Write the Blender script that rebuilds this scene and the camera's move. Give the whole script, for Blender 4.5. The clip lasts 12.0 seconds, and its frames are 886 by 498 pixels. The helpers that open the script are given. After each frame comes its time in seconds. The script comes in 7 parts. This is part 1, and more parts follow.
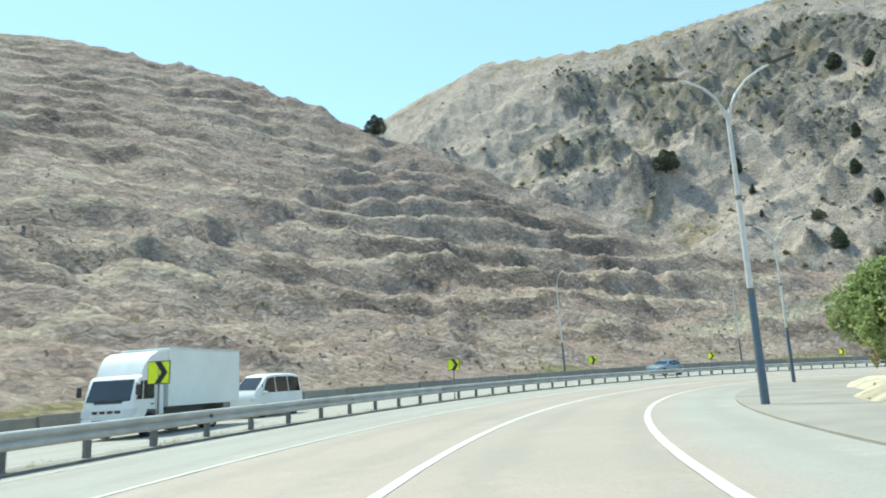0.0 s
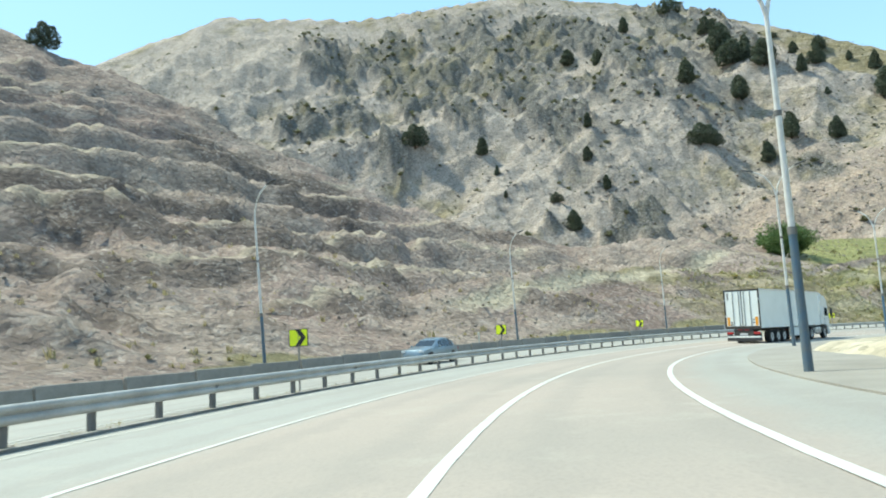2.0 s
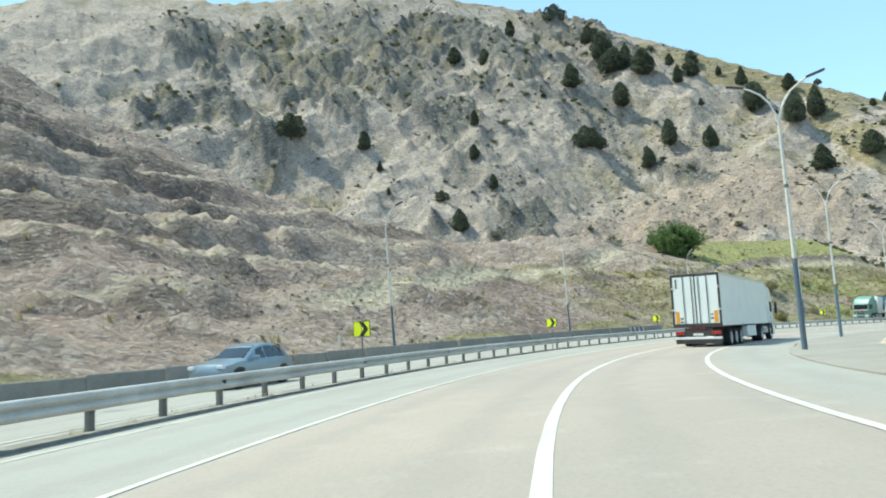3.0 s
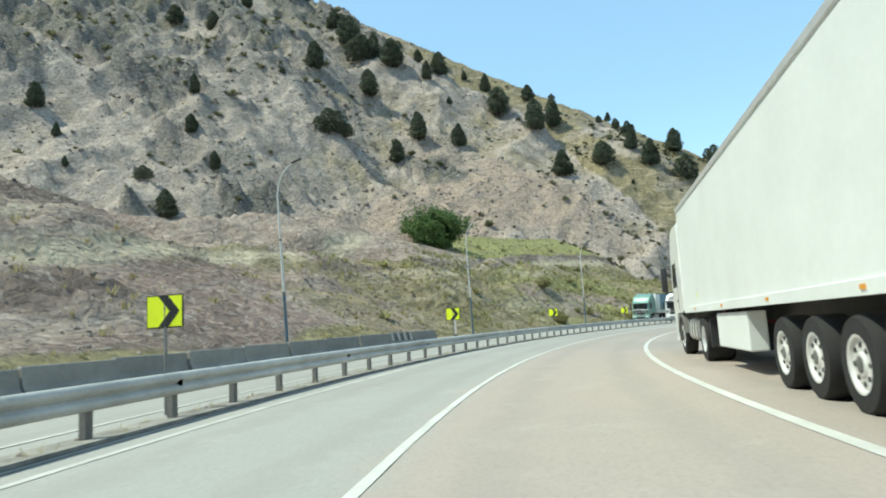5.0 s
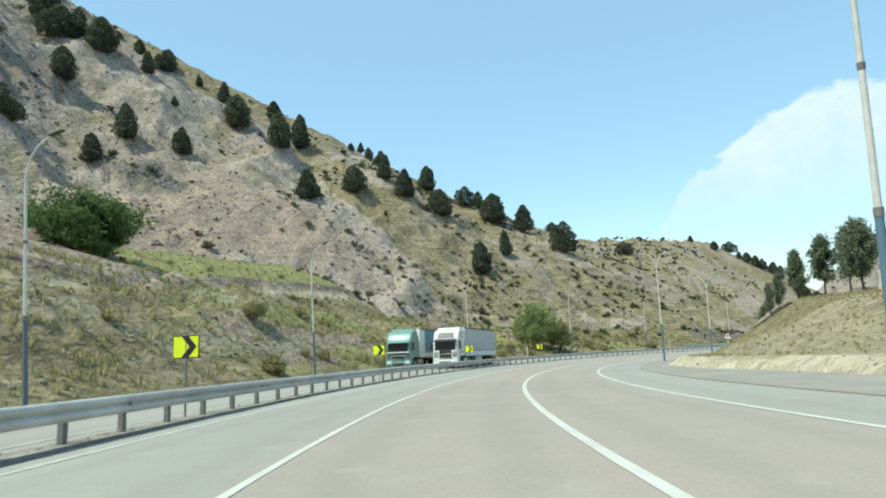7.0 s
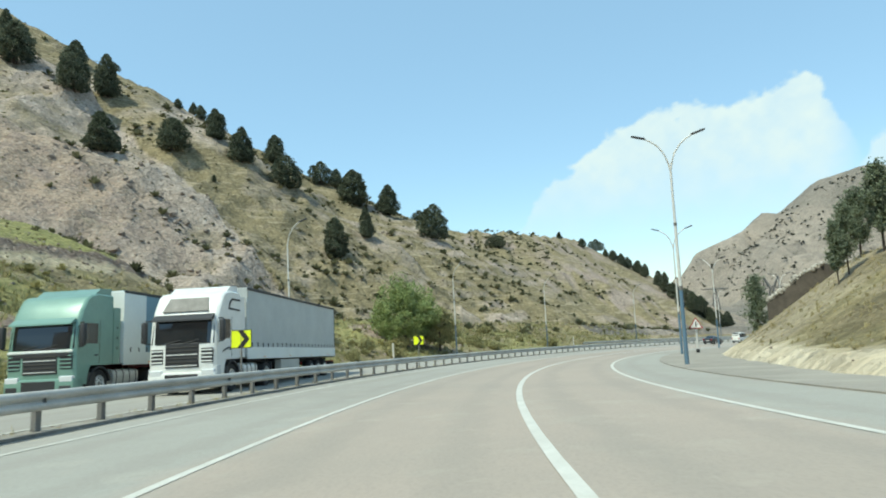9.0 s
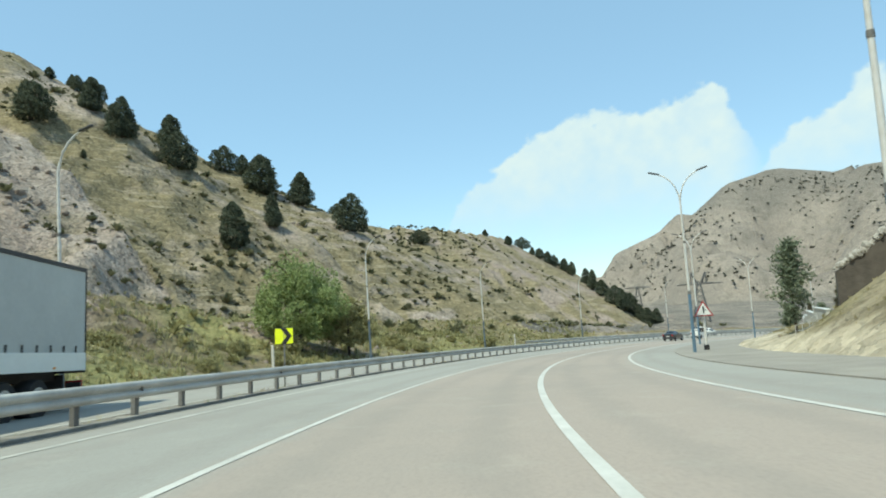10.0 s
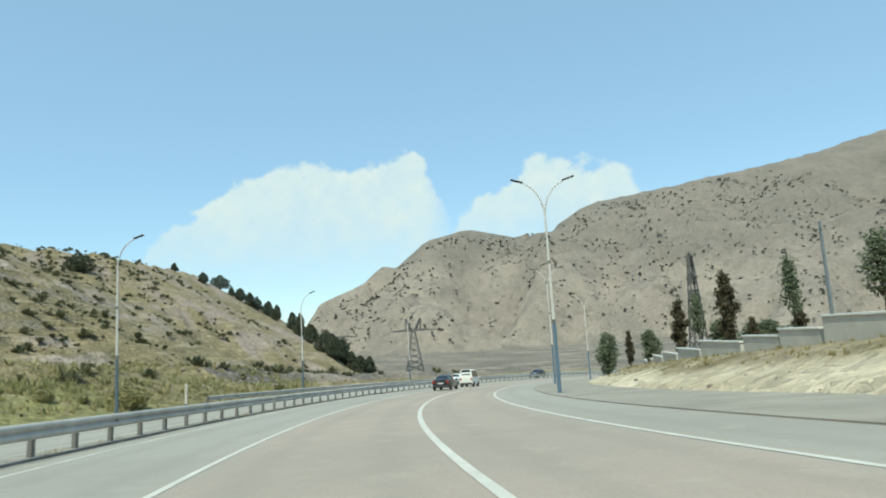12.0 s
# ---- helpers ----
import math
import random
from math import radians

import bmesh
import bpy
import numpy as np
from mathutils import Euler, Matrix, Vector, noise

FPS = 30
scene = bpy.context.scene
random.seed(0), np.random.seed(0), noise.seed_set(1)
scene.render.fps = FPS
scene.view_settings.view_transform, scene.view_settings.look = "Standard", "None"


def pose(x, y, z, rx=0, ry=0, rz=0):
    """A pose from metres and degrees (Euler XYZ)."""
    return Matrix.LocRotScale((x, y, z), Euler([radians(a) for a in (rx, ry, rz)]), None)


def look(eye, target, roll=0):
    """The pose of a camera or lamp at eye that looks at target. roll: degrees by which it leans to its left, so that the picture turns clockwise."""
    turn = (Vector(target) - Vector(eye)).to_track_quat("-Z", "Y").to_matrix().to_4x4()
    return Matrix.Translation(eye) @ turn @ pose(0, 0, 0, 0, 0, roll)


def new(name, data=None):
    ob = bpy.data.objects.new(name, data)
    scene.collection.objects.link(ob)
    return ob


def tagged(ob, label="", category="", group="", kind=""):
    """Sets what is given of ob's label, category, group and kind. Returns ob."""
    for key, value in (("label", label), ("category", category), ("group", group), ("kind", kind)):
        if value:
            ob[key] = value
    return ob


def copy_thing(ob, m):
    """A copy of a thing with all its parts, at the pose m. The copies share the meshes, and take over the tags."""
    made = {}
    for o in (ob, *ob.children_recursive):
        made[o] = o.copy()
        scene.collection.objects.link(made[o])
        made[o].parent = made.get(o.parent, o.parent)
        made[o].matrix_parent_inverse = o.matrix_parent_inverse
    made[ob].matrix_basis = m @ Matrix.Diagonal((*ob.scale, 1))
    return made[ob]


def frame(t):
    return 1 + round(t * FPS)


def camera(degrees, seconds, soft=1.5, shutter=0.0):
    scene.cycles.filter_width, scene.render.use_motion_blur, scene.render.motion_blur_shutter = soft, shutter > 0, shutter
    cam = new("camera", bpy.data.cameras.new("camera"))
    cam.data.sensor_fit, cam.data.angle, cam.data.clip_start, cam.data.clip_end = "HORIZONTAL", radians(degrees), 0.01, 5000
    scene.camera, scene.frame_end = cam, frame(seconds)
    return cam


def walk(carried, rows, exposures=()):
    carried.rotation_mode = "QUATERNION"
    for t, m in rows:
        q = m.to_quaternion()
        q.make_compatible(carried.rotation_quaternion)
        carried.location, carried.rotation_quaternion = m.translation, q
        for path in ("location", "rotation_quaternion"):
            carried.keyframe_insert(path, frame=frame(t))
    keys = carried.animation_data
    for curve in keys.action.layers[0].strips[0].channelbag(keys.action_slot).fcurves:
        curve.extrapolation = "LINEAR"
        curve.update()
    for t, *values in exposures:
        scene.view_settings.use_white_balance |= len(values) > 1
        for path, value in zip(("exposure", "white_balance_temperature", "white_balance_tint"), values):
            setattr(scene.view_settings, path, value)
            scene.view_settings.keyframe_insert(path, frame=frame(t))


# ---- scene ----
import itertools

cam = camera(68.5, 12.0, soft=1.9, shutter=0.08)
PATH = [
    (0.0, (-0.228, 0.974, 0.695), (-0.197, 2.961, 0.915), -4.60),
    (0.5, (0.627, 7.945, 0.035), (0.847, 9.923, 0.230), -4.98),
    (1.0, (2.126, 15.101, -0.607), (2.522, 17.054, -0.439), -4.71),
    (1.5, (4.417, 22.159, -1.338), (4.999, 24.068, -1.196), -4.96),
    (2.0, (7.564, 29.431, -2.032), (8.339, 31.271, -1.906), -4.93),
    (2.5, (11.268, 36.541, -2.801), (12.210, 38.301, -2.680), -4.70),
    (3.0, (15.542, 43.083, -3.476), (16.631, 44.757, -3.358), -4.77),
    (3.5, (20.730, 49.548, -4.180), (21.964, 51.118, -4.066), -4.97),
    (5.5, (47.308, 71.278, -7.067), (49.066, 72.227, -6.971), -4.16),
    (6.0, (55.169, 74.498, -7.739), (57.016, 75.256, -7.621), -3.99),
    (6.5, (63.304, 76.931, -8.426), (65.213, 77.504, -8.266), -3.67),
    (7.0, (71.725, 78.847, -9.120), (73.670, 79.274, -8.935), -3.28),
    (9.0, (110.024, 83.140, -12.122), (112.017, 83.151, -11.951), -3.14),
    (9.5, (119.918, 82.991, -12.867), (121.909, 82.902, -12.696), -3.50),
    (10.0, (130.129, 82.140, -13.634), (132.110, 81.916, -13.467), -3.85),
    (10.5, (140.190, 80.568, -14.338), (142.147, 80.192, -14.164), -4.42),
    (11.0, (149.522, 78.512, -15.025), (151.439, 77.977, -14.823), -4.65),
    (11.5, (158.578, 76.018, -15.637), (160.420, 75.275, -15.405), -4.10),
    (12.0, (167.871, 72.578, -16.272), (169.543, 71.514, -16.003), -3.53),
]
EXPOSURE = [(0.0, 1.13, 6400, -7), (2.5, 1.16, 6380, -7), (3.5, 1.09, 6400, -7), (5.5, 0.87, 6480, -8), (6.5, 0.83, 6550, -8), (9.5, 0.72, 6600, -8), (12.0, 0.63, 6660, -8)]
walk(cam, [(t, look(e, a, r)) for t, e, a, r in PATH], EXPOSURE)

# ---- light ----
SUN_AZ, SUN_EL = radians(132), radians(60)
world = bpy.data.worlds.new("sky")
scene.world = world
world.use_nodes = True
wn = world.node_tree.nodes
sky = wn.new("ShaderNodeTexSky")
sky.sky_type, sky.sun_disc = "NISHITA", False
sky.sun_elevation, sky.sun_rotation = SUN_EL, math.pi / 2 - SUN_AZ
sky.air_density, sky.dust_density, sky.ozone_density, sky.altitude = 1.0, 0.7, 1.2, 1000
wn["Background"].inputs[1].default_value = 0.15
haze = wn.new("ShaderNodeMix")
haze.data_type = "RGBA"
haze.inputs[0].default_value, haze.inputs[7].default_value = 0.58, (1.58, 2.46, 3.62, 1)
world.node_tree.links.new(sky.outputs[0], haze.inputs[6])
world.node_tree.links.new(haze.outputs[2], wn["Background"].inputs[0])
sun_data = bpy.data.lights.new("sun", "SUN")
sun_data.energy, sun_data.angle, sun_data.color = 2.65, radians(0.55), (1.0, 0.95, 0.86)
sun = new("sun", sun_data)
sun.matrix_world = look((0, 0, 300), (0 - 300 * math.cos(SUN_EL) * math.cos(SUN_AZ), 0 - 300 * math.cos(SUN_EL) * math.sin(SUN_AZ), 300 - 300 * math.sin(SUN_EL)))


# ---- materials ----
def surface(name, rgb, rough=0.7, metal=0.0, vary=0.15, scale=3.0, fine=40.0, bump=0.0, rgb2=None, coat=0.0, per_object=0.0):
    """A material whose colour varies at two scales, with fine relief."""
    m = bpy.data.materials.new(name)
    m.use_nodes = True
    n, k = m.node_tree.nodes, m.node_tree.links
    b = n["Principled BSDF"]
    tc = n.new("ShaderNodeTexCoord")
    n1, n2 = n.new("ShaderNodeTexNoise"), n.new("ShaderNodeTexNoise")
    n1.inputs["Scale"].default_value, n1.inputs["Detail"].default_value = scale, 6
    n2.inputs["Scale"].default_value, n2.inputs["Detail"].default_value = fine, 4
    k.new(tc.outputs["Object"], n1.inputs["Vector"])
    k.new(tc.outputs["Object"], n2.inputs["Vector"])
    mix = n.new("ShaderNodeMix")
    mix.data_type = "RGBA"
    low = rgb2 or tuple(c * (1 - 2 * vary) for c in rgb)
    mix.inputs[6].default_value, mix.inputs[7].default_value = (*low, 1), (*rgb, 1)
    add = n.new("ShaderNodeMath")
    add.operation = "MULTIPLY_ADD"
    add.inputs[1].default_value = 0.45
    k.new(n2.outputs["Fac"], add.inputs[0])
    ramp = n.new("ShaderNodeMapRange")
    ramp.inputs[1].default_value, ramp.inputs[2].default_value = 0.42, 1.0
    k.new(n1.outputs["Fac"], add.inputs[2])
    k.new(add.outputs[0], ramp.inputs[0])
    k.new(ramp.outputs[0], mix.inputs[0])
    out = mix.outputs[2]
    if per_object:
        oi, hsv = n.new("ShaderNodeObjectInfo"), n.new("ShaderNodeHueSaturation")
        mr = n.new("ShaderNodeMapRange")
        mr.inputs[3].default_value, mr.inputs[4].default_value = 1 - per_object, 1 + per_object
        k.new(oi.outputs["Random"], mr.inputs[0])
        k.new(mr.outputs[0], hsv.inputs["Value"])
        k.new(out, hsv.inputs["Color"])
        out = hsv.outputs[0]
    k.new(out, b.inputs["Base Color"])
    b.inputs["Roughness"].default_value, b.inputs["Metallic"].default_value = rough, metal
    b.inputs["Coat Weight"].default_value = coat
    if bump:
        bp = n.new("ShaderNodeBump")
        bp.inputs["Strength"].default_value, bp.inputs["Distance"].default_value = bump, 0.05
        k.new(n2.outputs["Fac"], bp.inputs["Height"])
        k.new(bp.outputs[0], b.inputs["Normal"])
    return m


def leaf_surface(name, rgb, rgb2):
    """Foliage: each clump its own tone, with some light passing through."""
    m = bpy.data.materials.new(name)
    m.use_nodes = True
    n, k = m.node_tree.nodes, m.node_tree.links
    b = n["Principled BSDF"]
    g, mix, no, tc = n.new("ShaderNodeNewGeometry"), n.new("ShaderNodeMix"), n.new("ShaderNodeTexNoise"), n.new("ShaderNodeTexCoord")
    mix.data_type = "RGBA"
    mix.inputs[6].default_value, mix.inputs[7].default_value = (*rgb, 1), (*rgb2, 1)
    k.new(g.outputs["Random Per Island"], mix.inputs[0])
    k.new(mix.outputs[2], b.inputs["Base Color"])
    b.inputs["Roughness"].default_value = 0.65
    b.inputs["Specular IOR Level"].default_value = 0.25
    t, s = n.new("ShaderNodeBsdfTranslucent"), n.new("ShaderNodeMixShader")
    s.inputs[0].default_value = 0.35
    k.new(mix.outputs[2], t.inputs[0])
    k.new(b.outputs[0], s.inputs[1])
    k.new(t.outputs[0], s.inputs[2])
    k.new(s.outputs[0], n["Material Output"].inputs[0])
    return m


def terrain_surface():
    """Bare red-brown cut rock, dry grass and sand, by the masks of the ground sheet."""
    m = bpy.data.materials.new("hillside")
    m.use_nodes = True
    n, k = m.node_tree.nodes, m.node_tree.links
    b = n["Principled BSDF"]
    geo = n.new("ShaderNodeNewGeometry")

    def noise_tex(scale, detail=6, stretch=(1, 1, 1), rough=0.6):
        mp, t = n.new("ShaderNodeMapping"), n.new("ShaderNodeTexNoise")
        mp.inputs["Scale"].default_value = stretch
        k.new(geo.outputs["Position"], mp.inputs[0])
        k.new(mp.outputs[0], t.inputs["Vector"])
        t.inputs["Scale"].default_value, t.inputs["Detail"].default_value, t.inputs["Roughness"].default_value = scale, detail, rough
        return t.outputs["Fac"]

    def ramp(fac, a, c):
        r = n.new("ShaderNodeMapRange")
        r.inputs[1].default_value, r.inputs[2].default_value = a, c
        k.new(fac, r.inputs[0])
        return r.outputs[0]

    def mixed(fac, a, c):
        x = n.new("ShaderNodeMix")
        x.data_type = "RGBA"
        k.new(fac, x.inputs[0])
        for i, v in ((6, a), (7, c)):
            if isinstance(v, tuple):
                x.inputs[i].default_value = (*v, 1)
            else:
                k.new(v, x.inputs[i])
        return x.outputs[2]

    def times(a, c):
        x = n.new("ShaderNodeMath")
        x.operation = "MULTIPLY"
        for i, v in ((0, a), (1, c)):
            if isinstance(v, float):
                x.inputs[i].default_value = v
            else:
                k.new(v, x.inputs[i])
        return x.outputs[0]

    att = n.new("ShaderNodeAttribute")
    att.attribute_name = "cover"
    sep = n.new("ShaderNodeSeparateColor")
    k.new(att.outputs["Color"], sep.inputs[0])
    big, mid, small = noise_tex(0.035), noise_tex(0.22, 8), noise_tex(1.3, 8, rough=0.7)
    strata = noise_tex(0.13, 7, (0.8, 0.8, 2.6), 0.68)
    rock = mixed(ramp(big, 0.40, 0.60), (0.248, 0.178, 0.147), (0.305, 0.240, 0.192))
    rock = mixed(ramp(strata, 0.50, 0.68), rock, (0.390, 0.318, 0.258))
    rock = mixed(times(ramp(strata, 0.46, 0.34), 0.55), rock, (0.155, 0.115, 0.088))
    rock = mixed(times(ramp(mid, 0.50, 0.68), 0.5), rock, (0.165, 0.122, 0.092))
    rock = mixed(times(ramp(small, 0.52, 0.70), 0.55), rock, (0.40, 0.335, 0.275))
    tiny = noise_tex(3.6, 6, rough=0.75)
    rock = mixed(times(ramp(tiny, 0.54, 0.68), 0.35), rock, (0.140, 0.106, 0.084))
    # darker rock: shade under the spur's ledges put into the colour, plus brown bench rock
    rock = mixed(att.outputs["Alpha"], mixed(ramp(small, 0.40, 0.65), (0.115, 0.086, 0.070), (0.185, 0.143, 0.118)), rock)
    # joints between blocks, and pale broken fragments
    bent, bend = n.new("ShaderNodeVectorMath"), n.new("ShaderNodeTexNoise")
    bend.inputs["Scale"].default_value, bend.inputs["Detail"].default_value = 0.35, 5
    k.new(geo.outputs["Position"], bend.inputs["Vector"])
    bent.operation = "MULTIPLY_ADD"
    bent.inputs[1].default_value = (5.0, 5.0, 5.0)
    k.new(bend.outputs["Color"], bent.inputs[0])
    k.new(geo.outputs["Position"], bent.inputs[2])
    joints, chips = n.new("ShaderNodeTexVoronoi"), n.new("ShaderNodeTexVoronoi")
    joints.feature = "DISTANCE_TO_EDGE"
    joints.inputs["Scale"].default_value, chips.inputs["Scale"].default_value = 0.42, 2.2
    k.new(bent.outputs[0], joints.inputs["Vector"])
    k.new(bent.outputs[0], chips.inputs["Vector"])
    chip = n.new("ShaderNodeSeparateColor")
    k.new(chips.outputs["Color"], chip.inputs[0])
    rock = mixed(times(ramp(chip.outputs[0], 0.80, 0.95), 0.5), rock, (0.43, 0.365, 0.305))
    rock = mixed(times(ramp(chip.outputs[1], 0.84, 0.95), 0.35), rock, (0.105, 0.080, 0.062))
    rock = mixed(times(times(ramp(joints.outputs["Distance"], 0.10, 0.0), ramp(big, 0.50, 0.62)), 0.45), rock, (0.085, 0.064, 0.050))
    scree = mixed(ramp(mid, 0.40, 0.66), (0.400, 0.332, 0.276), (0.295, 0.243, 0.201))
    scree = mixed(times(ramp(small, 0.50, 0.68), 0.55), scree, (0.48, 0.412, 0.348))
    att2 = n.new("ShaderNodeAttribute")
    att2.attribute_name = "patches"
    sep2 = n.new("ShaderNodeSeparateColor")
    k.new(att2.outputs["Color"], sep2.inputs[0])
    # green: reddish scree, blue: far mountain and valley rock, toned towards distance haze
    red = mixed(ramp(small, 0.42, 0.66), (0.315, 0.236, 0.178), (0.405, 0.320, 0.242))
    scree = mixed(sep2.outputs[1], scree, mixed(ramp(mid, 0.46, 0.66), red, (0.300, 0.232, 0.192)))
    pale = mixed(ramp(noise_tex(0.018, 8, rough=0.65), 0.40, 0.62), (0.305, 0.258, 0.212), (0.228, 0.197, 0.166))
    pale = mixed(times(ramp(noise_tex(0.09, 6), 0.52, 0.64), 0.55), pale, (0.145, 0.128, 0.103))
    scree = mixed(sep2.outputs[2], scree, pale)
    crag = mixed(ramp(small, 0.40, 0.65), (0.080, 0.078, 0.069), (0.170, 0.160, 0.141))
    # crags; this grey also stands for haze on the far mountain's heights
    scree = mixed(att.outputs["Alpha"], crag, scree)
    scree = mixed(times(ramp(chip.outputs[2], 0.78, 0.94), 0.55), scree, (0.115, 0.100, 0.080))
    scree = mixed(times(ramp(chip.outputs[0], 0.80, 0.95), 0.45), scree, (0.47, 0.410, 0.340))
    tracks = noise_tex(0.42, 5, (0.22, 0.22, 2.4))
    grass = mixed(ramp(mid, 0.40, 0.62), (0.250, 0.205, 0.122), (0.165, 0.138, 0.082))
    grass = mixed(times(ramp(small, 0.48, 0.68), 0.55), grass, (0.36, 0.30, 0.18))
    grass = mixed(times(ramp(tracks, 0.56, 0.62), 0.55), grass, (0.40, 0.335, 0.235))
    # red: green-gold meadow, alpha away from one: trodden pale track
    grass = mixed(sep2.outputs[0], grass, mixed(ramp(small, 0.40, 0.62), (0.205, 0.205, 0.085), (0.31, 0.285, 0.125)))
    # red: grass, green: sand, blue: scree instead of cut rock
    patch = noise_tex(0.075, 7)
    g_in = n.new("ShaderNodeMath")
    g_in.operation = "ADD"
    k.new(sep.outputs[0], g_in.inputs[0])
    k.new(patch, g_in.inputs[1])
    col = mixed(sep.outputs[2], rock, scree)
    col = mixed(ramp(g_in.outputs[0], 0.88, 1.12), col, grass)
    sand = mixed(ramp(mid, 0.38, 0.62), (0.66, 0.58, 0.435), (0.56, 0.48, 0.345))
    col = mixed(sep.outputs[1], col, sand)
    col = mixed(att2.outputs["Alpha"], mixed(ramp(small, 0.40, 0.60), (0.50, 0.43, 0.31), (0.40, 0.335, 0.24)), col)
    stones, stones_map = n.new("ShaderNodeTexVoronoi"), n.new("ShaderNodeMapping")
    stones.inputs["Scale"].default_value, stones.inputs["Randomness"].default_value = 1.5, 1.0
    warp, offset = n.new("ShaderNodeTexNoise"), n.new("ShaderNodeVectorMath")
    warp.inputs["Scale"].default_value, warp.inputs["Detail"].default_value = 0.9, 3
    k.new(geo.outputs["Position"], warp.inputs["Vector"])
    offset.operation = "MULTIPLY_ADD"
    offset.inputs[1].default_value = (1.8, 1.8, 1.8)
    k.new(warp.outputs["Color"], offset.inputs[0])
    k.new(geo.outputs["Position"], offset.inputs[2])
    stones_map.inputs["Scale"].default_value = (1.0, 1.0, 1.5)
    k.new(offset.outputs[0], stones_map.inputs[0])
    k.new(stones_map.outputs[0], stones.inputs["Vector"])
    tone = n.new("ShaderNodeSeparateColor")
    k.new(stones.outputs["Color"], tone.inputs[0])
    value = n.new("ShaderNodeMapRange")
    value.inputs[3].default_value, value.inputs[4].default_value = 0.80, 1.22
    k.new(tone.outputs[0], value.inputs[0])
    shade = n.new("ShaderNodeHueSaturation")
    k.new(value.outputs[0], shade.inputs["Value"])
    k.new(col, shade.inputs["Color"])
    k.new(shade.outputs[0], b.inputs["Base Color"])
    b.inputs["Roughness"].default_value, b.inputs["Specular IOR Level"].default_value = 0.95, 0.1
    b1, b2 = n.new("ShaderNodeBump"), n.new("ShaderNodeBump")
    b1.inputs["Strength"].default_value, b1.inputs["Distance"].default_value = 0.7, 1.1
    b2.inputs["Strength"].default_value, b2.inputs["Distance"].default_value = 0.5, 0.3
    b0 = n.new("ShaderNodeBump")
    b0.inputs["Strength"].default_value, b0.inputs["Distance"].default_value = 0.6, 5.0
    k.new(big, b0.inputs["Height"])
    b3 = n.new("ShaderNodeBump")
    b3.inputs["Strength"].default_value, b3.inputs["Distance"].default_value = 0.3, 0.5
    k.new(tracks, b3.inputs["Height"])
    k.new(b0.outputs[0], b3.inputs["Normal"])
    k.new(b3.outputs[0], b1.inputs["Normal"])
    k.new(mid, b1.inputs["Height"])
    k.new(small, b2.inputs["Height"])
    k.new(b1.outputs[0], b2.inputs["Normal"])
    # broken rubble
    vor, vmap = n.new("ShaderNodeTexVoronoi"), n.new("ShaderNodeMapping")
    vor.inputs["Scale"].default_value = 1.15
    vmap.inputs["Scale"].default_value = (1.0, 1.0, 1.4)
    k.new(offset.outputs[0], vmap.inputs[0])
    k.new(vmap.outputs[0], vor.inputs["Vector"])
    b5 = n.new("ShaderNodeBump")
    b5.inputs["Strength"].default_value, b5.inputs["Distance"].default_value = 0.45, 0.45
    b5.invert = True
    k.new(vor.outputs["Distance"], b5.inputs["Height"])
    k.new(b2.outputs[0], b5.inputs["Normal"])
    b4 = n.new("ShaderNodeBump")
    b4.inputs["Strength"].default_value, b4.inputs["Distance"].default_value = 0.6, 0.22
    k.new(tiny, b4.inputs["Height"])
    k.new(b5.outputs[0], b4.inputs["Normal"])
    k.new(b4.outputs[0], b.inputs["Normal"])
    return m


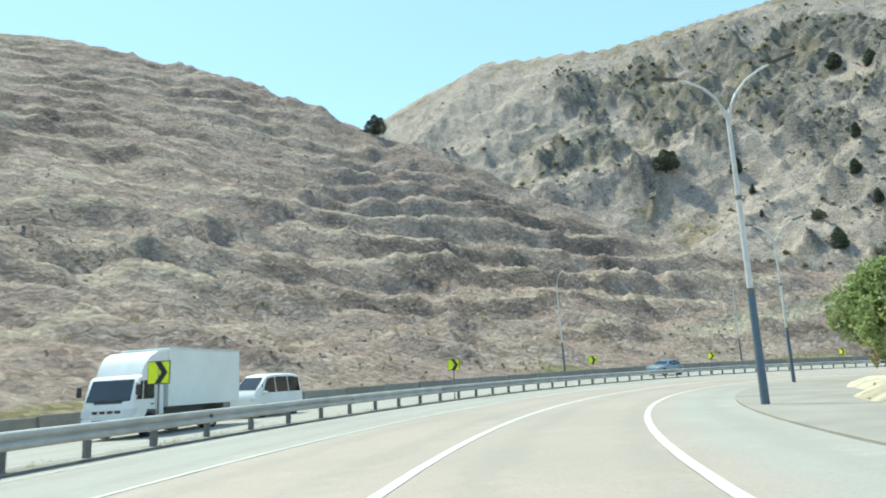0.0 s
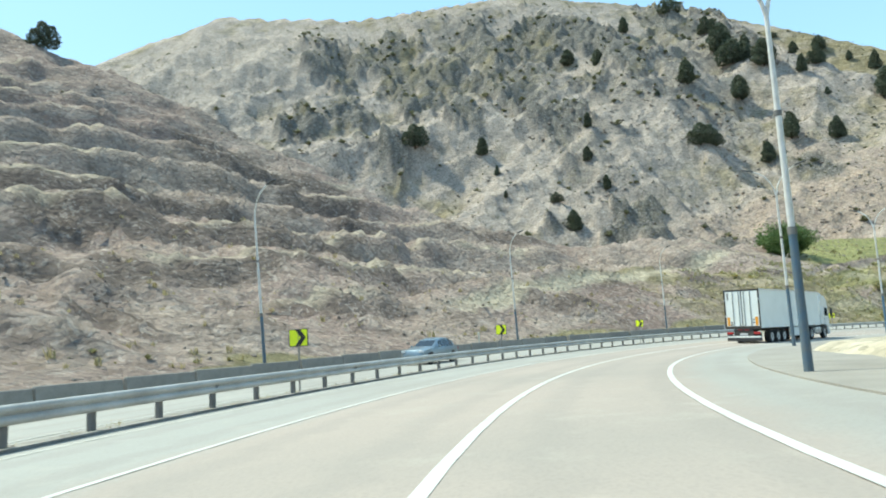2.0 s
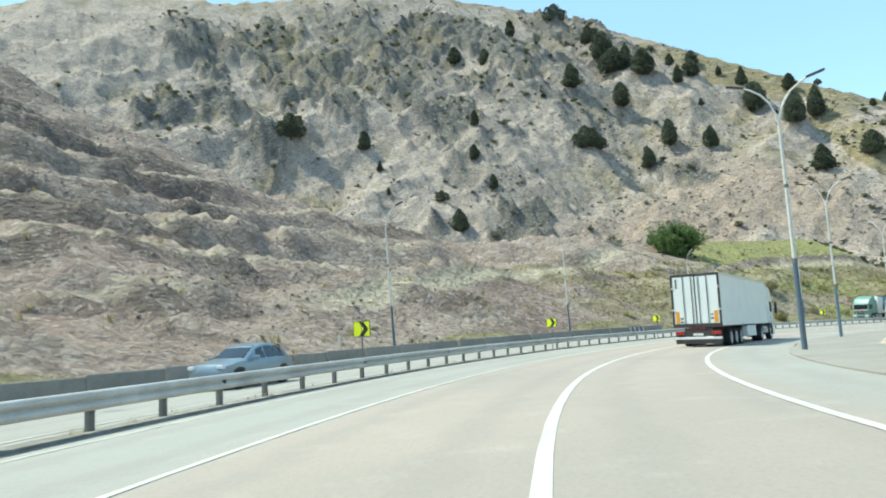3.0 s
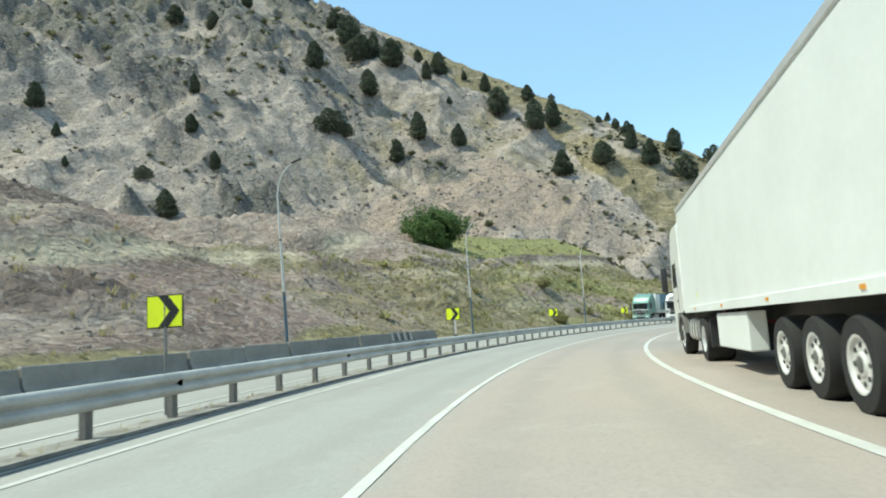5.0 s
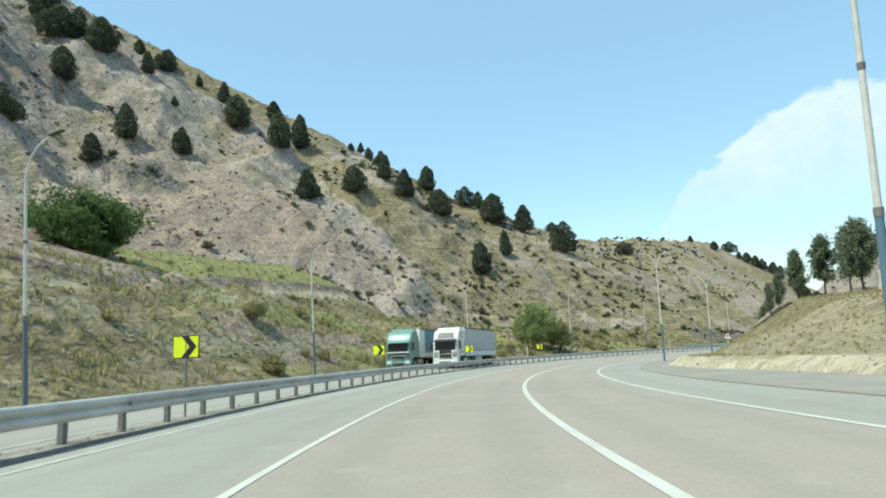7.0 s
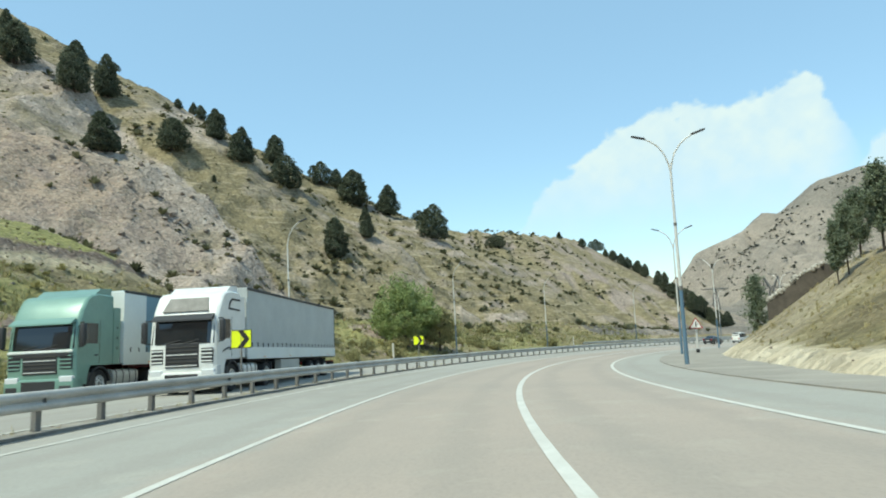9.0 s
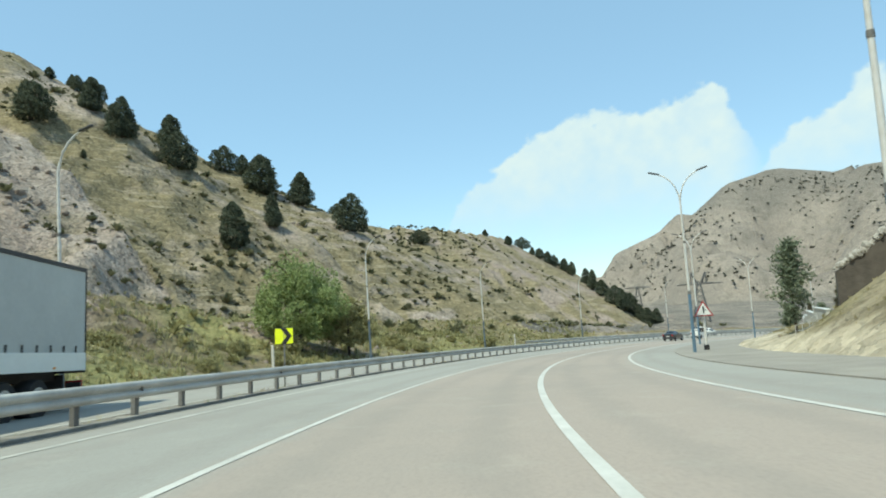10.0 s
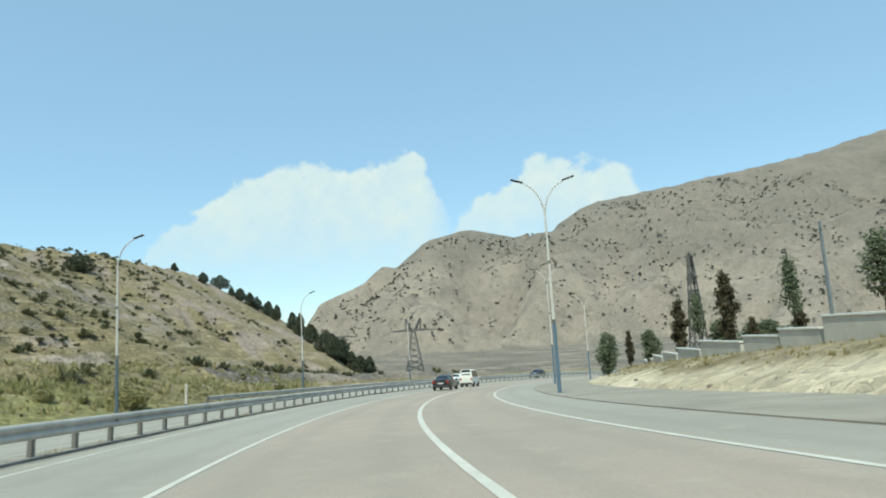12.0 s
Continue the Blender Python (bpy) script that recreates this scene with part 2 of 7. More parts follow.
def asphalt_surface(name):
    """Bleached asphalt: the worn middle lanes are warmer, the outer lane and the shoulder greyer, wheel tracks polished."""
    m = bpy.data.materials.new(name)
    m.use_nodes = True
    n, k = m.node_tree.nodes, m.node_tree.links
    b = n["Principled BSDF"]
    tc, at = n.new("ShaderNodeTexCoord"), n.new("ShaderNodeAttribute")
    at.attribute_name = "across"

    def tex(scale, detail):
        t = n.new("ShaderNodeTexNoise")
        t.inputs["Scale"].default_value, t.inputs["Detail"].default_value, t.inputs["Roughness"].default_value = scale, detail, 0.65
        k.new(tc.outputs["Object"], t.inputs["Vector"])
        return t.outputs["Fac"]

    def ranged(v, a, c, lo=0.0, hi=1.0):
        r = n.new("ShaderNodeMapRange")
        r.inputs[1].default_value, r.inputs[2].default_value, r.inputs[3].default_value, r.inputs[4].default_value = a, c, lo, hi
        k.new(v, r.inputs[0])
        return r.outputs[0]

    def math2(op, a, c):
        x = n.new("ShaderNodeMath")
        x.operation = op
        for i, v in ((0, a), (1, c)):
            if isinstance(v, (int, float)):
                x.inputs[i].default_value = v
            else:
                k.new(v, x.inputs[i])
        return x.outputs[0]

    def mixed(fac, a, c):
        x = n.new("ShaderNodeMix")
        x.data_type = "RGBA"
        k.new(fac, x.inputs[0])
        for i, v in ((6, a), (7, c)):
            if isinstance(v, tuple):
                x.inputs[i].default_value = (*v, 1)
            else:
                k.new(v, x.inputs[i])
        return x.outputs[2]

    l = at.outputs["Fac"]
    big, mid, fine = tex(0.09, 5), tex(0.9, 6), tex(22, 4)
    wob = math2("ADD", l, ranged(mid, 0.3, 0.7, -0.25, 0.25))
    warm = math2("MULTIPLY", ranged(wob, -4.1, -3.4), ranged(wob, 4.0, 3.2))
    col = mixed(warm, (0.350, 0.334, 0.294), (0.385, 0.318, 0.264))
    col = mixed(math2("MULTIPLY", ranged(big, 0.42, 0.66), 0.55), col, (0.285, 0.258, 0.220))
    wheel = math2("COSINE", math2("MULTIPLY", math2("ADD", wob, 0.95), 2 * math.pi / 1.85), 0)
    col = mixed(math2("MULTIPLY", ranged(wheel, 0.2, 1.0), 0.30), col, (0.265, 0.236, 0.202))
    col = mixed(math2("MULTIPLY", ranged(mid, 0.55, 0.75), 0.45), col, (0.45, 0.40, 0.335))
    col = mixed(math2("MULTIPLY", ranged(fine, 0.45, 0.75), 0.35), col, (0.17, 0.155, 0.135))
    k.new(col, b.inputs["Base Color"])
    b.inputs["Roughness"].default_value = 0.88
    bp = n.new("ShaderNodeBump")
    bp.inputs["Strength"].default_value, bp.inputs["Distance"].default_value = 0.2, 0.02
    k.new(fine, bp.inputs["Height"])
    k.new(bp.outputs[0], b.inputs["Normal"])
    return m


def glass_surface(name, rgb, rough=0.05):
    m = bpy.data.materials.new(name)
    m.use_nodes = True
    b = m.node_tree.nodes["Principled BSDF"]
    b.inputs["Base Color"].default_value = (*rgb, 1)
    b.inputs["Roughness"].default_value, b.inputs["Specular IOR Level"].default_value = rough, 0.9
    return m


M_HILL = terrain_surface()
M_ROAD = asphalt_surface("asphalt")
M_APRON = surface("worn_asphalt", (0.355, 0.322, 0.272), 0.95, 0, 0.16, 0.5, 25, 0.25, (0.225, 0.203, 0.172))
M_GRAVEL = surface("gravel", (0.34, 0.285, 0.21), 0.95, 0, 0.2, 1.2, 14, 0.5, (0.23, 0.19, 0.14))
M_KERB = surface("gritty_kerb", (0.36, 0.335, 0.29), 0.95, 0, 0.35, 1.6, 7, 0.4, (0.13, 0.115, 0.095))
M_LINE = surface("road_paint", (0.64, 0.62, 0.56), 0.7, 0, 0.16, 1.5, 18, 0.05, (0.47, 0.45, 0.40))
M_OLDLINE = surface("faded_road_paint", (0.60, 0.58, 0.52), 0.8, 0, 0.12, 1.5, 14, 0.05, (0.38, 0.36, 0.31))
M_TAR = surface("tar", (0.05, 0.045, 0.04), 0.8, 0, 0.1, 2, 20, 0.1)
M_ZINC = surface("galvanised_steel", (0.56, 0.545, 0.505), 0.6, 0.12, 0.16, 1.2, 20, 0.06, (0.33, 0.315, 0.285), per_object=0.08)
M_POST = surface("dull_steel", (0.23, 0.22, 0.205), 0.65, 0.2, 0.15, 3, 25, 0.1, (0.12, 0.115, 0.105), per_object=0.12)
M_CONC = surface("barrier_concrete", (0.29, 0.27, 0.235), 0.9, 0, 0.15, 1.3, 14, 0.3, (0.18, 0.165, 0.14), per_object=0.10)
M_PALE = surface("pale_concrete", (0.62, 0.60, 0.54), 0.85, 0, 0.12, 1.2, 14, 0.2, (0.48, 0.45, 0.39))
M_WPOLE = surface("white_pole_paint", (0.70, 0.69, 0.66), 0.5, 0, 0.1, 4, 30, 0.05, (0.52, 0.50, 0.46))
M_BPOLE = surface("blue_pole_paint", (0.10, 0.19, 0.29), 0.6, 0, 0.2, 2.5, 30, 0.05, (0.12, 0.17, 0.20))
# the blue foot paint greyed for backlit shade; also the one-armed lamps' duller feet
M_DIMPOLE = surface("dimmed_blue_pole_paint", (0.06, 0.13, 0.20), 0.65, 0, 0.2, 2.5, 30, 0.05, (0.14, 0.15, 0.15))
M_GPOLE = surface("grey_pole_paint", (0.20, 0.25, 0.29), 0.6, 0, 0.1, 4, 30, 0.05, (0.14, 0.15, 0.16))
M_LAMP = surface("lamp_housing", (0.07, 0.07, 0.075), 0.5, 0.3, 0.1, 6, 30)
M_YELLOW = surface("fluorescent_yellow", (0.78, 0.86, 0.02), 0.5, 0, 0.05, 5, 30)
M_BLACK = surface("black_paint", (0.015, 0.015, 0.016), 0.55, 0, 0.1, 5, 30)
M_RED = surface("red_paint", (0.36, 0.03, 0.035), 0.5, 0, 0.1, 5, 30)
M_WHITE = surface("white_paint", (0.80, 0.80, 0.77), 0.4, 0, 0.06, 2.0, 14, 0.02, (0.66, 0.66, 0.62), coat=0.3)
M_BOX = surface("white_panel", (0.80, 0.82, 0.78), 0.45, 0, 0.05, 0.7, 9, 0.02, (0.70, 0.72, 0.68))
M_TARP = surface("grey_tarpaulin", (0.50, 0.52, 0.50), 0.6, 0, 0.1, 0.8, 9, 0.08, (0.40, 0.42, 0.41))
M_TEAL = surface("teal_paint", (0.20, 0.335, 0.275), 0.4, 0.1, 0.08, 2, 14, 0.02, coat=0.4)
M_BLUE = surface("blue_panel", (0.19, 0.31, 0.38), 0.55, 0, 0.1, 1.0, 9, 0.05, (0.15, 0.25, 0.31))
M_PLASTIC = surface("dark_plastic", (0.035, 0.035, 0.037), 0.55, 0, 0.1, 4, 30, 0.05)
M_RUBBER = surface("tyre_rubber", (0.022, 0.021, 0.02), 0.85, 0, 0.15, 6, 40, 0.2)
M_RIM = surface("alloy_rim", (0.74, 0.74, 0.72), 0.35, 0.4, 0.1, 6, 30)
M_TANK = surface("aluminium_tank", (0.80, 0.80, 0.78), 0.38, 0.6, 0.1, 3, 30)
M_CHASSIS = surface("dirty_chassis", (0.06, 0.055, 0.05), 0.8, 0, 0.2, 3, 20, 0.2)
M_MAROON = surface("red_chassis", (0.22, 0.03, 0.03), 0.6, 0, 0.2, 3, 20, 0.1)
M_SILVER = surface("silver_blue_paint", (0.25, 0.31, 0.35), 0.35, 0.5, 0.05, 2, 30, coat=0.6)
M_DARKCAR = surface("dark_car_paint", (0.028, 0.03, 0.034), 0.3, 0.2, 0.1, 2, 30, coat=0.6)
M_GLASS = glass_surface("car_glass", (0.012, 0.015, 0.017))
M_LIGHT = glass_surface("headlight_lens", (0.65, 0.66, 0.66), 0.12)
M_TAIL = glass_surface("tail_light_lens", (0.35, 0.02, 0.02), 0.2)
M_AMBER = glass_surface("amber_reflector", (0.75, 0.32, 0.02), 0.3)
M_PLATE = surface("plate_white", (0.72, 0.72, 0.70), 0.5)
M_BARK = surface("bark", (0.10, 0.075, 0.055), 0.95, 0, 0.2, 4, 20, 0.5)
M_JUNIPER = leaf_surface("juniper_foliage", (0.062, 0.078, 0.052), (0.160, 0.175, 0.115))
M_WILLOW = leaf_surface("willow_foliage", (0.225, 0.285, 0.108), (0.42, 0.475, 0.21))
M_BUSH = leaf_surface("bush_foliage", (0.085, 0.15, 0.05), (0.21, 0.28, 0.10))
M_RUSSET = leaf_surface("russet_foliage", (0.080, 0.085, 0.052), (0.190, 0.150, 0.095))
M_SCRUB = leaf_surface("scrub", (0.12, 0.115, 0.05), (0.27, 0.245, 0.115))
M_SHRUB = leaf_surface("shrub_foliage", (0.235, 0.225, 0.105), (0.46, 0.42, 0.21))
M_SAGE = leaf_surface("sage_foliage", (0.125, 0.16, 0.10), (0.28, 0.31, 0.205))
M_BROWSE = leaf_surface("browse_foliage", (0.100, 0.105, 0.058), (0.205, 0.198, 0.112))
M_SAGEBRUSH = leaf_surface("sagebrush", (0.105, 0.106, 0.080), (0.185, 0.180, 0.140))
M_DARKWALL = surface("stained_stonework", (0.125, 0.105, 0.085), 0.95, 0, 0.25, 1.2, 5, 0.6, (0.065, 0.055, 0.045))
M_PALESTONE = surface("pale_rubble", (0.46, 0.43, 0.38), 0.95, 0, 0.2, 3, 14, 0.3, (0.30, 0.27, 0.23))
M_DRY = leaf_surface("dry_grass", (0.31, 0.265, 0.125), (0.46, 0.39, 0.21))
M_STONE = surface("loose_rock", (0.30, 0.245, 0.20), 0.95, 0, 0.2, 0.9, 9, 0.4, (0.20, 0.16, 0.13))
M_TOWER = surface("weathered_lattice_steel", (0.16, 0.155, 0.15), 0.7, 0.4, 0.1, 2, 12)


# ---- plan of the road ----
CURV = [-1.381, -1.287, -1.19, -1.054, -0.767, -0.587, -0.663, -0.728, -0.62, -0.60, -0.60]


def plan():
    """The line between the middle and the nearside lane: distance, x, y, heading, height, every metre."""
    def run(x, y, th, step, n, kappa):
        rows, s = [], 0.0
        for _ in range(n):
            k = kappa(s + step / 2)
            x, y = x + math.cos(th + k * step / 2) * step, y + math.sin(th + k * step / 2) * step
            th, s = th + k * step, s + step
            rows.append((s, x, y, th))
        return rows

    knots = np.linspace(0, 260, 11)
    ahead = run(-2.0, -4.14, radians(89.07), 1.0, 480, lambda s: float(np.interp(s, knots, CURV)) / 100 if s < 380 else -0.002)
    back = run(-2.0, -4.14, radians(89.07), -1.0, 90, lambda s: -0.006)
    a = np.array(back[::-1] + [(0.0, -2.0, -4.14, radians(89.07))] + ahead)
    s = np.clip(a[:, 0], 0, 250) / 100
    z = 0.064 * s**3 + 0.437 * s**2 - 9.383 * s + 0.203
    z = z - 0.092 * np.minimum(a[:, 0], 0) - 0.060 * np.clip(a[:, 0] - 250, 0, 200)
    return np.column_stack([a, z])


ROAD = plan()


def crossfall(s, l):
    """The outer lanes of the first bend fall away a little."""
    return np.interp(s, [60, 125], [0.022, 0.0]) * np.clip(l, -21.5, 0)


def at_road(s, l, up=0.0):
    """The place s metres along the road and l metres to the right of its line."""
    x, y, th, z = (np.interp(s, ROAD[:, 0], ROAD[:, i]) for i in (1, 2, 3, 4))
    return np.array([x + l * np.sin(th), y - l * np.cos(th), z + crossfall(s, l) + up])


def road_pose(s, l, up=0.0, back=False, turn=0.0):
    """A pose on the road whose x axis points along it (or against it)."""
    p = at_road(s, l, up)
    th = float(np.interp(s, ROAD[:, 0], ROAD[:, 3]))
    slope = float(np.interp(s + 1, ROAD[:, 0], ROAD[:, 4]) - np.interp(s - 1, ROAD[:, 0], ROAD[:, 4])) / 2
    d = -1 if back else 1
    return pose(*p, 0, 0, math.degrees(th) + (180 if back else 0) + turn) @ pose(0, 0, 0, 0, math.degrees(-math.atan(slope * d)), 0)


def road_coords(x, y):
    """Distance along and to the right of the road's line for arrays of places."""
    x, y = np.asarray(x, float).ravel(), np.asarray(y, float).ravel()
    s, l = np.empty_like(x), np.empty_like(x)
    rx, ry, rt, r = ROAD[:, 1], ROAD[:, 2], ROAD[:, 3], ROAD[:, 0]
    for i in range(0, len(x), 20000):
        a, c = x[i:i + 20000], y[i:i + 20000]
        j = ((a[:, None] - rx[None, ::3])**2 + (c[:, None] - ry[None, ::3])**2).argmin(1) * 3
        dx, dy = a - rx[j], c - ry[j]
        u = dx * np.cos(rt[j]) + dy * np.sin(rt[j])
        s[i:i + 20000] = np.clip(r[j] + u, r[0], r[-1])
        off = dx * np.sin(rt[j]) - dy * np.cos(rt[j])
        l[i:i + 20000] = np.where((np.abs(u) > 4), np.sign(off) * np.hypot(dx, dy), off)
    return s, l


# ---- height of the ground ----
def lattice(ix, iy, seed):
    h = (ix.astype(np.int64) * 374761393 + iy.astype(np.int64) * 668265263 + seed * 1442695041) & 0x7FFFFFFF
    h = ((h ^ (h >> 13)) * 1274126177) & 0x7FFFFFFF
    return ((h ^ (h >> 16)) & 0xFFFF) / 65535.0


def soft_noise(x, y, seed=0):
    ix, iy = np.floor(x), np.floor(y)
    fx, fy = x - ix, y - iy
    fx, fy = fx * fx * fx * (fx * (fx * 6 - 15) + 10), fy * fy * fy * (fy * (fy * 6 - 15) + 10)
    a, b = lattice(ix, iy, seed), lattice(ix + 1, iy, seed)
    c, d = lattice(ix, iy + 1, seed), lattice(ix + 1, iy + 1, seed)
    return (a + (b - a) * fx + (c - a) * fy + (a - b - c + d) * fx * fy) * 2 - 1


def fbm(x, y, size, octaves=4, seed=0, gain=0.5):
    total, amp = 0, 1.0
    for o in range(octaves):
        total = total + amp * soft_noise(x / size + 17.3 * o, y / size - 9.1 * o, seed + o)
        size, amp = size / 2.03, amp * gain
    return total


def ridged(x, y, size, octaves=4, seed=0):
    total, amp = 0, 1.0
    for o in range(octaves):
        total = total + amp * (1 - np.abs(soft_noise(x / size + 5.7 * o, y / size + 3.3 * o, seed + o)) * 2)
        size, amp = size / 2.1, amp * 0.5
    return total


SPUR = [(-220, 205, 118), (-120, 200, 100), (-60, 190, 80), (-10, 180, 53), (30, 168, 29.5), (60, 158, 14), (85, 150, 5.5), (130, 135, 1)]
MOUNTAIN = [(-260.0, 470.0, 120.0), (-60.0, 440.0, 127.0), (42.6, 431.0, 174.4), (119.7, 399.9, 165.6), (208.0, 357.8, 170.2), (306.0, 314.4, 149.5), (334.6, 201.9, 79.7), (364.0, 136.0, 42.1), (433.9, 88.6, 25.8), (457.7, 52.4, 25.4), (541.0, -0.4, 27.4), (610.8, -40.8, 11.1), (680.0, -90.0, -14.0), (740.0, -140.0, -34.0)]
# steepness of the slope below each point of the mountain's crest
FALL = [0.6, 0.66, 0.902, 0.894, 0.99, 0.767, 0.716, 0.591, 0.494, 0.514, 0.611, 0.499, 0.42, 0.4]
FAR_RIDGE = [(1020, -120, -56), (1000, -200, -38), (1000, -290, 25), (1000, -372, 101), (1000, -440, 137), (1000, -500, 153), (1000, -596, 141), (984, -648, 156), (957, -729, 196), (890, -930, 237), (820, -1140, 279), (740, -1380, 349), (500, -1700, 389)]


# dark outcrops on the mountain: place and half width
OUTCROPS = [(135, 319, 17.5), (156, 305, 16.0), (192, 318, 17.8), (212, 307, 15.0), (156, 259, 9.4), (211, 272, 12.2), (269, 309, 15.1), (118, 309, 11.4), (86, 314, 11.1), (91, 275, 8.5), (155, 281, 11.0), (129, 279, 9.2), (66, 308, 9.5), (156, 206, 6.9), (119, 350, 17.6), (94, 349, 14.3), (189, 273, 8.9), (165, 259, 8.7), (271, 262, 12.1), (171, 325, 14.7), (306, 313, 12.7), (121, 205, 9.0), (135, 197, 6.4), (224, 193, 7.0), (87, 205, 4.1), (166, 180, 6.0)]


def spine(x, y, pts):
    """Nearest place on a ridge: its height, the distance, the side (positive to the left of its run) and how far along."""
    best, z, side, along = np.full(x.shape, 1e9), np.zeros(x.shape), np.zeros(x.shape), np.zeros(x.shape)
    for i in range(len(pts) - 1):
        (ax, ay, az), (bx, by, bz) = pts[i], pts[i + 1]
        dx, dy = bx - ax, by - ay
        u = np.clip(((x - ax) * dx + (y - ay) * dy) / (dx * dx + dy * dy), 0, 1)
        px, py = x - ax - u * dx, y - ay - u * dy
        d = np.hypot(px, py)
        m = d < best
        best = np.where(m, d, best)
        z = np.where(m, az + u * (bz - az), z)
        side = np.where(m, np.sign(dx * (y - ay) - dy * (x - ax)), side)
        along = np.where(m, i + u, along)
    return z, best, side, along


def ridge_cone(x, y, pts, front):
    """Slopes falling from a ridge, steep as given at each of its points: the height, the distance from the crest and how far along it."""
    top, dist, along = np.full(x.shape, -1e9), np.zeros(x.shape), np.zeros(x.shape)
    for i in range(len(pts) - 1):
        (ax, ay, az), (bx, by, bz) = pts[i], pts[i + 1]
        dx, dy = bx - ax, by - ay
        u = np.clip(((x - ax) * dx + (y - ay) * dy) / (dx * dx + dy * dy), 0, 1)
        d = np.hypot(x - ax - u * dx, y - ay - u * dy)
        h = az + u * (bz - az) - (front[i] + u * (front[i + 1] - front[i])) * d
        m = h > top
        top, dist, along = np.where(m, h, top), np.where(m, d, dist), np.where(m, i + u, along)
    return top, dist, along


def step01(a, b, v):
    t = np.clip((v - a) / (b - a), 0, 1)
    return t * t * (3 - 2 * t)


def bank_toe(s):
    """How far from the lane line the sandy lip of the inner bank begins."""
    return np.interp(s, [0, 15, 27, 33, 60, 69, 80, 100, 150, 163, 172, 179, 190, 212, 300], [7.6, 7.2, 8.0, 9.2, 8.6, 7.6, 9.0, 10.4, 10.2, 8.6, 8.2, 9.0, 10.1, 10.7, 10.6])


def ground_height(x, y, masks=False):
    x, y = np.asarray(x, float), np.asarray(y, float)
    s, l = road_coords(x, y)
    s, l = s.reshape(x.shape), l.reshape(x.shape)
    zr = np.interp(s, ROAD[:, 0], ROAD[:, 4]) + crossfall(s, l)
    # inner side of the bend
    inner = step01(15, 60, l)
    zin = np.clip(-1.0 - 0.088 * x, -34, 4)
    zr = zr * (1 - inner) + zin * inner
    far_off = step01(120, 400, l)
    zr = zr * (1 - far_off) - 34 * far_off
    # outer side: cut slope, bench above it
    e = np.maximum(-l - 21.5, 0)
    k = np.interp(s, [0, 95, 120, 165, 195, 230], [0.3, 0.35, 0.46, 0.44, 0.36, 0.26])
    cap = np.interp(s, [0, 90, 118, 165, 200, 240, 300], [2.5, 4, 7.6, 7.9, 5.4, 3.4, 2.6])
    rise = np.minimum(k * e, cap + 0.05 * np.minimum(e, np.interp(s, [180, 260], [60, 8])))
    rise = rise - step01(285, 325, s) * np.minimum(0.16 * np.maximum(e - 3, 0), 4.0)
    # inner bank
    toe_in = bank_toe(s)
    f = np.maximum(l - 10.6, 0)
    fl = np.maximum(l - toe_in, 0)
    kb = np.interp(s, [0, 90, 108, 150, 180, 200, 212.6, 216.5], [0.10, 0.16, 0.26, 0.30, 0.50, 0.66, 0.72, 0.30])
    level = np.maximum(-10.4 - np.interp(s, ROAD[:, 0], ROAD[:, 4]), 0.9)
    capb = np.where(s < 213, np.interp(s, [0, 90, 130], [0.9, 1.1, 0.95]) + (level - 0.9) * step01(125, 160, s), 0)
    capb = np.where(s < 213, capb, np.interp(s, [213, 216.2, 224, 235, 300], [6.8, 2.0, 1.6, 1.45, 1.2]))
    lip_in = np.interp(s, [0, 40, 100, 150, 213, 216], [0.30, 0.40, 0.35, 0.62, 0.62, 0.4]) * step01(0.0, 1.1, fl + 0.25 * fbm(x, y, 2.2, 3, 211)) * (fl > 0) + 0.02 * fl
    rise = rise + np.maximum(np.minimum(kb * f, capb + 0.02 * f), lip_in)
    rill = ridged(s + 0.75 * e, 0.12 * e, 4.6, 3, 161)
    rough_near = step01(0, 6, e) + 0.35 * step01(0, 6, f)
    base = zr + rise + 0.42 * (rill - 0.5) * step01(1, 6, e) * step01(45, 20, e) * np.minimum(1, rise / 3) + rough_near * (0.55 * fbm(x, y, 9, 4, 3) + 0.22 * ridged(x, y, 3.2, 2, 5)) * step01(0, 14, e + 0.3 * f)
    # spur beside the first bend, cut back in ledges
    zs, d, side, along = spine(x, y, SPUR)
    front = side < 0
    toe = np.maximum(-l - 21.5, 0)
    w = toe / np.maximum(toe + d, 0.1)
    spur = np.where(front, (zr + (zs - zr) * w**0.95), zs - 0.52 * d)
    spur = np.where(l < 0, spur - 0.5 * np.maximum(s - 240, 0), -99)
    lift = step01(0.02, 0.35, w) * step01(7.0, 5.5, along)
    tilt = spur + 0.085 * x + 1.3 * fbm(x, y, 30, 2, 21)
    cell = tilt / 5.2
    stair = (np.floor(cell) + step01(0.35, 0.95, cell - np.floor(cell))) * 5.2
    spur = spur + np.where(front, lift * 0.66 * (1 + 0.8 * fbm(x, y, 45, 2, 23)) * (stair - tilt) * step01(1.0, 0.8, w), 0)
    spur = spur + step01(0, 10, toe) * (1.1 * fbm(x, y, 18, 5, 31, 0.58) + 0.55 * ridged(0.8 * x + 0.6 * y, 0.35 * (0.8 * y - 0.6 * x), 6.0, 3, 37)) * np.where(front, 1, 1.5)
    spur = spur + np.where(front, step01(2, 9, toe) * (0.34 * ridged(x, y, 3.4, 2, 191) + 0.5 * np.maximum(fbm(x, y, 8, 3, 193), 0)), 0)
    spur = spur + np.where(front, 1.05 * (rill - 0.7) * step01(1, 8, toe) * (1 - 0.6 * step01(30, 70, toe)), 0)
    # the mountain behind
    cone, dm, am = ridge_cone(x, y, MOUNTAIN, FALL)
